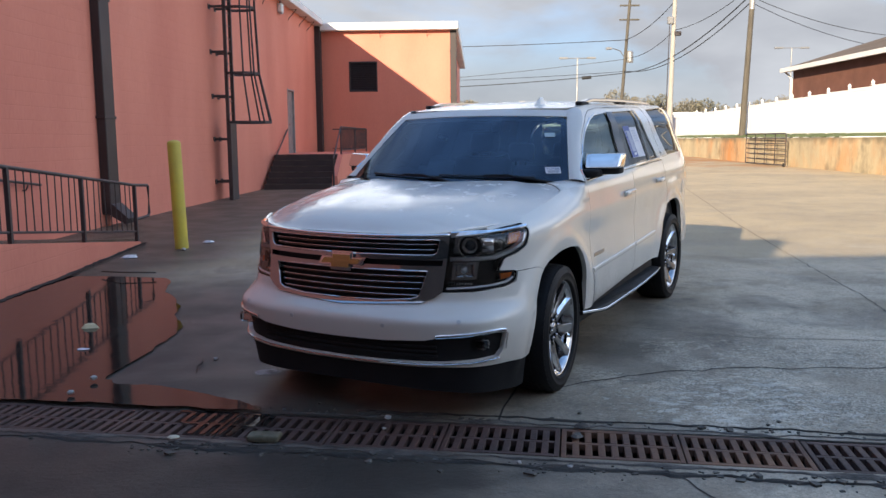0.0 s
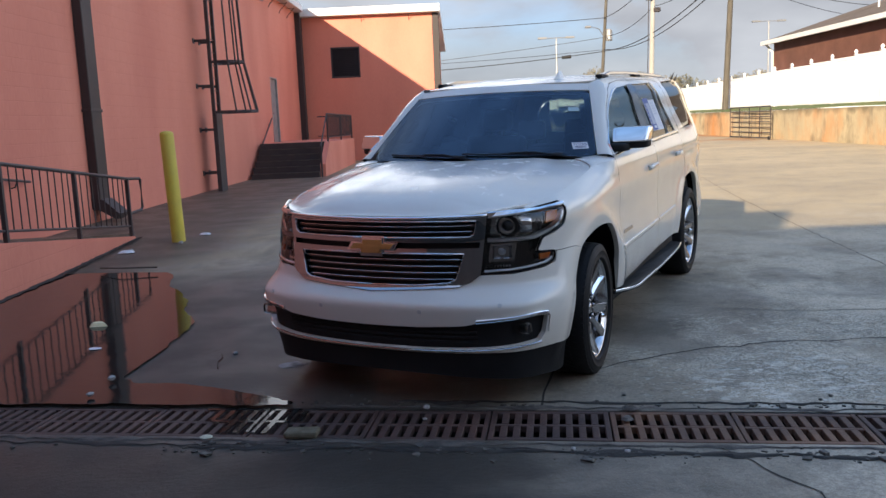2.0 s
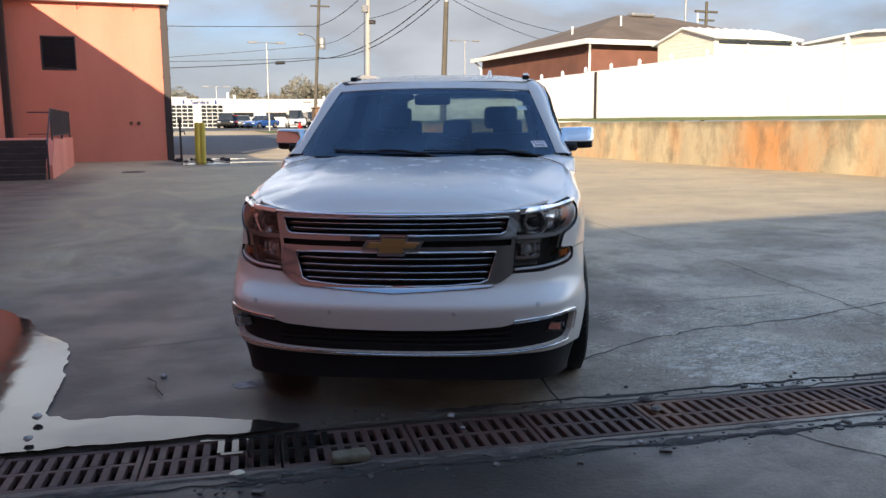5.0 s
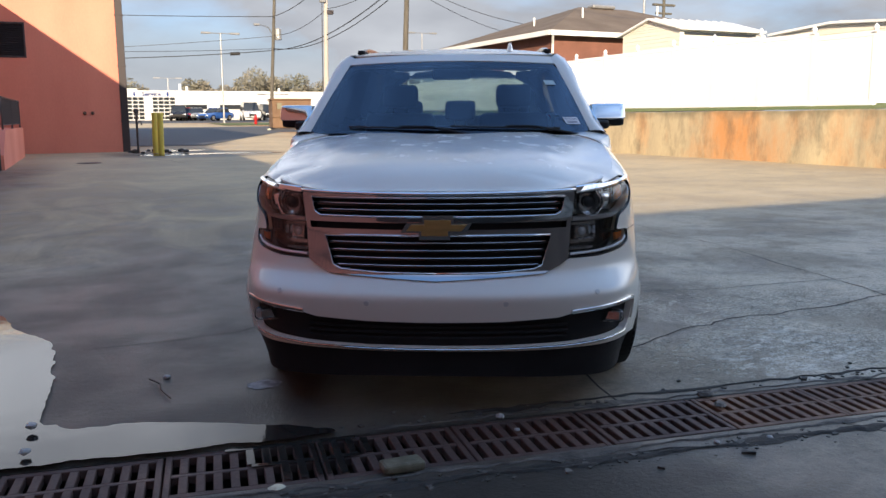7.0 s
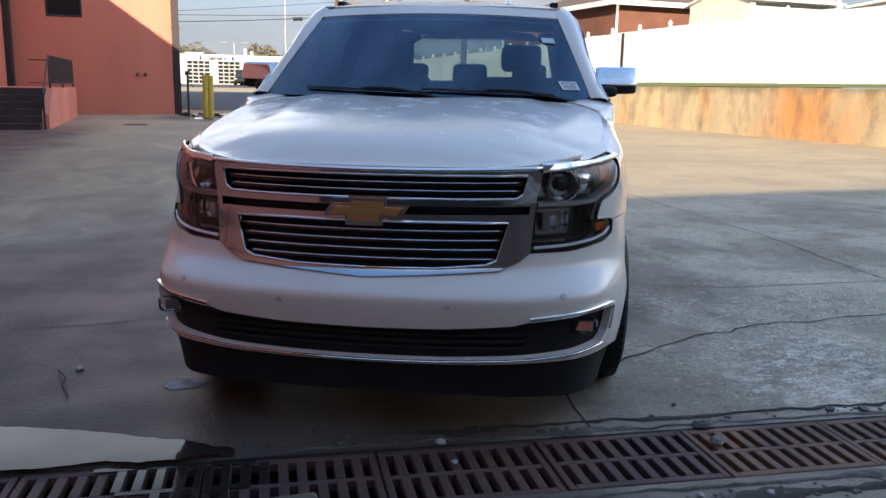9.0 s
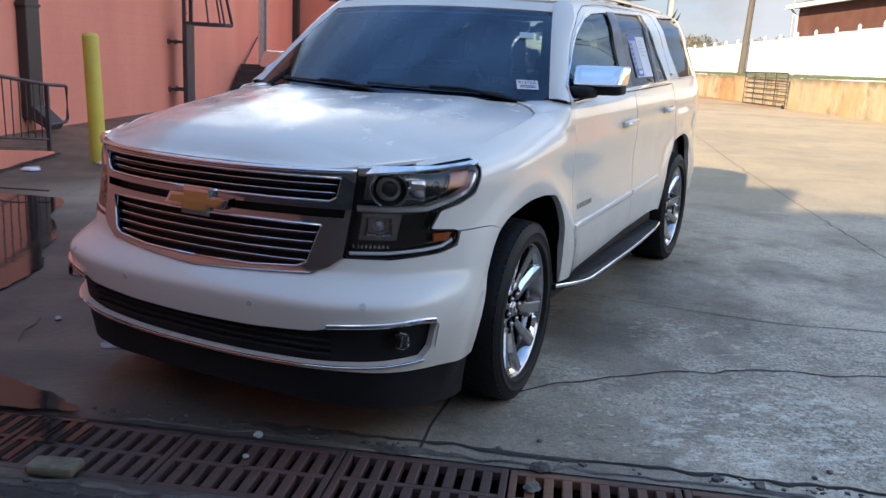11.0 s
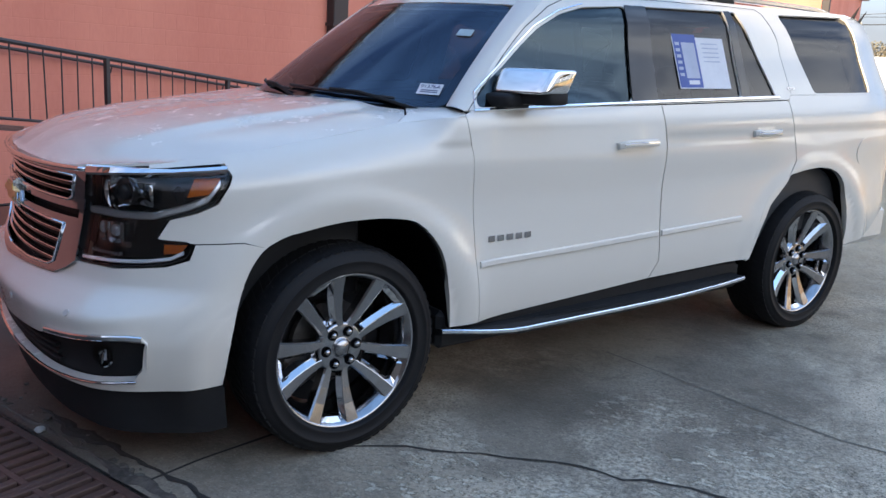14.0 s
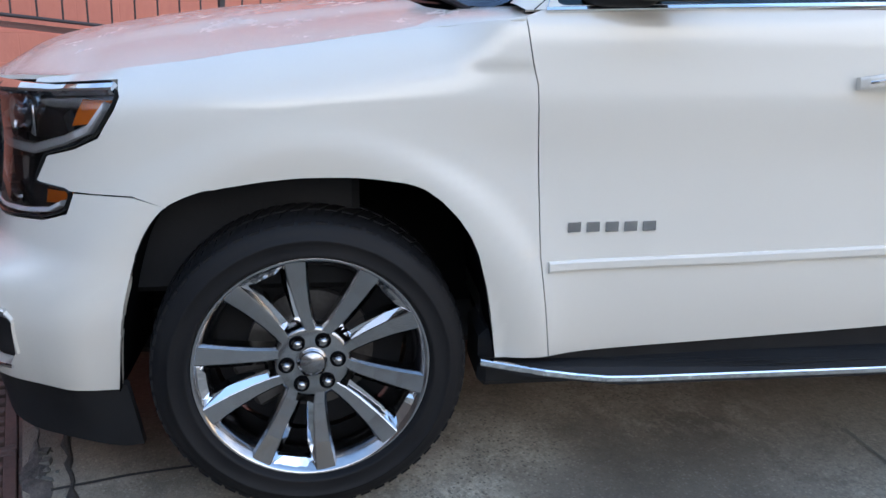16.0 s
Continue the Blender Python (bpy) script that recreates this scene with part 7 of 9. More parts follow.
# bollards
def bollard(x, y, h, r=0.084, lean=0.8, label="yellow-painted steel bollard filled with concrete"):
    z = ground_z(x, y)
    b = lathe([(r, -0.1), (r, h - 0.03), (r * 0.96, h - 0.008), (r * 0.7, h + 0.012), (0.001, h + 0.022)], 28)
    bmesh.ops.recalc_face_normals(b, faces=b.faces)
    ob = part("bollard", b, M["yellow"], smooth=True)
    ob.matrix_world = Matrix.Translation((x, y, z)) @ Matrix.Rotation(radians(lean), 4, "Y")
    return tagged(ob, label, "bollard", "yellow bollards")


bollard(-3.68, 11.6, 1.49, 0.092, -1.6)
bollard(1.31, 32.6, 1.42, 0.10)
bollard(1.43, 32.0, 1.42, 0.10)

# downspouts
def downspout(y0, y1, z1, deep, label, elbow=True):
    d = thing("downspout", BLD, label, "downspout", "downspouts on the building")
    part("pipe", box(0.0, deep, y0, y1, 0.25 if elbow else -0.1, z1, 0.012), M["brown_metal"], d)
    for z in (1.9, 3.9, 5.4):
        part("strap", box(0.0, deep + 0.008, y0 - 0.03, y1 + 0.03, z, z + 0.05, 0.004), M["brown_metal"], d)
    if elbow:
        b = bmesh.new()
        prism([(0.0, 0.0), (0.20, -0.06), (0.46, -0.30), (0.40, -0.40), (0.10, -0.22), (0.0, -0.2)], 0, y1 - y0, b)
        part("elbow", b, M["brown_metal"], d, m=Matrix.Translation((0.0, y1, 0.48)) @ Matrix.Rotation(radians(90), 4, "X"))
    return d


downspout(-1.62, -1.22, 6.04, 0.16, "wide dark brown metal downspout with a kicked-out foot")
part("strap_strip", box(0.0, 0.07, -1.20, -1.10, 0.3, 6.04, 0.008), M["grey_metal"], thing("conduit", BLD, "pale grey conduit beside the downspout", "conduit"))
downspout(18.05, 18.40, 6.02, 0.22, "dark brown metal downspout in the inner corner", False)
dcorner = thing("downspout", BLD, "dark brown metal downspout on the outer corner", "downspout", "downspouts on the building")
part("pipe", box(5.42, 5.68, BACK - 0.02, BACK + 0.24, -0.05, 5.84, 0.015), M["brown_metal"], dcorner)
for z in (1.2, 3.2, 5.0):
    part("strap", box(5.40, 5.70, BACK - 0.03, BACK + 0.25, z, z + 0.06, 0.004), M["brown_metal"], dcorner)

# louvred vent
vent = thing("louvre_vent", BLD, "dark louvred wall vent in a metal frame", "vent")
fr = bmesh.new()
for x0, x1, z0, z1 in ((1.30, 1.36, 3.45, 4.66), (2.40, 2.46, 3.45, 4.66), (1.36, 2.40, 3.45, 3.51), (1.36, 2.40, 4.60, 4.66)):
    box(x0, x1, BACK - 0.02, BACK + 0.12, z0, z1, 0.006, fr)
part("frame", fr, M["dark_metal"], vent)
part("backing", box(1.31, 2.45, BACK + 0.13, BACK + 0.17, 3.46, 4.65), M["mud"], vent)
for k in range(15):
    s = bmesh.new()
    box(-0.52, 0.52, -0.05, 0.05, -0.005, 0.005, 0.002, s)
    part("slat", s, M["dark_metal"], vent, m=Matrix.Translation((1.88, BACK + 0.05, 3.545 + 0.074 * k)) @ Matrix.Rotation(radians(38), 4, "X"))

# eave brackets, wall light, taps
for y in (3.0, 6.5, 10.0, 13.5, 15.2, 16.6):
    br = thing("gutter_bracket", BLD, "small dark steel bracket under the eave", "bracket", "eave brackets")
    part("arm", tube([(0.0, y, 5.62), (0.02, y, 5.70), (0.30, y, 6.0)], 0.012, 6), M["dark_metal"], br)
    part("stay", tube([(0.0, y, 5.98), (0.30, y, 5.98)], 0.010, 6), M["dark_metal"], br)
for x in (2.6, 4.5):
    br = thing("gutter_bracket", BLD, "small dark steel bracket under the eave", "bracket", "eave brackets")
    part("arm", tube([(x, BACK, 5.60), (x, BACK - 0.02, 5.66), (x, BACK - 0.28, 5.82)], 0.012, 6), M["dark_metal"], br)
lt = thing("wall_light", BLD, "white security light under the eave", "light")
part("housing", box(0.0, 0.16, 11.86, 12.14, 5.66, 5.96, 0.03), M["white_metal"], lt)
part("mount", rod((0.0, 12.0, 5.9), (0.10, 12.0, 6.02), 0.04, 12), M["dark_metal"], lt)
part("lens", box(0.06, 0.15, 11.90, 12.10, 5.62, 5.665, 0.01), M["grey_metal"], lt)
for x in (4.20, 4.46):
    tp = thing("wall_tap", BLD, "rusty iron tap on the wall", "tap", "pair of taps")
    part("flange", rod((x, BACK, 1.54), (x, BACK - 0.03, 1.54), 0.06, 14), M["rust"], tp)
    part("spout", tube([(x, BACK, 1.54), (x, BACK - 0.10, 1.54), (x, BACK - 0.13, 1.50)], 0.028, 8), M["rust"], tp)

# door at the head of the steps
door = thing("door", BLD, "grey-brown steel door at the head of the steps", "door")
part("leaf", box(-0.10, -0.05, 12.98, 13.90, 1.06, 3.21, 0.006), M["grey_metal"], door)
frm = bmesh.new()
for y0, y1, z0, z1 in ((12.92, 12.98, 1.05, 3.27), (13.90, 13.96, 1.05, 3.27), (12.98, 13.90, 3.21, 3.27)):
    box(-0.14, 0.015, y0, y1, z0, z1, 0.006, frm)
part("frame", frm, M["grey_metal"], door)
part("handle", rod((-0.05, 13.06, 2.05), (0.03, 13.06, 2.05), 0.028, 12), M["chrome"], door)

# steps and landing
steps = thing("steps", BLD, "dark painted concrete steps up to the landing", "steps")
for k in range(6):
    part("step", box(0.10, 2.12, 9.0 + 0.28 * k, 10.75, 0.03 + 0.172 * k - (0.3 if k == 0 else 0.002), 0.03 + 0.172 * (k + 1), 0.012), M["dark_metal"], steps)
    part("nosing", box(0.11, 2.11, 8.992 + 0.28 * k, 9.045 + 0.28 * k, 0.012 + 0.172 * (k + 1), 0.036 + 0.172 * (k + 1), 0.006), M["broken"], steps, "worn paler edge of the step")
land = bmesh.new()
box(0.02, 2.28, 10.76, 16.7, -0.2, 1.06, 0.015, land)
ob = part("landing", land, M["pink"])
ob.matrix_world = BLD
tagged(ob, "salmon-painted concrete landing by the door", "landing", kind="structure")
sw_ = bmesh.new()
prism([(9.3, -0.2), (10.75, -0.2), (10.75, 1.06), (10.4, 1.06), (9.3, 0.42)], 0, 0.16, sw_)
ob = part("cheek_wall", sw_, M["pink"])
ob.matrix_world = BLD @ Matrix(((0, 0, 1, 2.12), (1, 0, 0, 0), (0, 1, 0, 0), (0, 0, 0, 1)))
tagged(ob, "salmon-painted side wall of the steps", "wall", kind="structure")
sr = thing("stair_railing", BLD, "dark steel picket railing round the landing", "railing")
part("top_rail", tube([(2.2, 9.1, 0.95), (2.2, 10.6, 1.92), (2.2, 16.6, 1.92), (0.9, 16.6, 1.92)], 0.022, 8), M["dark_metal"], sr)
part("bottom_rail", tube([(2.2, 10.6, 1.18), (2.2, 16.6, 1.18), (0.9, 16.6, 1.18)], 0.014, 8), M["dark_metal"], sr)
for x, y, z0, z1 in ((2.2, 9.1, 0.0, 0.95), (2.2, 10.6, 1.0, 1.92), (2.2, 13.6, 1.05, 1.92), (2.2, 16.6, 1.05, 1.92)):
    part("post", box(x - 0.025, x + 0.025, y - 0.025, y + 0.025, z0, z1, 0.003), M["dark_metal"], sr)
for k in range(1, 48):
    y = 10.6 + 6.0 * k / 48
    part("picket", rod((2.2, y, 1.18), (2.2, y, 1.92), 0.008, 6), M["dark_metal"], sr)
hr = thing("wall_handrail", BLD, "dark steel handrail beside the steps", "handrail")
part("rail", tube([(0.09, 10.4, 0.86), (0.09, 12.4, 1.87)], 0.024, 8), M["dark_metal"], hr)
for y, z in ((10.6, 0.94), (12.2, 1.75)):
    part("bracket", tube([(0.0, y, z - 0.08), (0.07, y, z - 0.06), (0.09, y, z)], 0.012, 6), M["dark_metal"], hr)

# caged ladder
ld = thing("caged_ladder", BLD, "dark steel roof ladder with a safety cage on the wall", "ladder")
LX, LA, LB = 0.37, 4.76, 5.22
for y in (LA, LB):
    part("stringer", box(LX - 0.04, LX + 0.04, y - 0.035, y + 0.035, 0.02, 7.4, 0.004), M["dark_metal"], ld)
part("lower_guard", box(LX + 0.035, LX + 0.06, LA - 0.03, LB + 0.03, 0.03, 2.0, 0.004), M["dark_metal"], ld, "dark sheet guard over the lower rungs")
for k in range(23):
    part("rung", rod((LX, LA, 0.35 + 0.305 * k), (LX, LB, 0.35 + 0.305 * k), 0.011, 6), M["dark_metal"], ld)
for z in (0.5, 1.55, 2.6, 3.67, 4.75, 5.8):
    for y in (LA, LB):
        part("wall_stay", box(0.0, LX - 0.03, y - 0.012, y + 0.012, z - 0.03, z + 0.03, 0.003), M["dark_metal"], ld)
        part("stay_plate", box(0.0, 0.02, y - 0.07, y + 0.07, z - 0.06, z + 0.06, 0.003), M["dark_metal"], ld)
mid_y = (LA + LB) / 2


def hoop(z, dep, half):
    return [(LX, LA, z), (LX + 0.12, mid_y - half, z), (LX + dep * 0.6, mid_y - half, z), (LX + dep * 0.9, mid_y - half * 0.6, z), (LX + dep, mid_y, z), (LX + dep * 0.9, mid_y + half * 0.6, z), (LX + dep * 0.6, mid_y + half, z), (LX + 0.12, mid_y + half, z), (LX, LB, z)]


HOOPS = ((1.96, 1.02, 0.46), (3.15, 0.76, 0.36), (4.72, 0.70, 0.34), (6.1, 0.70, 0.34), (7.3, 0.70, 0.34))
for z, dep, half in HOOPS:
    b = bmesh.new()
    for dz in (-0.022, 0.0, 0.022):
        tube(hoop(z + dz, dep, half), 0.012, 6, b)
    part("hoop", b, M["dark_metal"], ld)
for j in (2, 3, 4, 5, 6):
    part("cage_strap", tube([hoop(z, dep, half)[j] for z, dep, half in HOOPS], 0.022, 6), M["dark_metal"], ld)

# litter and stones
def stone(x, y, r, mat, name="pebble", label="small pale stone lying on the concrete", flat=0.6, lift=0.0, group="loose stones"):
    b = bmesh.new()
    bmesh.ops.create_icosphere(b, subdivisions=2, radius=r)
    for v in b.verts:
        k = 1 + 0.35 * noise.noise(v.co * (1.7 / r) + Vector((x * 9, y * 9, 0)))
        v.co = Vector((v.co.x * k, v.co.y * k, v.co.z * k * flat))
    ob = part(name, b, mat, smooth=False)
    ob.matrix_world = Matrix.Translation((x, y, ground_z(x, y) + r * flat * 0.75 + lift))
    return tagged(ob, label, "stone", group)


stone(-0.32, 4.535, 0.020, M["stone"])
for x, y, r in ((0.36, 3.86, 0.014), (0.60, 3.80, 0.015), (-0.33, 4.36, 0.013), (-2.28, 5.245, 0.024), (-2.30, 4.95, 0.022), (-1.64, 5.81, 0.020), (-4.1, 10.9, 0.04), (-3.6, 11.4, 0.035)):
    stone(x, y, r, M["stone"], lift=0.03 if (x < -2 and y < 5.6) else 0.0)
random.seed(21)
for k in range(46):
    e, d = random.uniform(-3.0, 3.6), random.choice((-1, 1)) * random.uniform(0.24, 0.5)
    p = from_de(d, e)
    stone(p.x, p.y, random.uniform(0.005, 0.014), M["rubble"], "crumb", "crumb of broken concrete beside the drain", 0.6, group="concrete crumbs")


def chip(name, x, y, size, mat, label, category, lift=0.01, dome=0.3, turn=0.0):
    """A crumpled, slightly domed flat piece."""
    b = bmesh.new()
    ring = []
    c = b.verts.new((0, 0, dome * size))
    for k in range(14):
        a = 2 * math.pi * k / 14
        q = size * (0.8 + 0.35 * noise.noise(Vector((math.cos(a) * 1.5 + x, math.sin(a) * 1.5 + y, 0))))
        ring.append((b.verts.new((q * math.cos(a) * 0.6, q * math.sin(a) * 0.42, dome * size * 0.8)), b.verts.new((q * math.cos(a), q * math.sin(a) * 0.7, 0.0))))
    for k in range(14):
        (a0, a1), (b0, b1) = ring[k], ring[(k + 1) % 14]
        b.faces.new((c, a0, b0))
        b.faces.new((a0, a1, b1, b0))
    b.faces.new([r[1] for r in reversed(ring)])
    ob = part(name, b, mat)
    ob.matrix_world = Matrix.Translation((x, y, ground_z(x, y) + lift)) @ Matrix.Rotation(turn, 4, "Z")
    return tagged(ob, label, category)


def on_ground(name, x, y, size, mat, label, cat, lift=0.004, dome=0.3, turn=0.0):
    return chip(name, x, y, size, mat, label, cat, lift, dome, turn)


on_ground("foam_lid", -2.98, 6.84, 0.105, M["foam"], "cream foam lid floating in the puddle", "litter", 0.014, 0.35)
on_ground("paper_scrap", -2.72, 6.10, 0.062, M["paper"], "white paper scrap in the puddle", "litter", 0.016, 0.08)
on_ground("paper_scrap", -4.12, 10.8, 0.12, M["paper"], "crumpled white wrapper by the ramp", "litter", 0.01, 0.3)
on_ground("paper_scrap", -3.45, 12.1, 0.11, M["paper"], "crumpled white wrapper by the bollard", "litter", 0.01, 0.25)
on_ground("leaf", -1.44, 4.24, 0.045, M["litter"], "dry pale leaf on the grate", "leaf", 0.01, 0.2)
on_ground("leaf", 0.75, 4.35, 0.06, M["broken"], "muddy leaf by the drain", "leaf", 0.01, 0.25)
on_ground("leaf", 0.70, 4.20, 0.05, M["broken"], "muddy leaf on the grate", "leaf", 0.012, 0.3, 1.0)
b = box(-0.085, 0.085, -0.05, 0.05, 0.0, 0.04, 0.014, seg=2)
for v in b.verts:
    v.co += 0.008 * noise.noise_vector(v.co * 19)
ob = part("brick_fragment", b, M["mossy"])
ob.matrix_world = Matrix.Translation((-0.95, 4.20, -0.064)) @ Matrix.Rotation(radians(-4), 4, "Z")
tagged(ob, "mossy concrete fragment lying on the grate", "rubble")
tw = tube([(-1.73, 5.80, -0.045), (-1.69, 5.66, -0.035), (-1.70, 5.56, -0.036), (-1.67, 5.44, -0.046)], 0.004, 5)
tagged(part("twig", tw, M["bark"]), "thin dry twig lying on the concrete", "twig")
tagged(part("twig", tube([(-4.0, 9.6, 0.0), (-3.7, 9.4, 0.02), (-3.3, 9.42, 0.01)], 0.008, 5), M["bark"]), "dark stick in the puddle", "twig")

# rubble of broken concrete along the drain's near edge
random.seed(77)
rub = bmesh.new()
for k in range(520):
    e = random.uniform(-1.6, 5.2)
    p = from_de(-0.30 - abs(random.gauss(0, 0.055)) - (0.05 if random.random() < 0.3 else 0.0) if k % 4 else 0.27 + abs(random.gauss(0, 0.03)), e)
    r = min(0.022, 0.004 + random.expovariate(1 / 0.0042))
    m_ = Matrix.Translation((p.x, p.y, ground_z(p.x, p.y) + r * 0.2)) @ Matrix.Rotation(random.uniform(0, 6.3), 4, "Z") @ Matrix.Diagonal((random.uniform(0.7, 1.6), 1.0, random.uniform(0.35, 0.7), 1))
    vs_ = bmesh.ops.create_cube(rub, size=r * 1.5, matrix=m_)["verts"]
    for v in vs_:
        v.co += Vector((random.uniform(-1, 1), random.uniform(-1, 1), random.uniform(-0.5, 0.5))) * r * 0.35
tagged(part("rubble", rub, M["rubble"]), "dark crumbs of broken concrete strewn along the drain", "rubble", kind="stuff")

# a film of water spills from the puddle over the bars of the grate
film = bmesh.new()
bar_ = (0.604 - 2 * 0.026 - 9 * 0.030) / 8
for k in (-3, -2):
    e0 = 0.305 + 0.6125 * k
    for j in range(8):
        c = e0 - 0.302 + 0.026 + 0.030 + bar_ / 2 + (0.030 + bar_) * j
        for s_ in (-1, 1):
            if -1.46 - 0.05 * s_ < c < -1.05 + 0.04 * s_:
                box(c - bar_ * 0.46, c + bar_ * 0.46, s_ * 0.0905 - 0.078, s_ * 0.0905 + 0.078, 0.0028, 0.0046, 0.0015, film)
box(-1.50, -1.235, -0.0135, 0.0135, 0.0020, 0.0042, 0.0015, film)
box(-1.205, -1.06, -0.0135, 0.0135, 0.0020, 0.0042, 0.0015, film)
box(-1.60, -1.235, 0.170, 0.201, 0.0028, 0.0048, 0.0015, film)
box(-1.205, -1.05, 0.170, 0.201, 0.0028, 0.0048, 0.0015, film)
for c in (-1.2431, -1.2069):
    box(c - 0.0105, c + 0.0105, -0.16, 0.165, 0.0028, 0.0046, 0.0015, film)
ob = part("water_film", film, M["water"])
ob.matrix_world = DRAIN_M
tagged(ob, "thin film of water lying on the bars of the grate", "puddle", kind="structure")

# small pale smear in front of the bumper
bm = bmesh.new()
vs_ = []
for k in range(22):
    a = 2 * math.pi * k / 22
    r = 0.075 * (1 + 0.35 * noise.noise(Vector((math.cos(a) * 1.7, math.sin(a) * 1.7, 4.0))))
    x, y = -1.205 + 1.15 * r * math.cos(a), 5.47 + r * math.sin(a)
    vs_.append(bm.verts.new((x, y, ground_z(x, y) + 0.004)))
bm.faces.new(vs_)
bmesh.ops.recalc_face_normals(bm, faces=bm.faces)
tagged(part("splash_stain", bm, M["splash"]), "small pale smear on the dark concrete", "stain", kind="structure")

# ---- white vinyl fence on the lawn ----
FX = 17.0


def lawn_z(x, y):
    dx = x - wall_x(y)
    return 1.43 + min(0.2, 0.14 * dx) + 0.012 * max(0, dx - 2)


FENCE_Y = [16.15 + 1.9 * k for k in range(25)]
fence = thing("vinyl_fence", Matrix.Identity(4), "tall white vinyl privacy fence with gothic post caps", "fence")


def fence_top(y):
    return float(np.interp(y, [16, 20, 25, 31, 39, 62], [3.36, 3.61, 3.59, 3.51, 3.33, 2.95]))


for a, c in zip(FENCE_Y, FENCE_Y[1:]):
    z0, z1 = lawn_z(FX, a) - 0.02, fence_top((a + c) / 2)
    n = 11
    w = (c - a - 0.13) / n
    for k in range(n):
        y0 = a + 0.065 + w * k
        part("board", box(FX - 0.012, FX + 0.012, y0 + 0.003, y0 + w - 0.003, z0 + 0.10, z1 - 0.06, 0.003), M["vinyl"], fence)
    part("rail", box(FX - 0.022, FX + 0.022, a + 0.06, c - 0.06, z1 - 0.13, z1, 0.006), M["vinyl"], fence)
    part("rail", box(FX - 0.022, FX + 0.022, a + 0.06, c - 0.06, z0 + 0.02, z0 + 0.16, 0.006), M["vinyl"], fence)
cap_bm = bmesh.new()
box(-0.085, 0.085, -0.085, 0.085, 0.0, 0.03, 0.006, cap_bm)
lathe([(0.075, 0.03), (0.05, 0.06), (0.065, 0.10), (0.09, 0.14), (0.085, 0.19), (0.045, 0.25), (0.001, 0.31)], 10, cap_bm)
bmesh.ops.scale(cap_bm, vec=(0.85, 0.85, 0.72), verts=cap_bm.verts)
cap_me = mesh_of("post_cap", cap_bm, M["vinyl"], True)
for y in FENCE_Y:
    zt = fence_top(y) + 0.02
    p = part("post", box(FX - 0.026, FX + 0.10, y - 0.065, y + 0.065, lawn_z(FX, y) - 0.1, zt, 0.006), M["vinyl"], fence)
    o = new("post_cap", cap_me)
    o.parent = p
    o.location = (FX, y, zt)
# return of the fence towards the house
for k in range(4):
    part("panel", box(FX + 0.07 + 2.4 * k, FX + 2.4 + 2.4 * k, 16.13, 16.17, 1.62, 3.40, 0.006), M["vinyl"], fence)
# thin dark plate on the fence face, drawn for the gap at the gate
part("gate_gap", box(FX - 0.095, FX - 0.066, 30.36, 30.52, 1.60, 3.48, 0.004), M["brown_metal"], fence, "dark strip on the fence for the gap at the gate")

# tubular farm gate leaning on the retaining wall
gate = thing("tube_gate", Matrix.Identity(4), "rusty brown tubular farm gate standing against the wall", "gate")
gx, ga, gb = 15.05, 36.6, 41.4
g0 = ground_z(gx, 39.0)
part("frame", tube([(gx, ga, g0 + 0.06), (gx, gb, g0 + 0.06), (gx, gb, g0 + 1.36), (gx, gb - 0.08, g0 + 1.45), (gx, ga + 0.08, g0 + 1.45), (gx, ga, g0 + 1.36)], 0.03, 8, closed=True), M["brown_metal"], gate)
for k in range(1, 6):
    part("bar", tube([(gx, ga, g0 + 0.06 + 0.235 * k), (gx, gb, g0 + 0.06 + 0.235 * k)], 0.020, 8), M["brown_metal"], gate)
for k in range(1, 4):
    y = ga + (gb - ga) * k / 4
    part("brace", box(gx - 0.012, gx + 0.012, y - 0.025, y + 0.025, g0 + 0.06, g0 + 1.45), M["brown_metal"], gate)
part("wheel", rod((gx - 0.04, ga + 0.15, g0 + 0.06), (gx + 0.04, ga + 0.15, g0 + 0.06), 0.08, 16), M["black_rubber"], gate)

# ---- house behind the fence ----
house = thing("brick_house", Matrix.Identity(4), "single-storey red brick house with a brown hip roof", "house")
HX0, HX1, HY0, HY1, HZ = 19.9, 35.0, 36.0, 49.5, 5.28
part("wall", box(HX0 + 0.5, HX1 - 0.5, HY0 + 0.5, HY1 - 0.5, 1.6, HZ), M["brick"], house)
courses = bmesh.new()
for k in range(40):
    z = 1.75 + 0.085 * k
    if z < HZ - 0.1:
        box(HX0 + 0.492, HX1 - 0.492, HY0 + 0.492, HY1 - 0.492, z, z + 0.068, 0, courses)
part("brick_course", courses, M["brick"], house)
rf = bmesh.new()
e4 = [rf.verts.new(p) for p in ((HX0, HY0, HZ + 0.12), (HX1, HY0, HZ + 0.12), (HX1, HY1, HZ + 0.12), (HX0, HY1, HZ + 0.12))]
r2 = [rf.verts.new(p) for p in ((HX0 + 6.2, (HY0 + HY1) / 2, 7.55), (HX1 - 5.4, (HY0 + HY1) / 2, 7.55))]
rf.faces.new((e4[0], e4[1], r2[1], r2[0]))
rf.faces.new((e4[1], e4[2], r2[1]))
rf.faces.new((e4[2], e4[3], r2[0], r2[1]))
rf.faces.new((e4[3], e4[0], r2[0]))
rf.faces.new(e4[::-1])
bmesh.ops.recalc_face_normals(rf, faces=rf.faces)
roof_h = part("roof", rf, M["roof_shingle"], house, "brown shingle hip roof")
fas = bmesh.new()
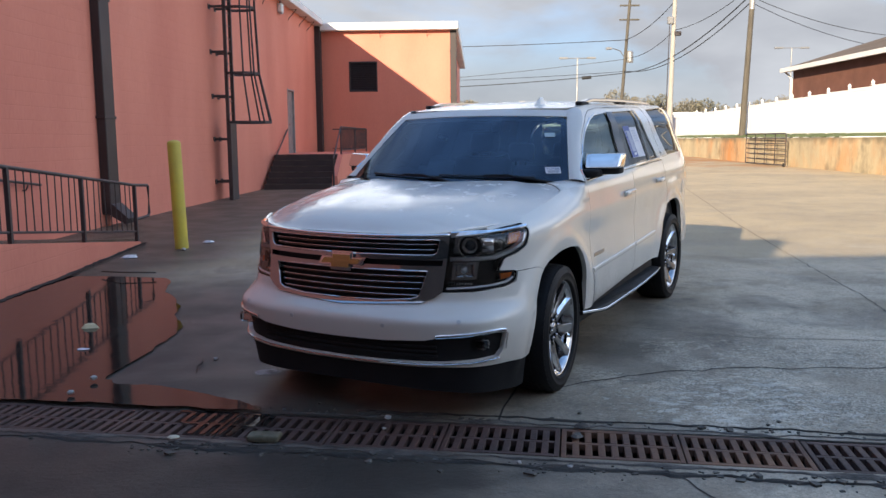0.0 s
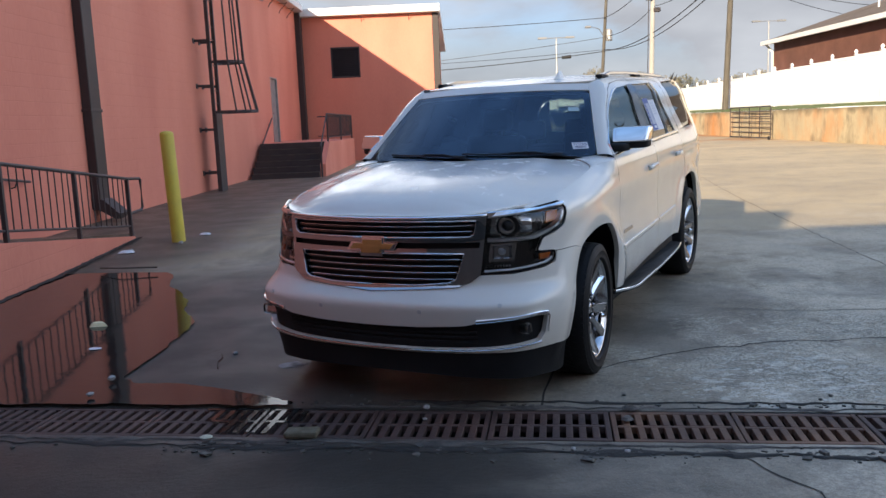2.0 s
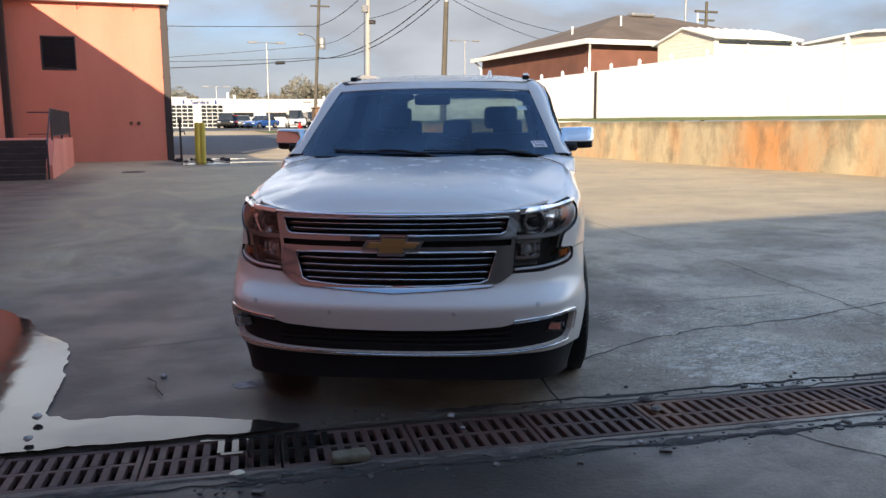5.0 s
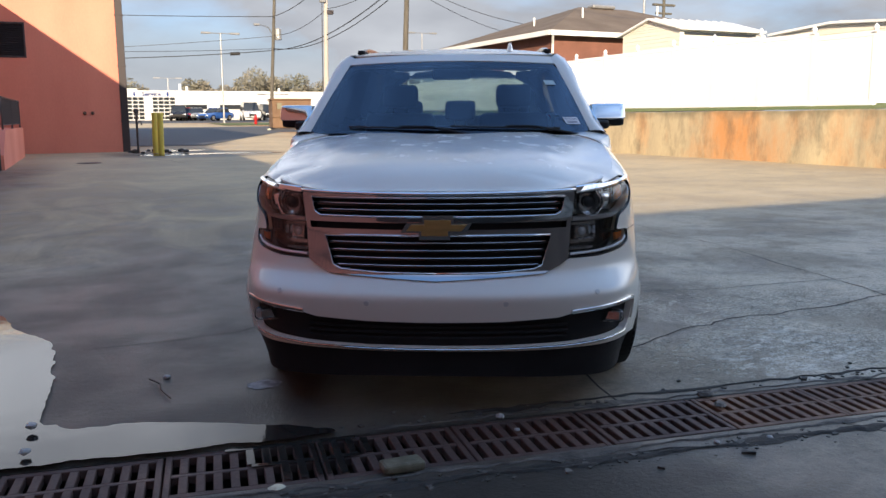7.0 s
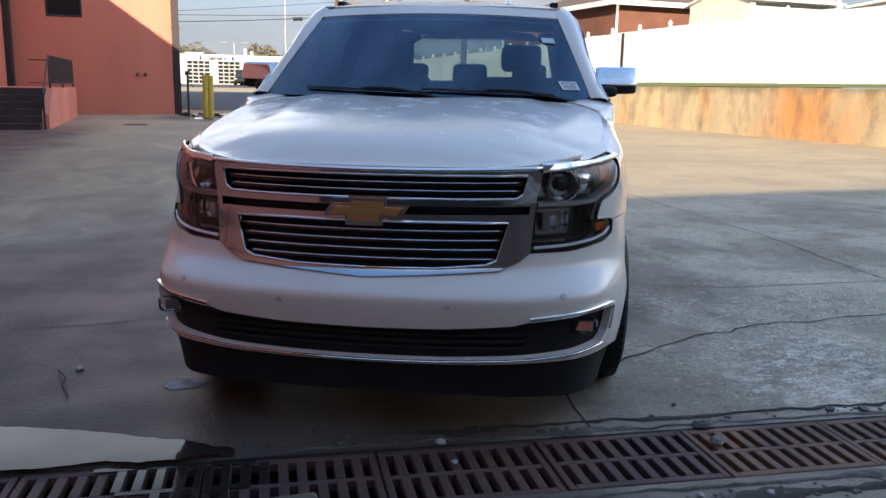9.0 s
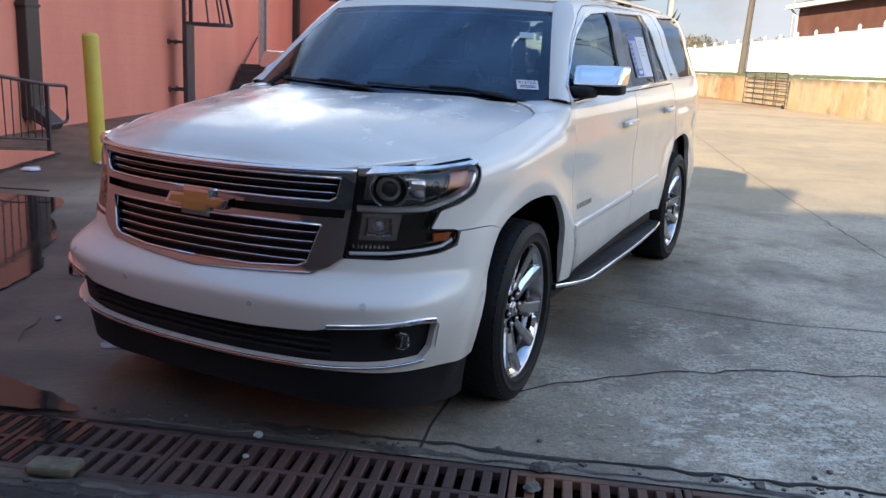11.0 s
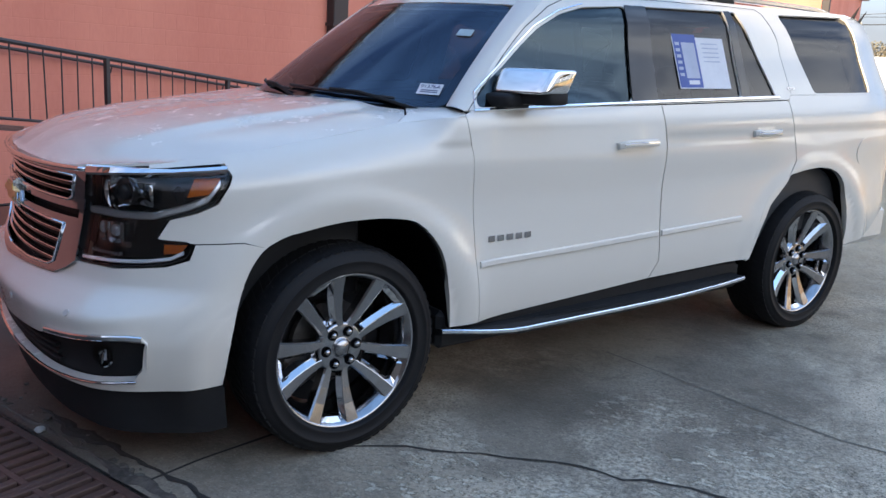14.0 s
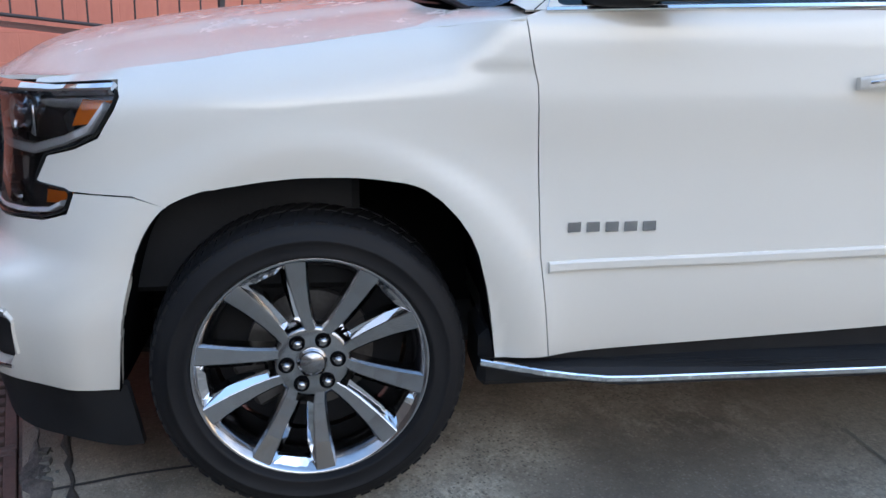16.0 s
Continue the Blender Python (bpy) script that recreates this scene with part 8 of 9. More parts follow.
for x0, x1, y0, y1 in ((HX0 - 0.06, HX1, HY0 - 0.10, HY0), (HX0 - 0.10, HX0, HY0 - 0.10, HY1)):
    box(x0, x1, y0, y1, HZ - 0.10, HZ + 0.14, 0.01, fas)
box(HX0, HX1, HY0, HY1, HZ - 0.02, HZ + 0.0, 0, fas)
part("fascia", fas, M["white_metal"], house, "white fascia and soffit")
part("downpipe", tube([(HX0 + 0.15, HY0 - 0.05, HZ - 0.05), (HX0 + 0.40, HY0 + 0.35, HZ - 0.5), (HX0 + 0.42, HY0 + 0.42, 1.7)], 0.06, 8), M["white_metal"], house)
part("downpipe", tube([(HX0 + 0.1, HY1 - 0.3, HZ - 0.05), (HX0 + 0.40, HY1 - 0.55, HZ - 0.5), (HX0 + 0.42, HY1 - 0.55, 1.7)], 0.06, 8), M["white_metal"], house)
for x, y, z in ((HX0 + 4.2, HY0 + 3.4, 6.72), (HX0 + 2.3, HY0 + 5.2, 6.3), (HX0 + 10.5, HY0 + 5.0, 7.3)):
    part("vent_pipe", rod((x, y, z - 0.2), (x, y, z + 0.32), 0.05, 10), M["white_metal"], roof_h)
part("ridge_vent", box(HX0 + 7.0, HX0 + 8.6, 42.4, 43.1, 7.50, 7.74, 0.1, seg=3), M["grey_metal"], roof_h)


def shed(x0, x1, y0, y1, z0, ze, zp, label, dark_strip=True):
    """A small sided shed, its gable facing the yard."""
    s = thing("garden_shed", Matrix.Identity(4), label, "shed")
    b = bmesh.new()
    n = int((ze - z0) / 0.14)
    for k in range(n):
        z = z0 + (ze - z0) * k / n
        box(x0 - 0.012 * (k % 1), x1, y0, y1, z, z + (ze - z0) / n - 0.012, 0, b)
    part("siding", b, M["siding"], s)
    part("core", box(x0 + 0.02, x1 - 0.02, y0 + 0.02, y1 - 0.02, z0, ze), M["siding"], s)
    ym = (y0 + y1) / 2
    for k in range(5):
        f0, f1 = k / 5, (k + 1) / 5 - 0.02
        g = bmesh.new()
        h0, h1 = (y1 - y0) / 2 * (1 - f0), (y1 - y0) / 2 * (1 - f1)
        za, zb = ze + (zp - ze) * f0, ze + (zp - ze) * f1
        lo = [g.verts.new(p) for p in ((x0, ym - h0, za), (x0, ym + h0, za), (x0, ym + h1, zb), (x0, ym - h1, zb))]
        hi = [g.verts.new((x0 + 0.1, v.co.y, v.co.z)) for v in lo]
        g.faces.new(lo)
        g.faces.new(hi[::-1])
        for j in range(4):
            g.faces.new((lo[j], hi[j], hi[(j + 1) % 4], lo[(j + 1) % 4]))
        bmesh.ops.recalc_face_normals(g, faces=g.faces)
        part("gable_board", g, M["siding"], s)
    r = bmesh.new()
    for sg in (-1, 1):
        ye = y0 - 0.2 if sg < 0 else y1 + 0.2
        drop = (zp - ze) / ((y1 - y0) / 2) * 0.2
        q = [r.verts.new(p) for p in ((x0 - 0.15, ym, zp + 0.06), (x1 + 0.15, ym, zp + 0.06), (x1 + 0.15, ye, ze - drop + 0.06), (x0 - 0.15, ye, ze - drop + 0.06))]
        t = [r.verts.new((v.co.x, v.co.y, v.co.z - 0.07)) for v in q]
        r.faces.new(q)
        r.faces.new(t[::-1])
        for j in range(4):
            r.faces.new((q[j], t[j], t[(j + 1) % 4], q[(j + 1) % 4]))
    bmesh.ops.recalc_face_normals(r, faces=r.faces)
    rp = part("roof", r, M["white_metal"], s, "white ribbed metal roof")
    for k in range(int((x1 - x0) / 0.4)):
        x = x0 + 0.2 + 0.4 * k
        part("rib", tube([(x, y0 - 0.2, ze + 0.03), (x, ym, zp + 0.08)], 0.02, 5), M["white_metal"], rp)
    # thin dark plate on the near side, just below the eave
    if dark_strip:
        part("eave_gap", box(x0 + 0.2, x1 - 0.2, y0 - 0.03, y0 - 0.005, ze - 0.22, ze - 0.12), M["window_dark"], s)
    return s


shed(18.4, 22.2, 25.1, 28.35, 1.6, 4.40, 4.84, "cream-sided garden shed with a white metal roof")
shed(18.9, 24.5, 16.9, 21.2, 1.6, 3.82, 3.96, "low white outbuilding behind the fence", True)
porch = thing("porch", Matrix.Identity(4), "dark porch roof on white posts beyond the fence", "porch")
part("roof", box(21.0, 27.0, 9.0, 14.0, 4.2, 4.5, 0.03), M["roof_shingle"], porch)
for x, y in ((21.3, 9.3), (21.3, 13.7)):
    part("post", box(x - 0.07, x + 0.07, y - 0.07, y + 0.07, 1.5, 4.2), M["vinyl"], porch)
part("rail", box(21.25, 21.35, 9.3, 13.7, 2.5, 2.6), M["vinyl"], porch)

# ---- poles and wires ----
def pole(x, y, z0, z1, lean, mat, label, r=0.15):
    p = thing("utility_pole", Matrix.Identity(4), label, "pole", "utility poles")
    part("shaft", rod((x, y, z0), (x + lean, y, z1), r, 14, r * 0.72), mat, p)
    return p


p1 = pole(16.45, 46.0, 1.2, 12.0, 0.45, M["wood_pole"], "weathered wooden utility pole behind the retaining wall", 0.17)
part("band", rod((16.75, 46.0, 8.3), (16.76, 46.0, 8.9), 0.16, 12), M["grey_metal"], p1)
p2 = pole(16.2, 60.0, 0.4, 14.0, 0.30, M["pale_pole"], "pale wooden utility pole with fittings", 0.19)
part("fitting", box(15.9, 16.3, 59.7, 60.0, 9.4, 9.9, 0.03), M["grey_metal"], p2)
part("fitting", box(16.4, 16.9, 59.8, 60.1, 8.6, 8.9, 0.03), M["dark_metal"], p2)
part("cable_riser", tube([(15.95, 59.85, 0.6), (15.98, 59.83, 5.0), (16.05, 59.8, 9.5)], 0.03, 6), M["dark_metal"], p2)
part("lower_sleeve", rod((16.2, 60.0, 0.4), (16.28, 60.0, 4.2), 0.21, 14), M["pale_pole"], p2)
p3 = pole(15.55, 74.0, 0.6, 15.5, 0.95, M["wood_pole"], "leaning wooden utility pole with a transformer and street lamp", 0.16)
part("transformer", lathe([(0.001, 8.0), (0.28, 8.0), (0.30, 8.1), (0.30, 8.9), (0.24, 9.0), (0.001, 9.02)], 16), M["grey_metal"], p3, "grey pole transformer", m=Matrix.Translation((16.45, 74.0, 0.0)))
arm = part("lamp_arm", tube([(16.0, 74.0, 8.4), (15.5, 73.6, 9.0), (14.6, 73.2, 9.2)], 0.04, 6), M["grey_metal"], p3)
part("lamp_head", box(14.2, 14.7, 73.0, 73.4, 9.05, 9.25, 0.05), M["grey_metal"], arm)
for z in (12.8, 11.6):
    part("crossarm", box(15.5, 17.2, 73.9, 74.1, z, z + 0.12), M["wood_pole"], p3)
p4 = pole(40.0, 52.0, 1.0, 10.2, 0.0, M["wood_pole"], "distant wooden pole with a crossarm", 0.15)
part("crossarm", box(39.0, 41.0, 51.9, 52.1, 9.4, 9.55), M["wood_pole"], p4)
part("crossarm", box(39.3, 40.7, 51.9, 52.1, 8.8, 8.92), M["wood_pole"], p4)
p5 = pole(35.0, 48.0, 1.0, 10.5, 0.0, M["grey_metal"], "distant grey metal mast", 0.09)


def wire(a, c, sag, r=0.022, label="black overhead cable between poles"):
    a, c = Vector(a), Vector(c)
    pts = [a.lerp(c, i / 24) - Vector((0, 0, sag * 4 * (i / 24) * (1 - i / 24))) for i in range(25)]
    return tagged(part("overhead_cable", tube(pts, r, 5), M["black_rubber"]), label, "cable", "overhead cables")


wire((15.9, 74, 7.10), (-40, 74, 8.2), 1.73, 0.035)
wire((15.9, 74, 7.25), (-40, 74, 8.2), 1.15)
wire((16.0, 74, 9.95), (-40, 74, 10.5), 0.8, 0.03)
wire((16.0, 74, 8.3), (-40, 90, 6.8), 1.0)
wire((16.8, 46, 9.6), (16.45, 60, 9.0), 0.4)
wire((16.8, 46, 9.2), (15.95, 74, 7.15), 1.0, 0.035)
wire((16.8, 46, 8.8), (15.95, 74, 7.3), 1.2, 0.03)
wire((16.45, 60, 9.0), (16.0, 74, 8.4), 0.5)
wire((16.45, 60, 11.0), (16.0, 74, 9.95), 0.4, 0.03)
wire((16.8, 46, 9.5), (38, 4, 11.5), 0.8, 0.03)
wire((16.8, 46, 9.3), (40, 4, 11.0), 0.8, 0.02)
wire((16.85, 46, 8.9), (26.0, 45, 6.6), 0.5, 0.018)
wire((16.85, 46, 8.6), (30.0, 52, 6.6), 0.6, 0.018)
sp = thing("cable_splice", Matrix.Identity(4), "black splice case hanging on a cable", "splice case")
part("case", rod((12.3, 74.0, 6.72), (13.1, 74.0, 6.78), 0.14, 10), M["black_rubber"], sp)


def lot_lamp(x, y, h, label="grey double-headed parking lot lamp"):
    z = ground_z(x, y)
    p = thing("lot_lamp", Matrix.Identity(4), label, "lamp", "parking lot lamps")
    part("pole", rod((x, y, z), (x, y, z + h), 0.09, 10, 0.06), M["grey_metal"], p)
    part("arm", tube([(x - 1.3, y, z + h), (x + 1.3, y, z + h)], 0.05, 6), M["grey_metal"], p)
    for s in (-1, 1):
        part("head", box(x + s * 1.4 - 0.45, x + s * 1.4 + 0.45, y - 0.2, y + 0.2, z + h - 0.08, z + h + 0.10, 0.03), M["grey_metal"], p)


lot_lamp(13.8, 86.0, 8.7)
lot_lamp(38.0, 92.0, 10.0)
lot_lamp(22.5, 101.0, 3.0, "short grey double-headed lot lamp")
lot_lamp(12.7, 118.0, 5.4, "grey lamp behind the far building")

# ---- far building with workshop doors ----
far = thing("service_building", Matrix.Identity(4), "long white single-storey workshop with glazed roller doors", "building")
FY, FZ = 105.0, 1.2
part("wall", box(3.6, 62.0, FY, FY + 14, FZ - 0.3, 4.45, 0.03), M["far_white"], far)
part("coping", box(3.5, 62.1, FY - 0.12, FY + 14.1, 4.451, 4.60, 0.02), M["white_metal"], far)
part("wing", box(-1.0, 3.55, FY + 3, FY + 15, FZ - 0.3, 4.9, 0.03), M["far_white"], far)
part("parapet", box(5.6, 7.6, FY + 0.2, FY + 1.2, 4.60, 4.82, 0.02), M["far_white"], far)
part("parapet", box(38.5, 42.5, FY + 0.2, FY + 1.2, 4.60, 4.82, 0.02), M["far_white"], far)
for x, h in ((12.8, 0.9), (13.6, 0.6), (25.0, 0.5)):
    part("flue", rod((x, FY + 3, 4.6), (x, FY + 3, 4.6 + h), 0.15, 10), M["white_metal"], far)
for x0 in (5.6, 9.1):
    d = part("glazed_door", box(x0, x0 + 2.75, FY - 0.06, FY - 0.01, FZ, FZ + 2.75, 0.01), M["white_metal"], far, "white glazed roller door")
    for i in range(4):
        for j in range(6):
            part("pane", box(x0 + 0.10 + 0.65 * i, x0 + 0.68 + 0.65 * i, FY - 0.085, FY - 0.065, FZ + 0.08 + 0.44 * j, FZ + 0.44 + 0.44 * j), M["window_dark"], d)
for x0 in (12.6, 16.6, 20.6, 24.6, 29.0, 33.5, 38.0, 42.5, 47.0):
    d = part("roller_door", box(x0, x0 + 3.1, FY - 0.05, FY - 0.005, FZ, FZ + 2.8, 0.01), M["far_white"], far, "white roller door")
    for j in range(5):
        part("door_rib", box(x0 + 0.05, x0 + 3.05, FY - 0.07, FY - 0.052, FZ + 0.1 + 0.55 * j, FZ + 0.16 + 0.55 * j), M["grey_metal"], d)
    part("door_window", box(x0 + 0.3, x0 + 2.8, FY - 0.08, FY - 0.052, FZ + 1.25, FZ + 1.75), M["window_dark"], d)
part("side_door", box(1.0, 2.1, FY + 2.94, FY + 2.99, FZ, FZ + 2.2), M["window_dark"], far)
part("side_window", box(-0.4, 0.6, FY + 2.94, FY + 2.99, FZ + 0.6, FZ + 2.2), M["window_dark"], far)
txt = bpy.data.curves.new("sign_text", "FONT")
txt.body, txt.size, txt.extrude, txt.align_x = "Service", 0.74, 0.06, "CENTER"
txt.materials.append(M["blue_sign"])
to = new("sign_letters", txt)
to.matrix_world = Matrix.Translation((9.1, FY - 0.1, 3.98)) @ Matrix.Rotation(radians(90), 4, "X")
dg = bpy.context.evaluated_depsgraph_get()
sign_me = bpy.data.meshes.new_from_object(to.evaluated_get(dg))
bpy.data.objects.remove(to)
sg_ = new("sign_letters", sign_me)
sg_.parent = far
sg_.matrix_local = Matrix.Translation((9.1, FY - 0.1, 3.98)) @ Matrix.Rotation(radians(90), 4, "X")
sg_["label"] = "blue sign letters"
for x in (7.2, 10.9):
    b = bmesh.new()
    prism([(-0.08, 0.4), (-0.08, 0.12), (-0.2, 0.12), (0.0, -0.15), (0.2, 0.12), (0.08, 0.12), (0.08, 0.4)], 0, 0.06, b)
    part("sign_arrow", b, M["blue_sign"], far, m=Matrix.Translation((x, FY - 0.08, 4.06)) @ Matrix.Rotation(radians(90), 4, "X"))

# dumpster with rubbish
dz = ground_z(14.3, 64.0)
dump = thing("dumpster", Matrix.Translation((14.6, 64.0, dz)) @ Matrix.Rotation(radians(-6), 4, "Z"), "brown steel dumpster with a small green sign", "dumpster")
part("bin", box(-1.45, 1.45, -1.0, 1.0, 0.12, 2.15, 0.03), M["dumpster"], dump)
part("lid", box(-1.55, 1.5, -1.08, 1.05, 2.16, 2.28, 0.03), M["dumpster"], dump)
for x in (-1.2, -0.4, 0.4, 1.2):
    part("rib", box(x - 0.05, x + 0.05, -1.05, -1.0, 0.2, 2.1, 0.01), M["dumpster"], dump)
part("fork_pocket", box(-1.46, 1.46, -1.10, -1.0, 0.9, 1.1, 0.01), M["dumpster"], dump)
part("skid", box(-1.3, 1.3, -0.9, 0.9, 0.0, 0.12), M["dark_metal"], dump)
part("sign_plate", box(-1.1, -0.75, -1.08, -1.05, 1.5, 1.95), M["leaf"], dump, "small green sign plate")
for x, y, r in ((17.2, 62.0, 0.35), (18.0, 62.4, 0.28), (16.4, 62.2, 0.22), (12.5, 62.0, 0.15)):
    stone(x, y, r, M["litter"], "rubbish_bag", "pale rubbish heap beside the dumpster", 0.5, group="rubbish by the dumpster")
# clay bank by the end of the retaining wall
cb = bmesh.new()
bmesh.ops.create_icosphere(cb, subdivisions=4, radius=1.0)
for v in cb.verts:
    k = 1 + 0.25 * noise.noise(v.co * 2.3)
    v.co = Vector((v.co.x * 5.5 * k, v.co.y * 4.5 * k, max(-0.3, v.co.z * 0.55 * k)))
ob = part("clay_bank", cb, M["clay"], smooth=True)
ob.matrix_world = Matrix.Translation((20.0, 61.0, ground_z(20, 61) - 0.05))
tagged(ob, "low bank of orange clay and dry weeds", "bank", kind="structure")

# pipe stand with debris at the far corner
ps = thing("standpipe", Matrix.Translation((0.75, 32.9, ground_z(0.75, 32.9))), "black iron standpipe with a small valve", "pipe")
part("pipe", rod((0, 0, 0), (0, 0, 1.5), 0.04, 10), M["dark_metal"], ps)
part("valve", box(-0.09, 0.09, -0.06, 0.06, 1.42, 1.58, 0.03), M["dark_metal"], ps)
part("elbow", tube([(0, 0, 1.1), (0.14, 0, 1.12), (0.16, 0, 1.0)], 0.025, 6), M["dark_metal"], ps)
random.seed(8)
for k in range(14):
    stone(0.8 + random.uniform(-0.4, 1.6), 33.0 + random.uniform(-0.5, 1.2), random.uniform(0.05, 0.14), M["dirt"] if k % 2 else M["black_rubber"], "debris_lump", "dark wet debris by the standpipe", 0.6, group="debris by the standpipe")
mh = lathe([(0.001, 0.012), (0.30, 0.012), (0.34, 0.006), (0.34, 0.0)], 28)
bmesh.ops.recalc_face_normals(mh, faces=mh.faces)
ob = part("manhole_cover", mh, M["rust_iron"])
ob.matrix_world = Matrix.Translation((-1.1, 27.5, ground_z(-1.1, 27.5) + 0.004))
tagged(ob, "dark iron manhole cover in the concrete", "manhole")

# fire hydrant
hy = thing("fire_hydrant", Matrix.Translation((15.35, 79.0, ground_z(15.35, 79.0) + 0.04)), "red fire hydrant on the grass verge", "hydrant")
part("body", lathe([(0.001, 0.0), (0.2, 0.0), (0.2, 0.06), (0.13, 0.08), (0.13, 0.62), (0.16, 0.66), (0.12, 0.80), (0.05, 0.88), (0.001, 0.9)], 16), M["red_lens"], hy)
part("outlet", rod((-0.24, 0, 0.5), (0.24, 0, 0.5), 0.06, 10), M["red_lens"], hy)

# ---- parked cars in the far lot ----
def far_car(x, y, turn, colour, label, kind="sedan"):
    """A parked car: lofted body and cabin, glass, wheels, lamps."""
    z = ground_z(x, y) + 0.03
    c = thing("parked_car", Matrix.Translation((x, y, z)) @ Matrix.Rotation(radians(turn), 4, "Z"), label, "car", "parked cars in the lot")
    L, Wd, belt, top = {"sedan": (4.6, 1.8, 0.92, 1.45), "suv": (4.7, 1.9, 1.05, 1.75), "van": (5.4, 2.0, 1.15, 2.1)}[kind]
    hood = {"sedan": 0.78, "suv": 0.95, "van": 1.0}[kind]
    b = bmesh.new()
    secs = [(-L / 2, 0.45, hood * 0.75, 0.86), (-L / 2 + 0.25, 0.28, hood, 0.96), (-L * 0.2, 0.25, belt, 1.0), (L * 0.3, 0.25, belt, 1.0), (L / 2 - 0.2, 0.30, belt, 0.96), (L / 2, 0.45, belt * 0.85, 0.88)]
    rings = []
    for sx, z0, z1, w in secs:
        h = Wd / 2 * w
        rings.append([b.verts.new(p) for p in ((sx, -h * 0.92, z0), (sx, -h, (z0 + z1) / 2), (sx, -h * 0.9, z1), (sx, h * 0.9, z1), (sx, h, (z0 + z1) / 2), (sx, h * 0.92, z0))])
    for a, d in zip(rings, rings[1:]):
        for j in range(6):
            b.faces.new((a[j], a[(j + 1) % 6], d[(j + 1) % 6], d[j]))
    b.faces.new(rings[0])
    b.faces.new(rings[-1])
    bmesh.ops.recalc_face_normals(b, faces=b.faces)
    part("body", b, colour, c)
    g = bmesh.new()
    xa, xb = (-L * 0.22, L * 0.46) if kind != "sedan" else (-L * 0.2, L * 0.34)
    lo = [(xa, -0.44), (xb, -0.44), (xb, 0.44), (xa, 0.44)]
    hi = [(xa + 0.55, -0.36), (xb - 0.25, -0.36), (xb - 0.25, 0.36), (xa + 0.55, 0.36)]
    v0 = [g.verts.new((px, py * Wd, belt - 0.01)) for px, py in lo]
    v1 = [g.verts.new((px, py * Wd, top - 0.06)) for px, py in hi]
    for j in range(4):
        g.faces.new((v0[j], v0[(j + 1) % 4], v1[(j + 1) % 4], v1[j]))
    g.faces.new(v1)
    bmesh.ops.recalc_face_normals(g, faces=g.faces)
    part("glass", g, M["window_dark"], c)
    part("roof", box(xa + 0.52, xb - 0.22, -0.37 * Wd, 0.37 * Wd, top - 0.07, top, 0.03), colour, c)
    for px in (-L * 0.31, L * 0.29):
        for s in (-1, 1):
            w = part("wheel", rod((px, s * (Wd / 2 - 0.2), 0.33), (px, s * (Wd / 2 + 0.01), 0.33), 0.33, 18), M["tyre"], c)
            part("rim", rod((px, s * (Wd / 2), 0.33), (px, s * (Wd / 2 + 0.02), 0.33), 0.2, 14), M["grey_metal"], w)
    for s in (-1, 1):
        part("headlamp", box(-L / 2 + 0.0, -L / 2 + 0.12, s * Wd * 0.36 - 0.16, s * Wd * 0.36 + 0.16, hood * 0.62, hood * 0.80, 0.02), M["paper"], c)
    part("grille", box(-L / 2 - 0.02, -L / 2 + 0.05, -Wd * 0.2, Wd * 0.2, hood * 0.5, hood * 0.75, 0.01), M["black_plastic"], c)


CARP = {n: mk("car_paint_" + n, c, tuple(v * 0.9 for v in c), 1.0, 20.0, (0.2, 0.3), coat=0.8) for n, c in dict(white=(0.7, 0.7, 0.7), blue=(0.03, 0.10, 0.32), red=(0.35, 0.02, 0.02), grey=(0.2, 0.21, 0.22), black=(0.02, 0.02, 0.022)).items()}
far_car(18.8, 97.0, 84, CARP["white"], "white van parked in the lot", "van")
far_car(15.2, 98.5, 40, CARP["blue"], "blue car parked in the lot", "sedan")
far_car(13.7, 102.5, 88, CARP["grey"], "grey car parked by the workshop doors", "sedan")
far_car(11.6, 101.5, 80, CARP["black"], "black SUV parked by the workshop doors", "suv")
far_car(12.6, 103.2, 92, CARP["red"], "red car parked by the workshop doors", "sedan")
far_car(21.4, 99.5, 92, CARP["black"], "black SUV parked in the lot", "suv")
far_car(33.5, 99.0, 92, CARP["white"], "white SUV parked in the lot", "suv")
far_car(37.0, 99.5, 88, CARP["white"], "white car parked in the lot", "sedan")
far_car(41.0, 99.0, 90, CARP["grey"], "grey SUV parked in the lot", "suv")
far_car(45.0, 99.0, 90, CARP["white"], "white van parked in the lot", "van")

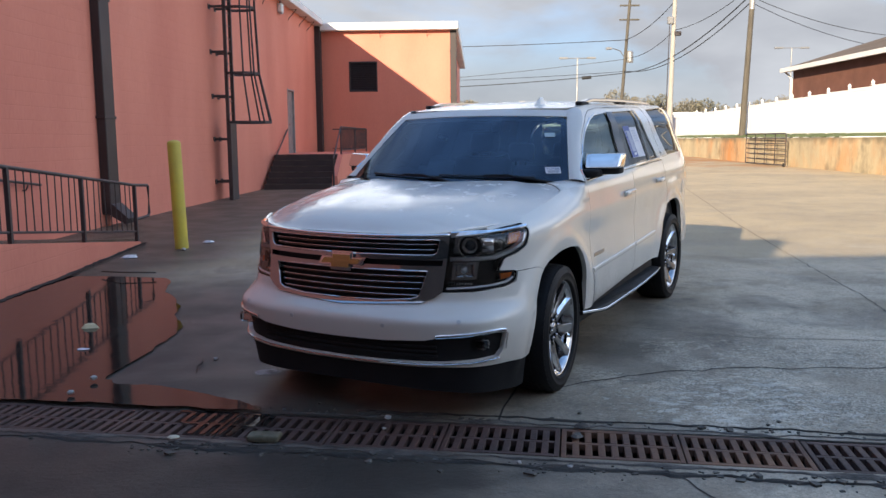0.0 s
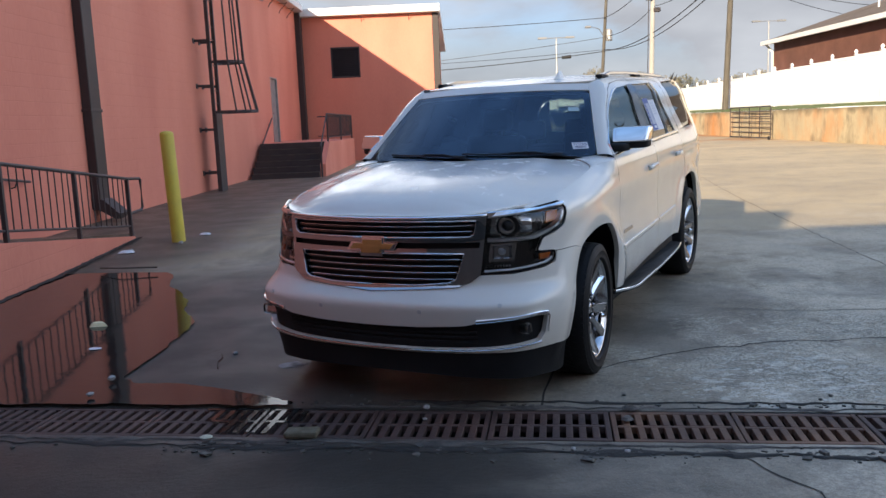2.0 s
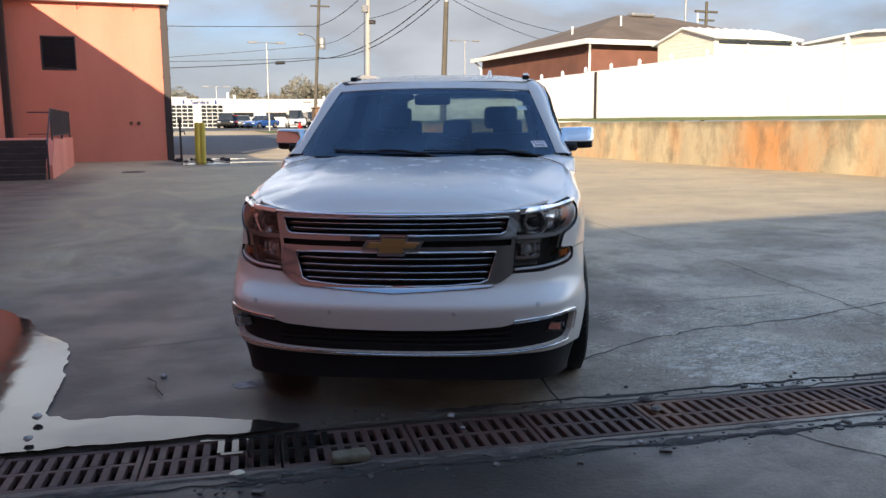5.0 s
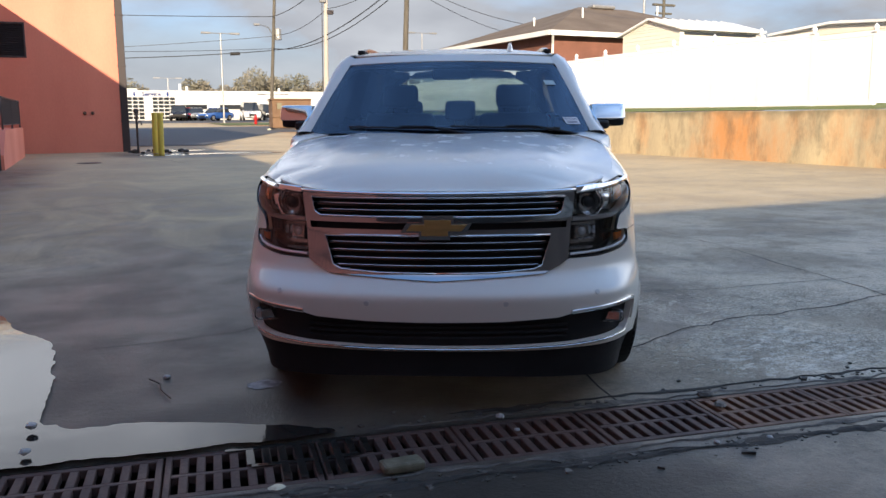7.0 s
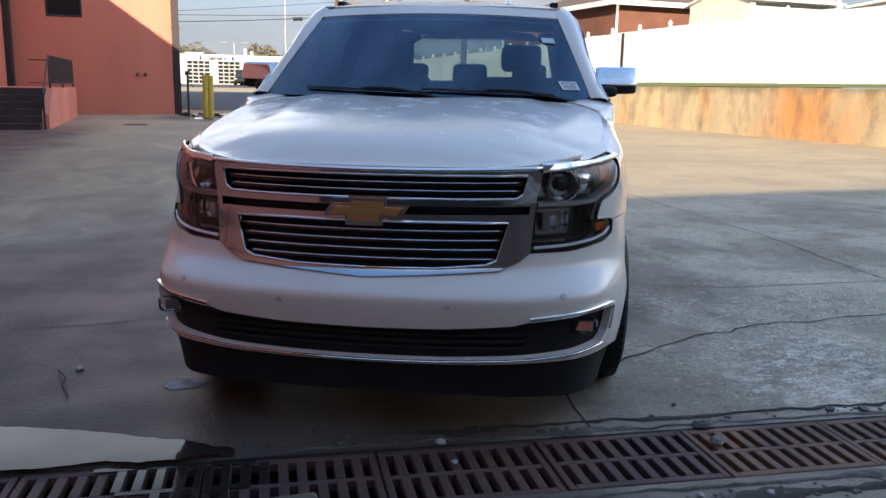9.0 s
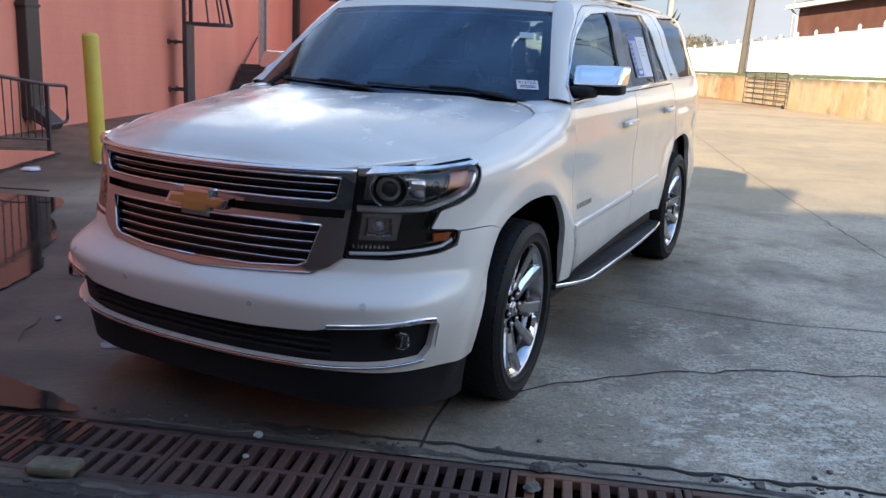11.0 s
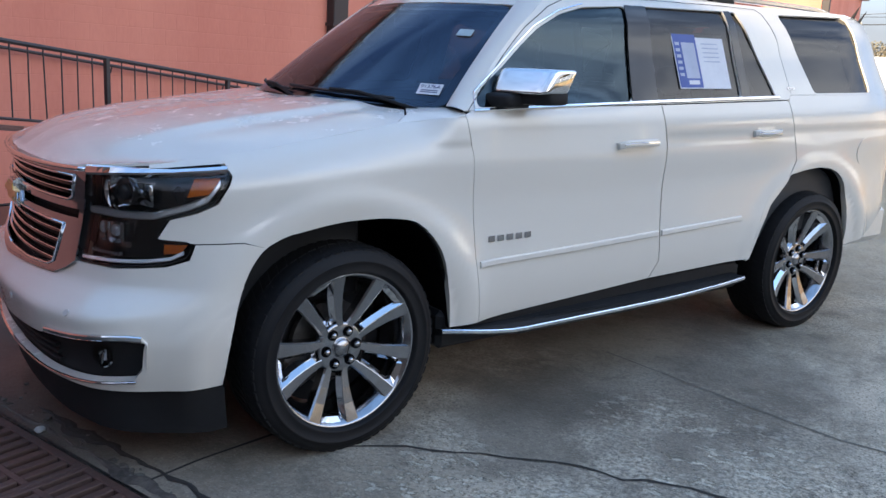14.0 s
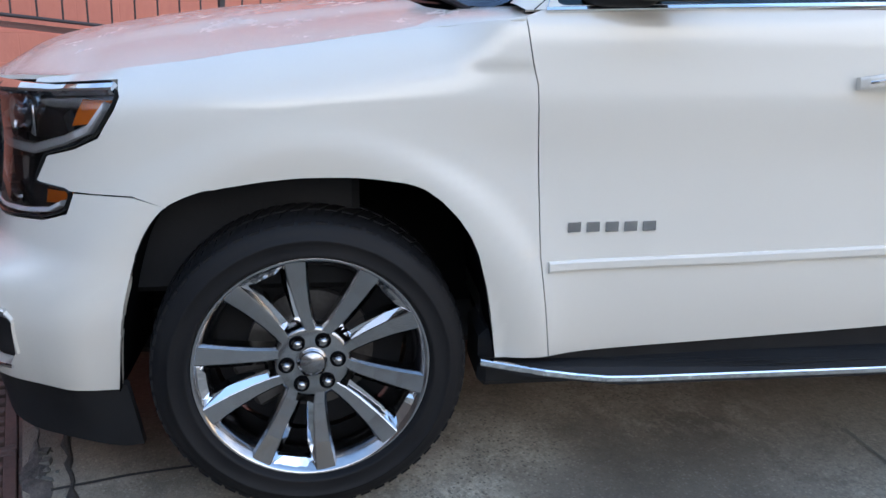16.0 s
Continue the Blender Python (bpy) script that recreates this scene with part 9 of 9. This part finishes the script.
# ---- trees behind the far building ----
def tree(x, y, h, spread, seed, label="rounded green-brown tree behind the far building"):
    random.seed(seed)
    z = ground_z(x, y)
    t = thing("tree", Matrix.Translation((x, y, z)), label, "tree", "trees on the skyline")
    b = bmesh.new()
    rod((0, 0, 0), (0.1, 0, h * 0.45), 0.28, 8, 0.18, b)
    for k in range(7):
        a = random.uniform(0, 6.28)
        rod((0.1, 0, h * random.uniform(0.3, 0.45)), (spread * 0.6 * math.cos(a), spread * 0.6 * math.sin(a), h * random.uniform(0.55, 0.85)), 0.12, 6, 0.03, b)
    part("trunk", b, M["bark"], t)
    verts, faces = [], []
    blobs = [(random.gauss(0, spread * 0.36), random.gauss(0, spread * 0.36), h * random.uniform(0.45, 0.88), random.uniform(0.22, 0.42) * spread) for _ in range(13)]
    for bx, by, bz, br_ in blobs:
        for _ in range(320):
            d = Vector((random.gauss(0, 1), random.gauss(0, 1), random.gauss(0, 0.8))).normalized() * br_ * random.uniform(0.6, 1.05)
            p = Vector((bx, by, bz)) + d
            u = Vector((random.gauss(0, 1), random.gauss(0, 1), random.gauss(0, 1))).normalized()
            v = u.orthogonal().normalized()
            s = random.uniform(0.10, 0.22)
            i = len(verts)
            verts += [p - u * s, p + v * s * 0.7, p + u * s, p - v * s * 0.7]
            faces.append((i, i + 1, i + 2, i + 3))
    me = bpy.data.meshes.new("crown")
    me.from_pydata([tuple(v) for v in verts], [], faces)
    me.materials.append(M["leaf"])
    o = new("crown", me)
    o.parent = t


for k, (x, y, h, s) in enumerate(((-2, 128, 9.5, 5.0), (4.5, 126, 8.5, 4.2), (9, 130, 8.0, 4.0), (19, 128, 8.6, 3.4), (22, 127, 7.6, 3.0), (28, 130, 11.5, 5.2), (33, 130, 10.8, 5.0), (38, 132, 9.6, 4.6), (47, 132, 8.0, 4.5), (55, 134, 9.5, 5.0), (66, 134, 9.0, 5.0), (78, 132, 9.0, 5.0), (-10, 132, 9.0, 5.0), (-20, 132, 10.0, 5.5))):
    tree(x, y, h * 0.64, s * 0.95, 40 + k)

# ---- stickers and papers on the car ----
def text_mesh(body, size, mat, name, parent, m, label=""):
    t = bpy.data.curves.new(name, "FONT")
    t.body, t.size, t.extrude, t.align_x, t.align_y = body, size, 0.0004, "CENTER", "CENTER"
    t.materials.append(mat)
    o = new(name, t)
    me = bpy.data.meshes.new_from_object(o.evaluated_get(bpy.context.evaluated_depsgraph_get()))
    bpy.data.objects.remove(o)
    ob = new(name, me)
    ob.parent = parent
    ob.matrix_local = m
    if label:
        ob["label"] = label
    return ob


def frame_on(place, right, up):
    right = right.normalized()
    up = (up - right * up.dot(right)).normalized()
    return Matrix.Translation(place) @ Matrix((right, up, right.cross(up))).transposed().to_4x4()


# stock sticker inside the driver's lower corner of the windscreen
c0 = screen_at(0.712, 0.115)
rgt = screen_at(0.75, 0.115) - screen_at(0.65, 0.115)
upv = screen_at(0.70, 0.2) - screen_at(0.70, 0.05)
S = frame_on(c0 + rgt.normalized().cross(upv.normalized()) * 0.004, rgt, upv)
stk = part("stock_sticker", box(-0.050, 0.050, -0.030, 0.030, -0.0008, 0.0), M["paper"], car, "white stock number sticker", m=S)
text_mesh("91376A", 0.027, M["ink"], "sticker_text", stk, Matrix.Translation((0, 0.012, 0.0012)))
for k in range(2):
    part("text_bar", box(-0.036, 0.036, -0.010 - 0.010 * k, -0.005 - 0.010 * k, 0.0002, 0.0008), M["ink"], stk)
c1 = screen_at(0.68, 0.60)
S = frame_on(c1 + Vector((0.004, 0.0, 0.004)), screen_at(0.73, 0.6) - screen_at(0.63, 0.6), screen_at(0.68, 0.7) - screen_at(0.68, 0.5))
part("small_sticker", box(-0.035, 0.035, -0.022, 0.022, -0.0008, 0.0), M["sticker_teal"], car, "small pale sticker", m=S)
# price sheet in the rear side window
c2 = wrap(1.945, 1.475, -0.003)
S = frame_on(c2, wrap(1.955, 1.475) - wrap(1.935, 1.475), wrap(1.945, 1.485) - wrap(1.945, 1.465))
sheet_ = part("price_sheet", box(-0.19, 0.19, -0.135, 0.135, -0.001, 0.0), M["paper"], car, "blue and white price sheet in the window", m=S)
part("blue_half", box(-0.185, -0.02, -0.13, 0.13, 0.0004, 0.0012), M["poster_blue"], sheet_)
part("grey_field", box(-0.13, -0.035, -0.085, 0.09, 0.0014, 0.0020), M["poster_grey"], sheet_)
for k in range(6):
    part("text_bar", box(-0.175, -0.145, 0.075 - 0.03 * k, 0.09 - 0.03 * k, 0.0014, 0.0020), M["poster_grey"], sheet_)
part("text_bar", box(-0.12, -0.045, -0.115, -0.095, 0.0014, 0.0020), M["paper"], sheet_)
for k in range(5):
    part("text_bar", box(0.02, 0.14, 0.085 - 0.022 * k, 0.09 - 0.022 * k, 0.0004, 0.0012), M["poster_grey"], sheet_)
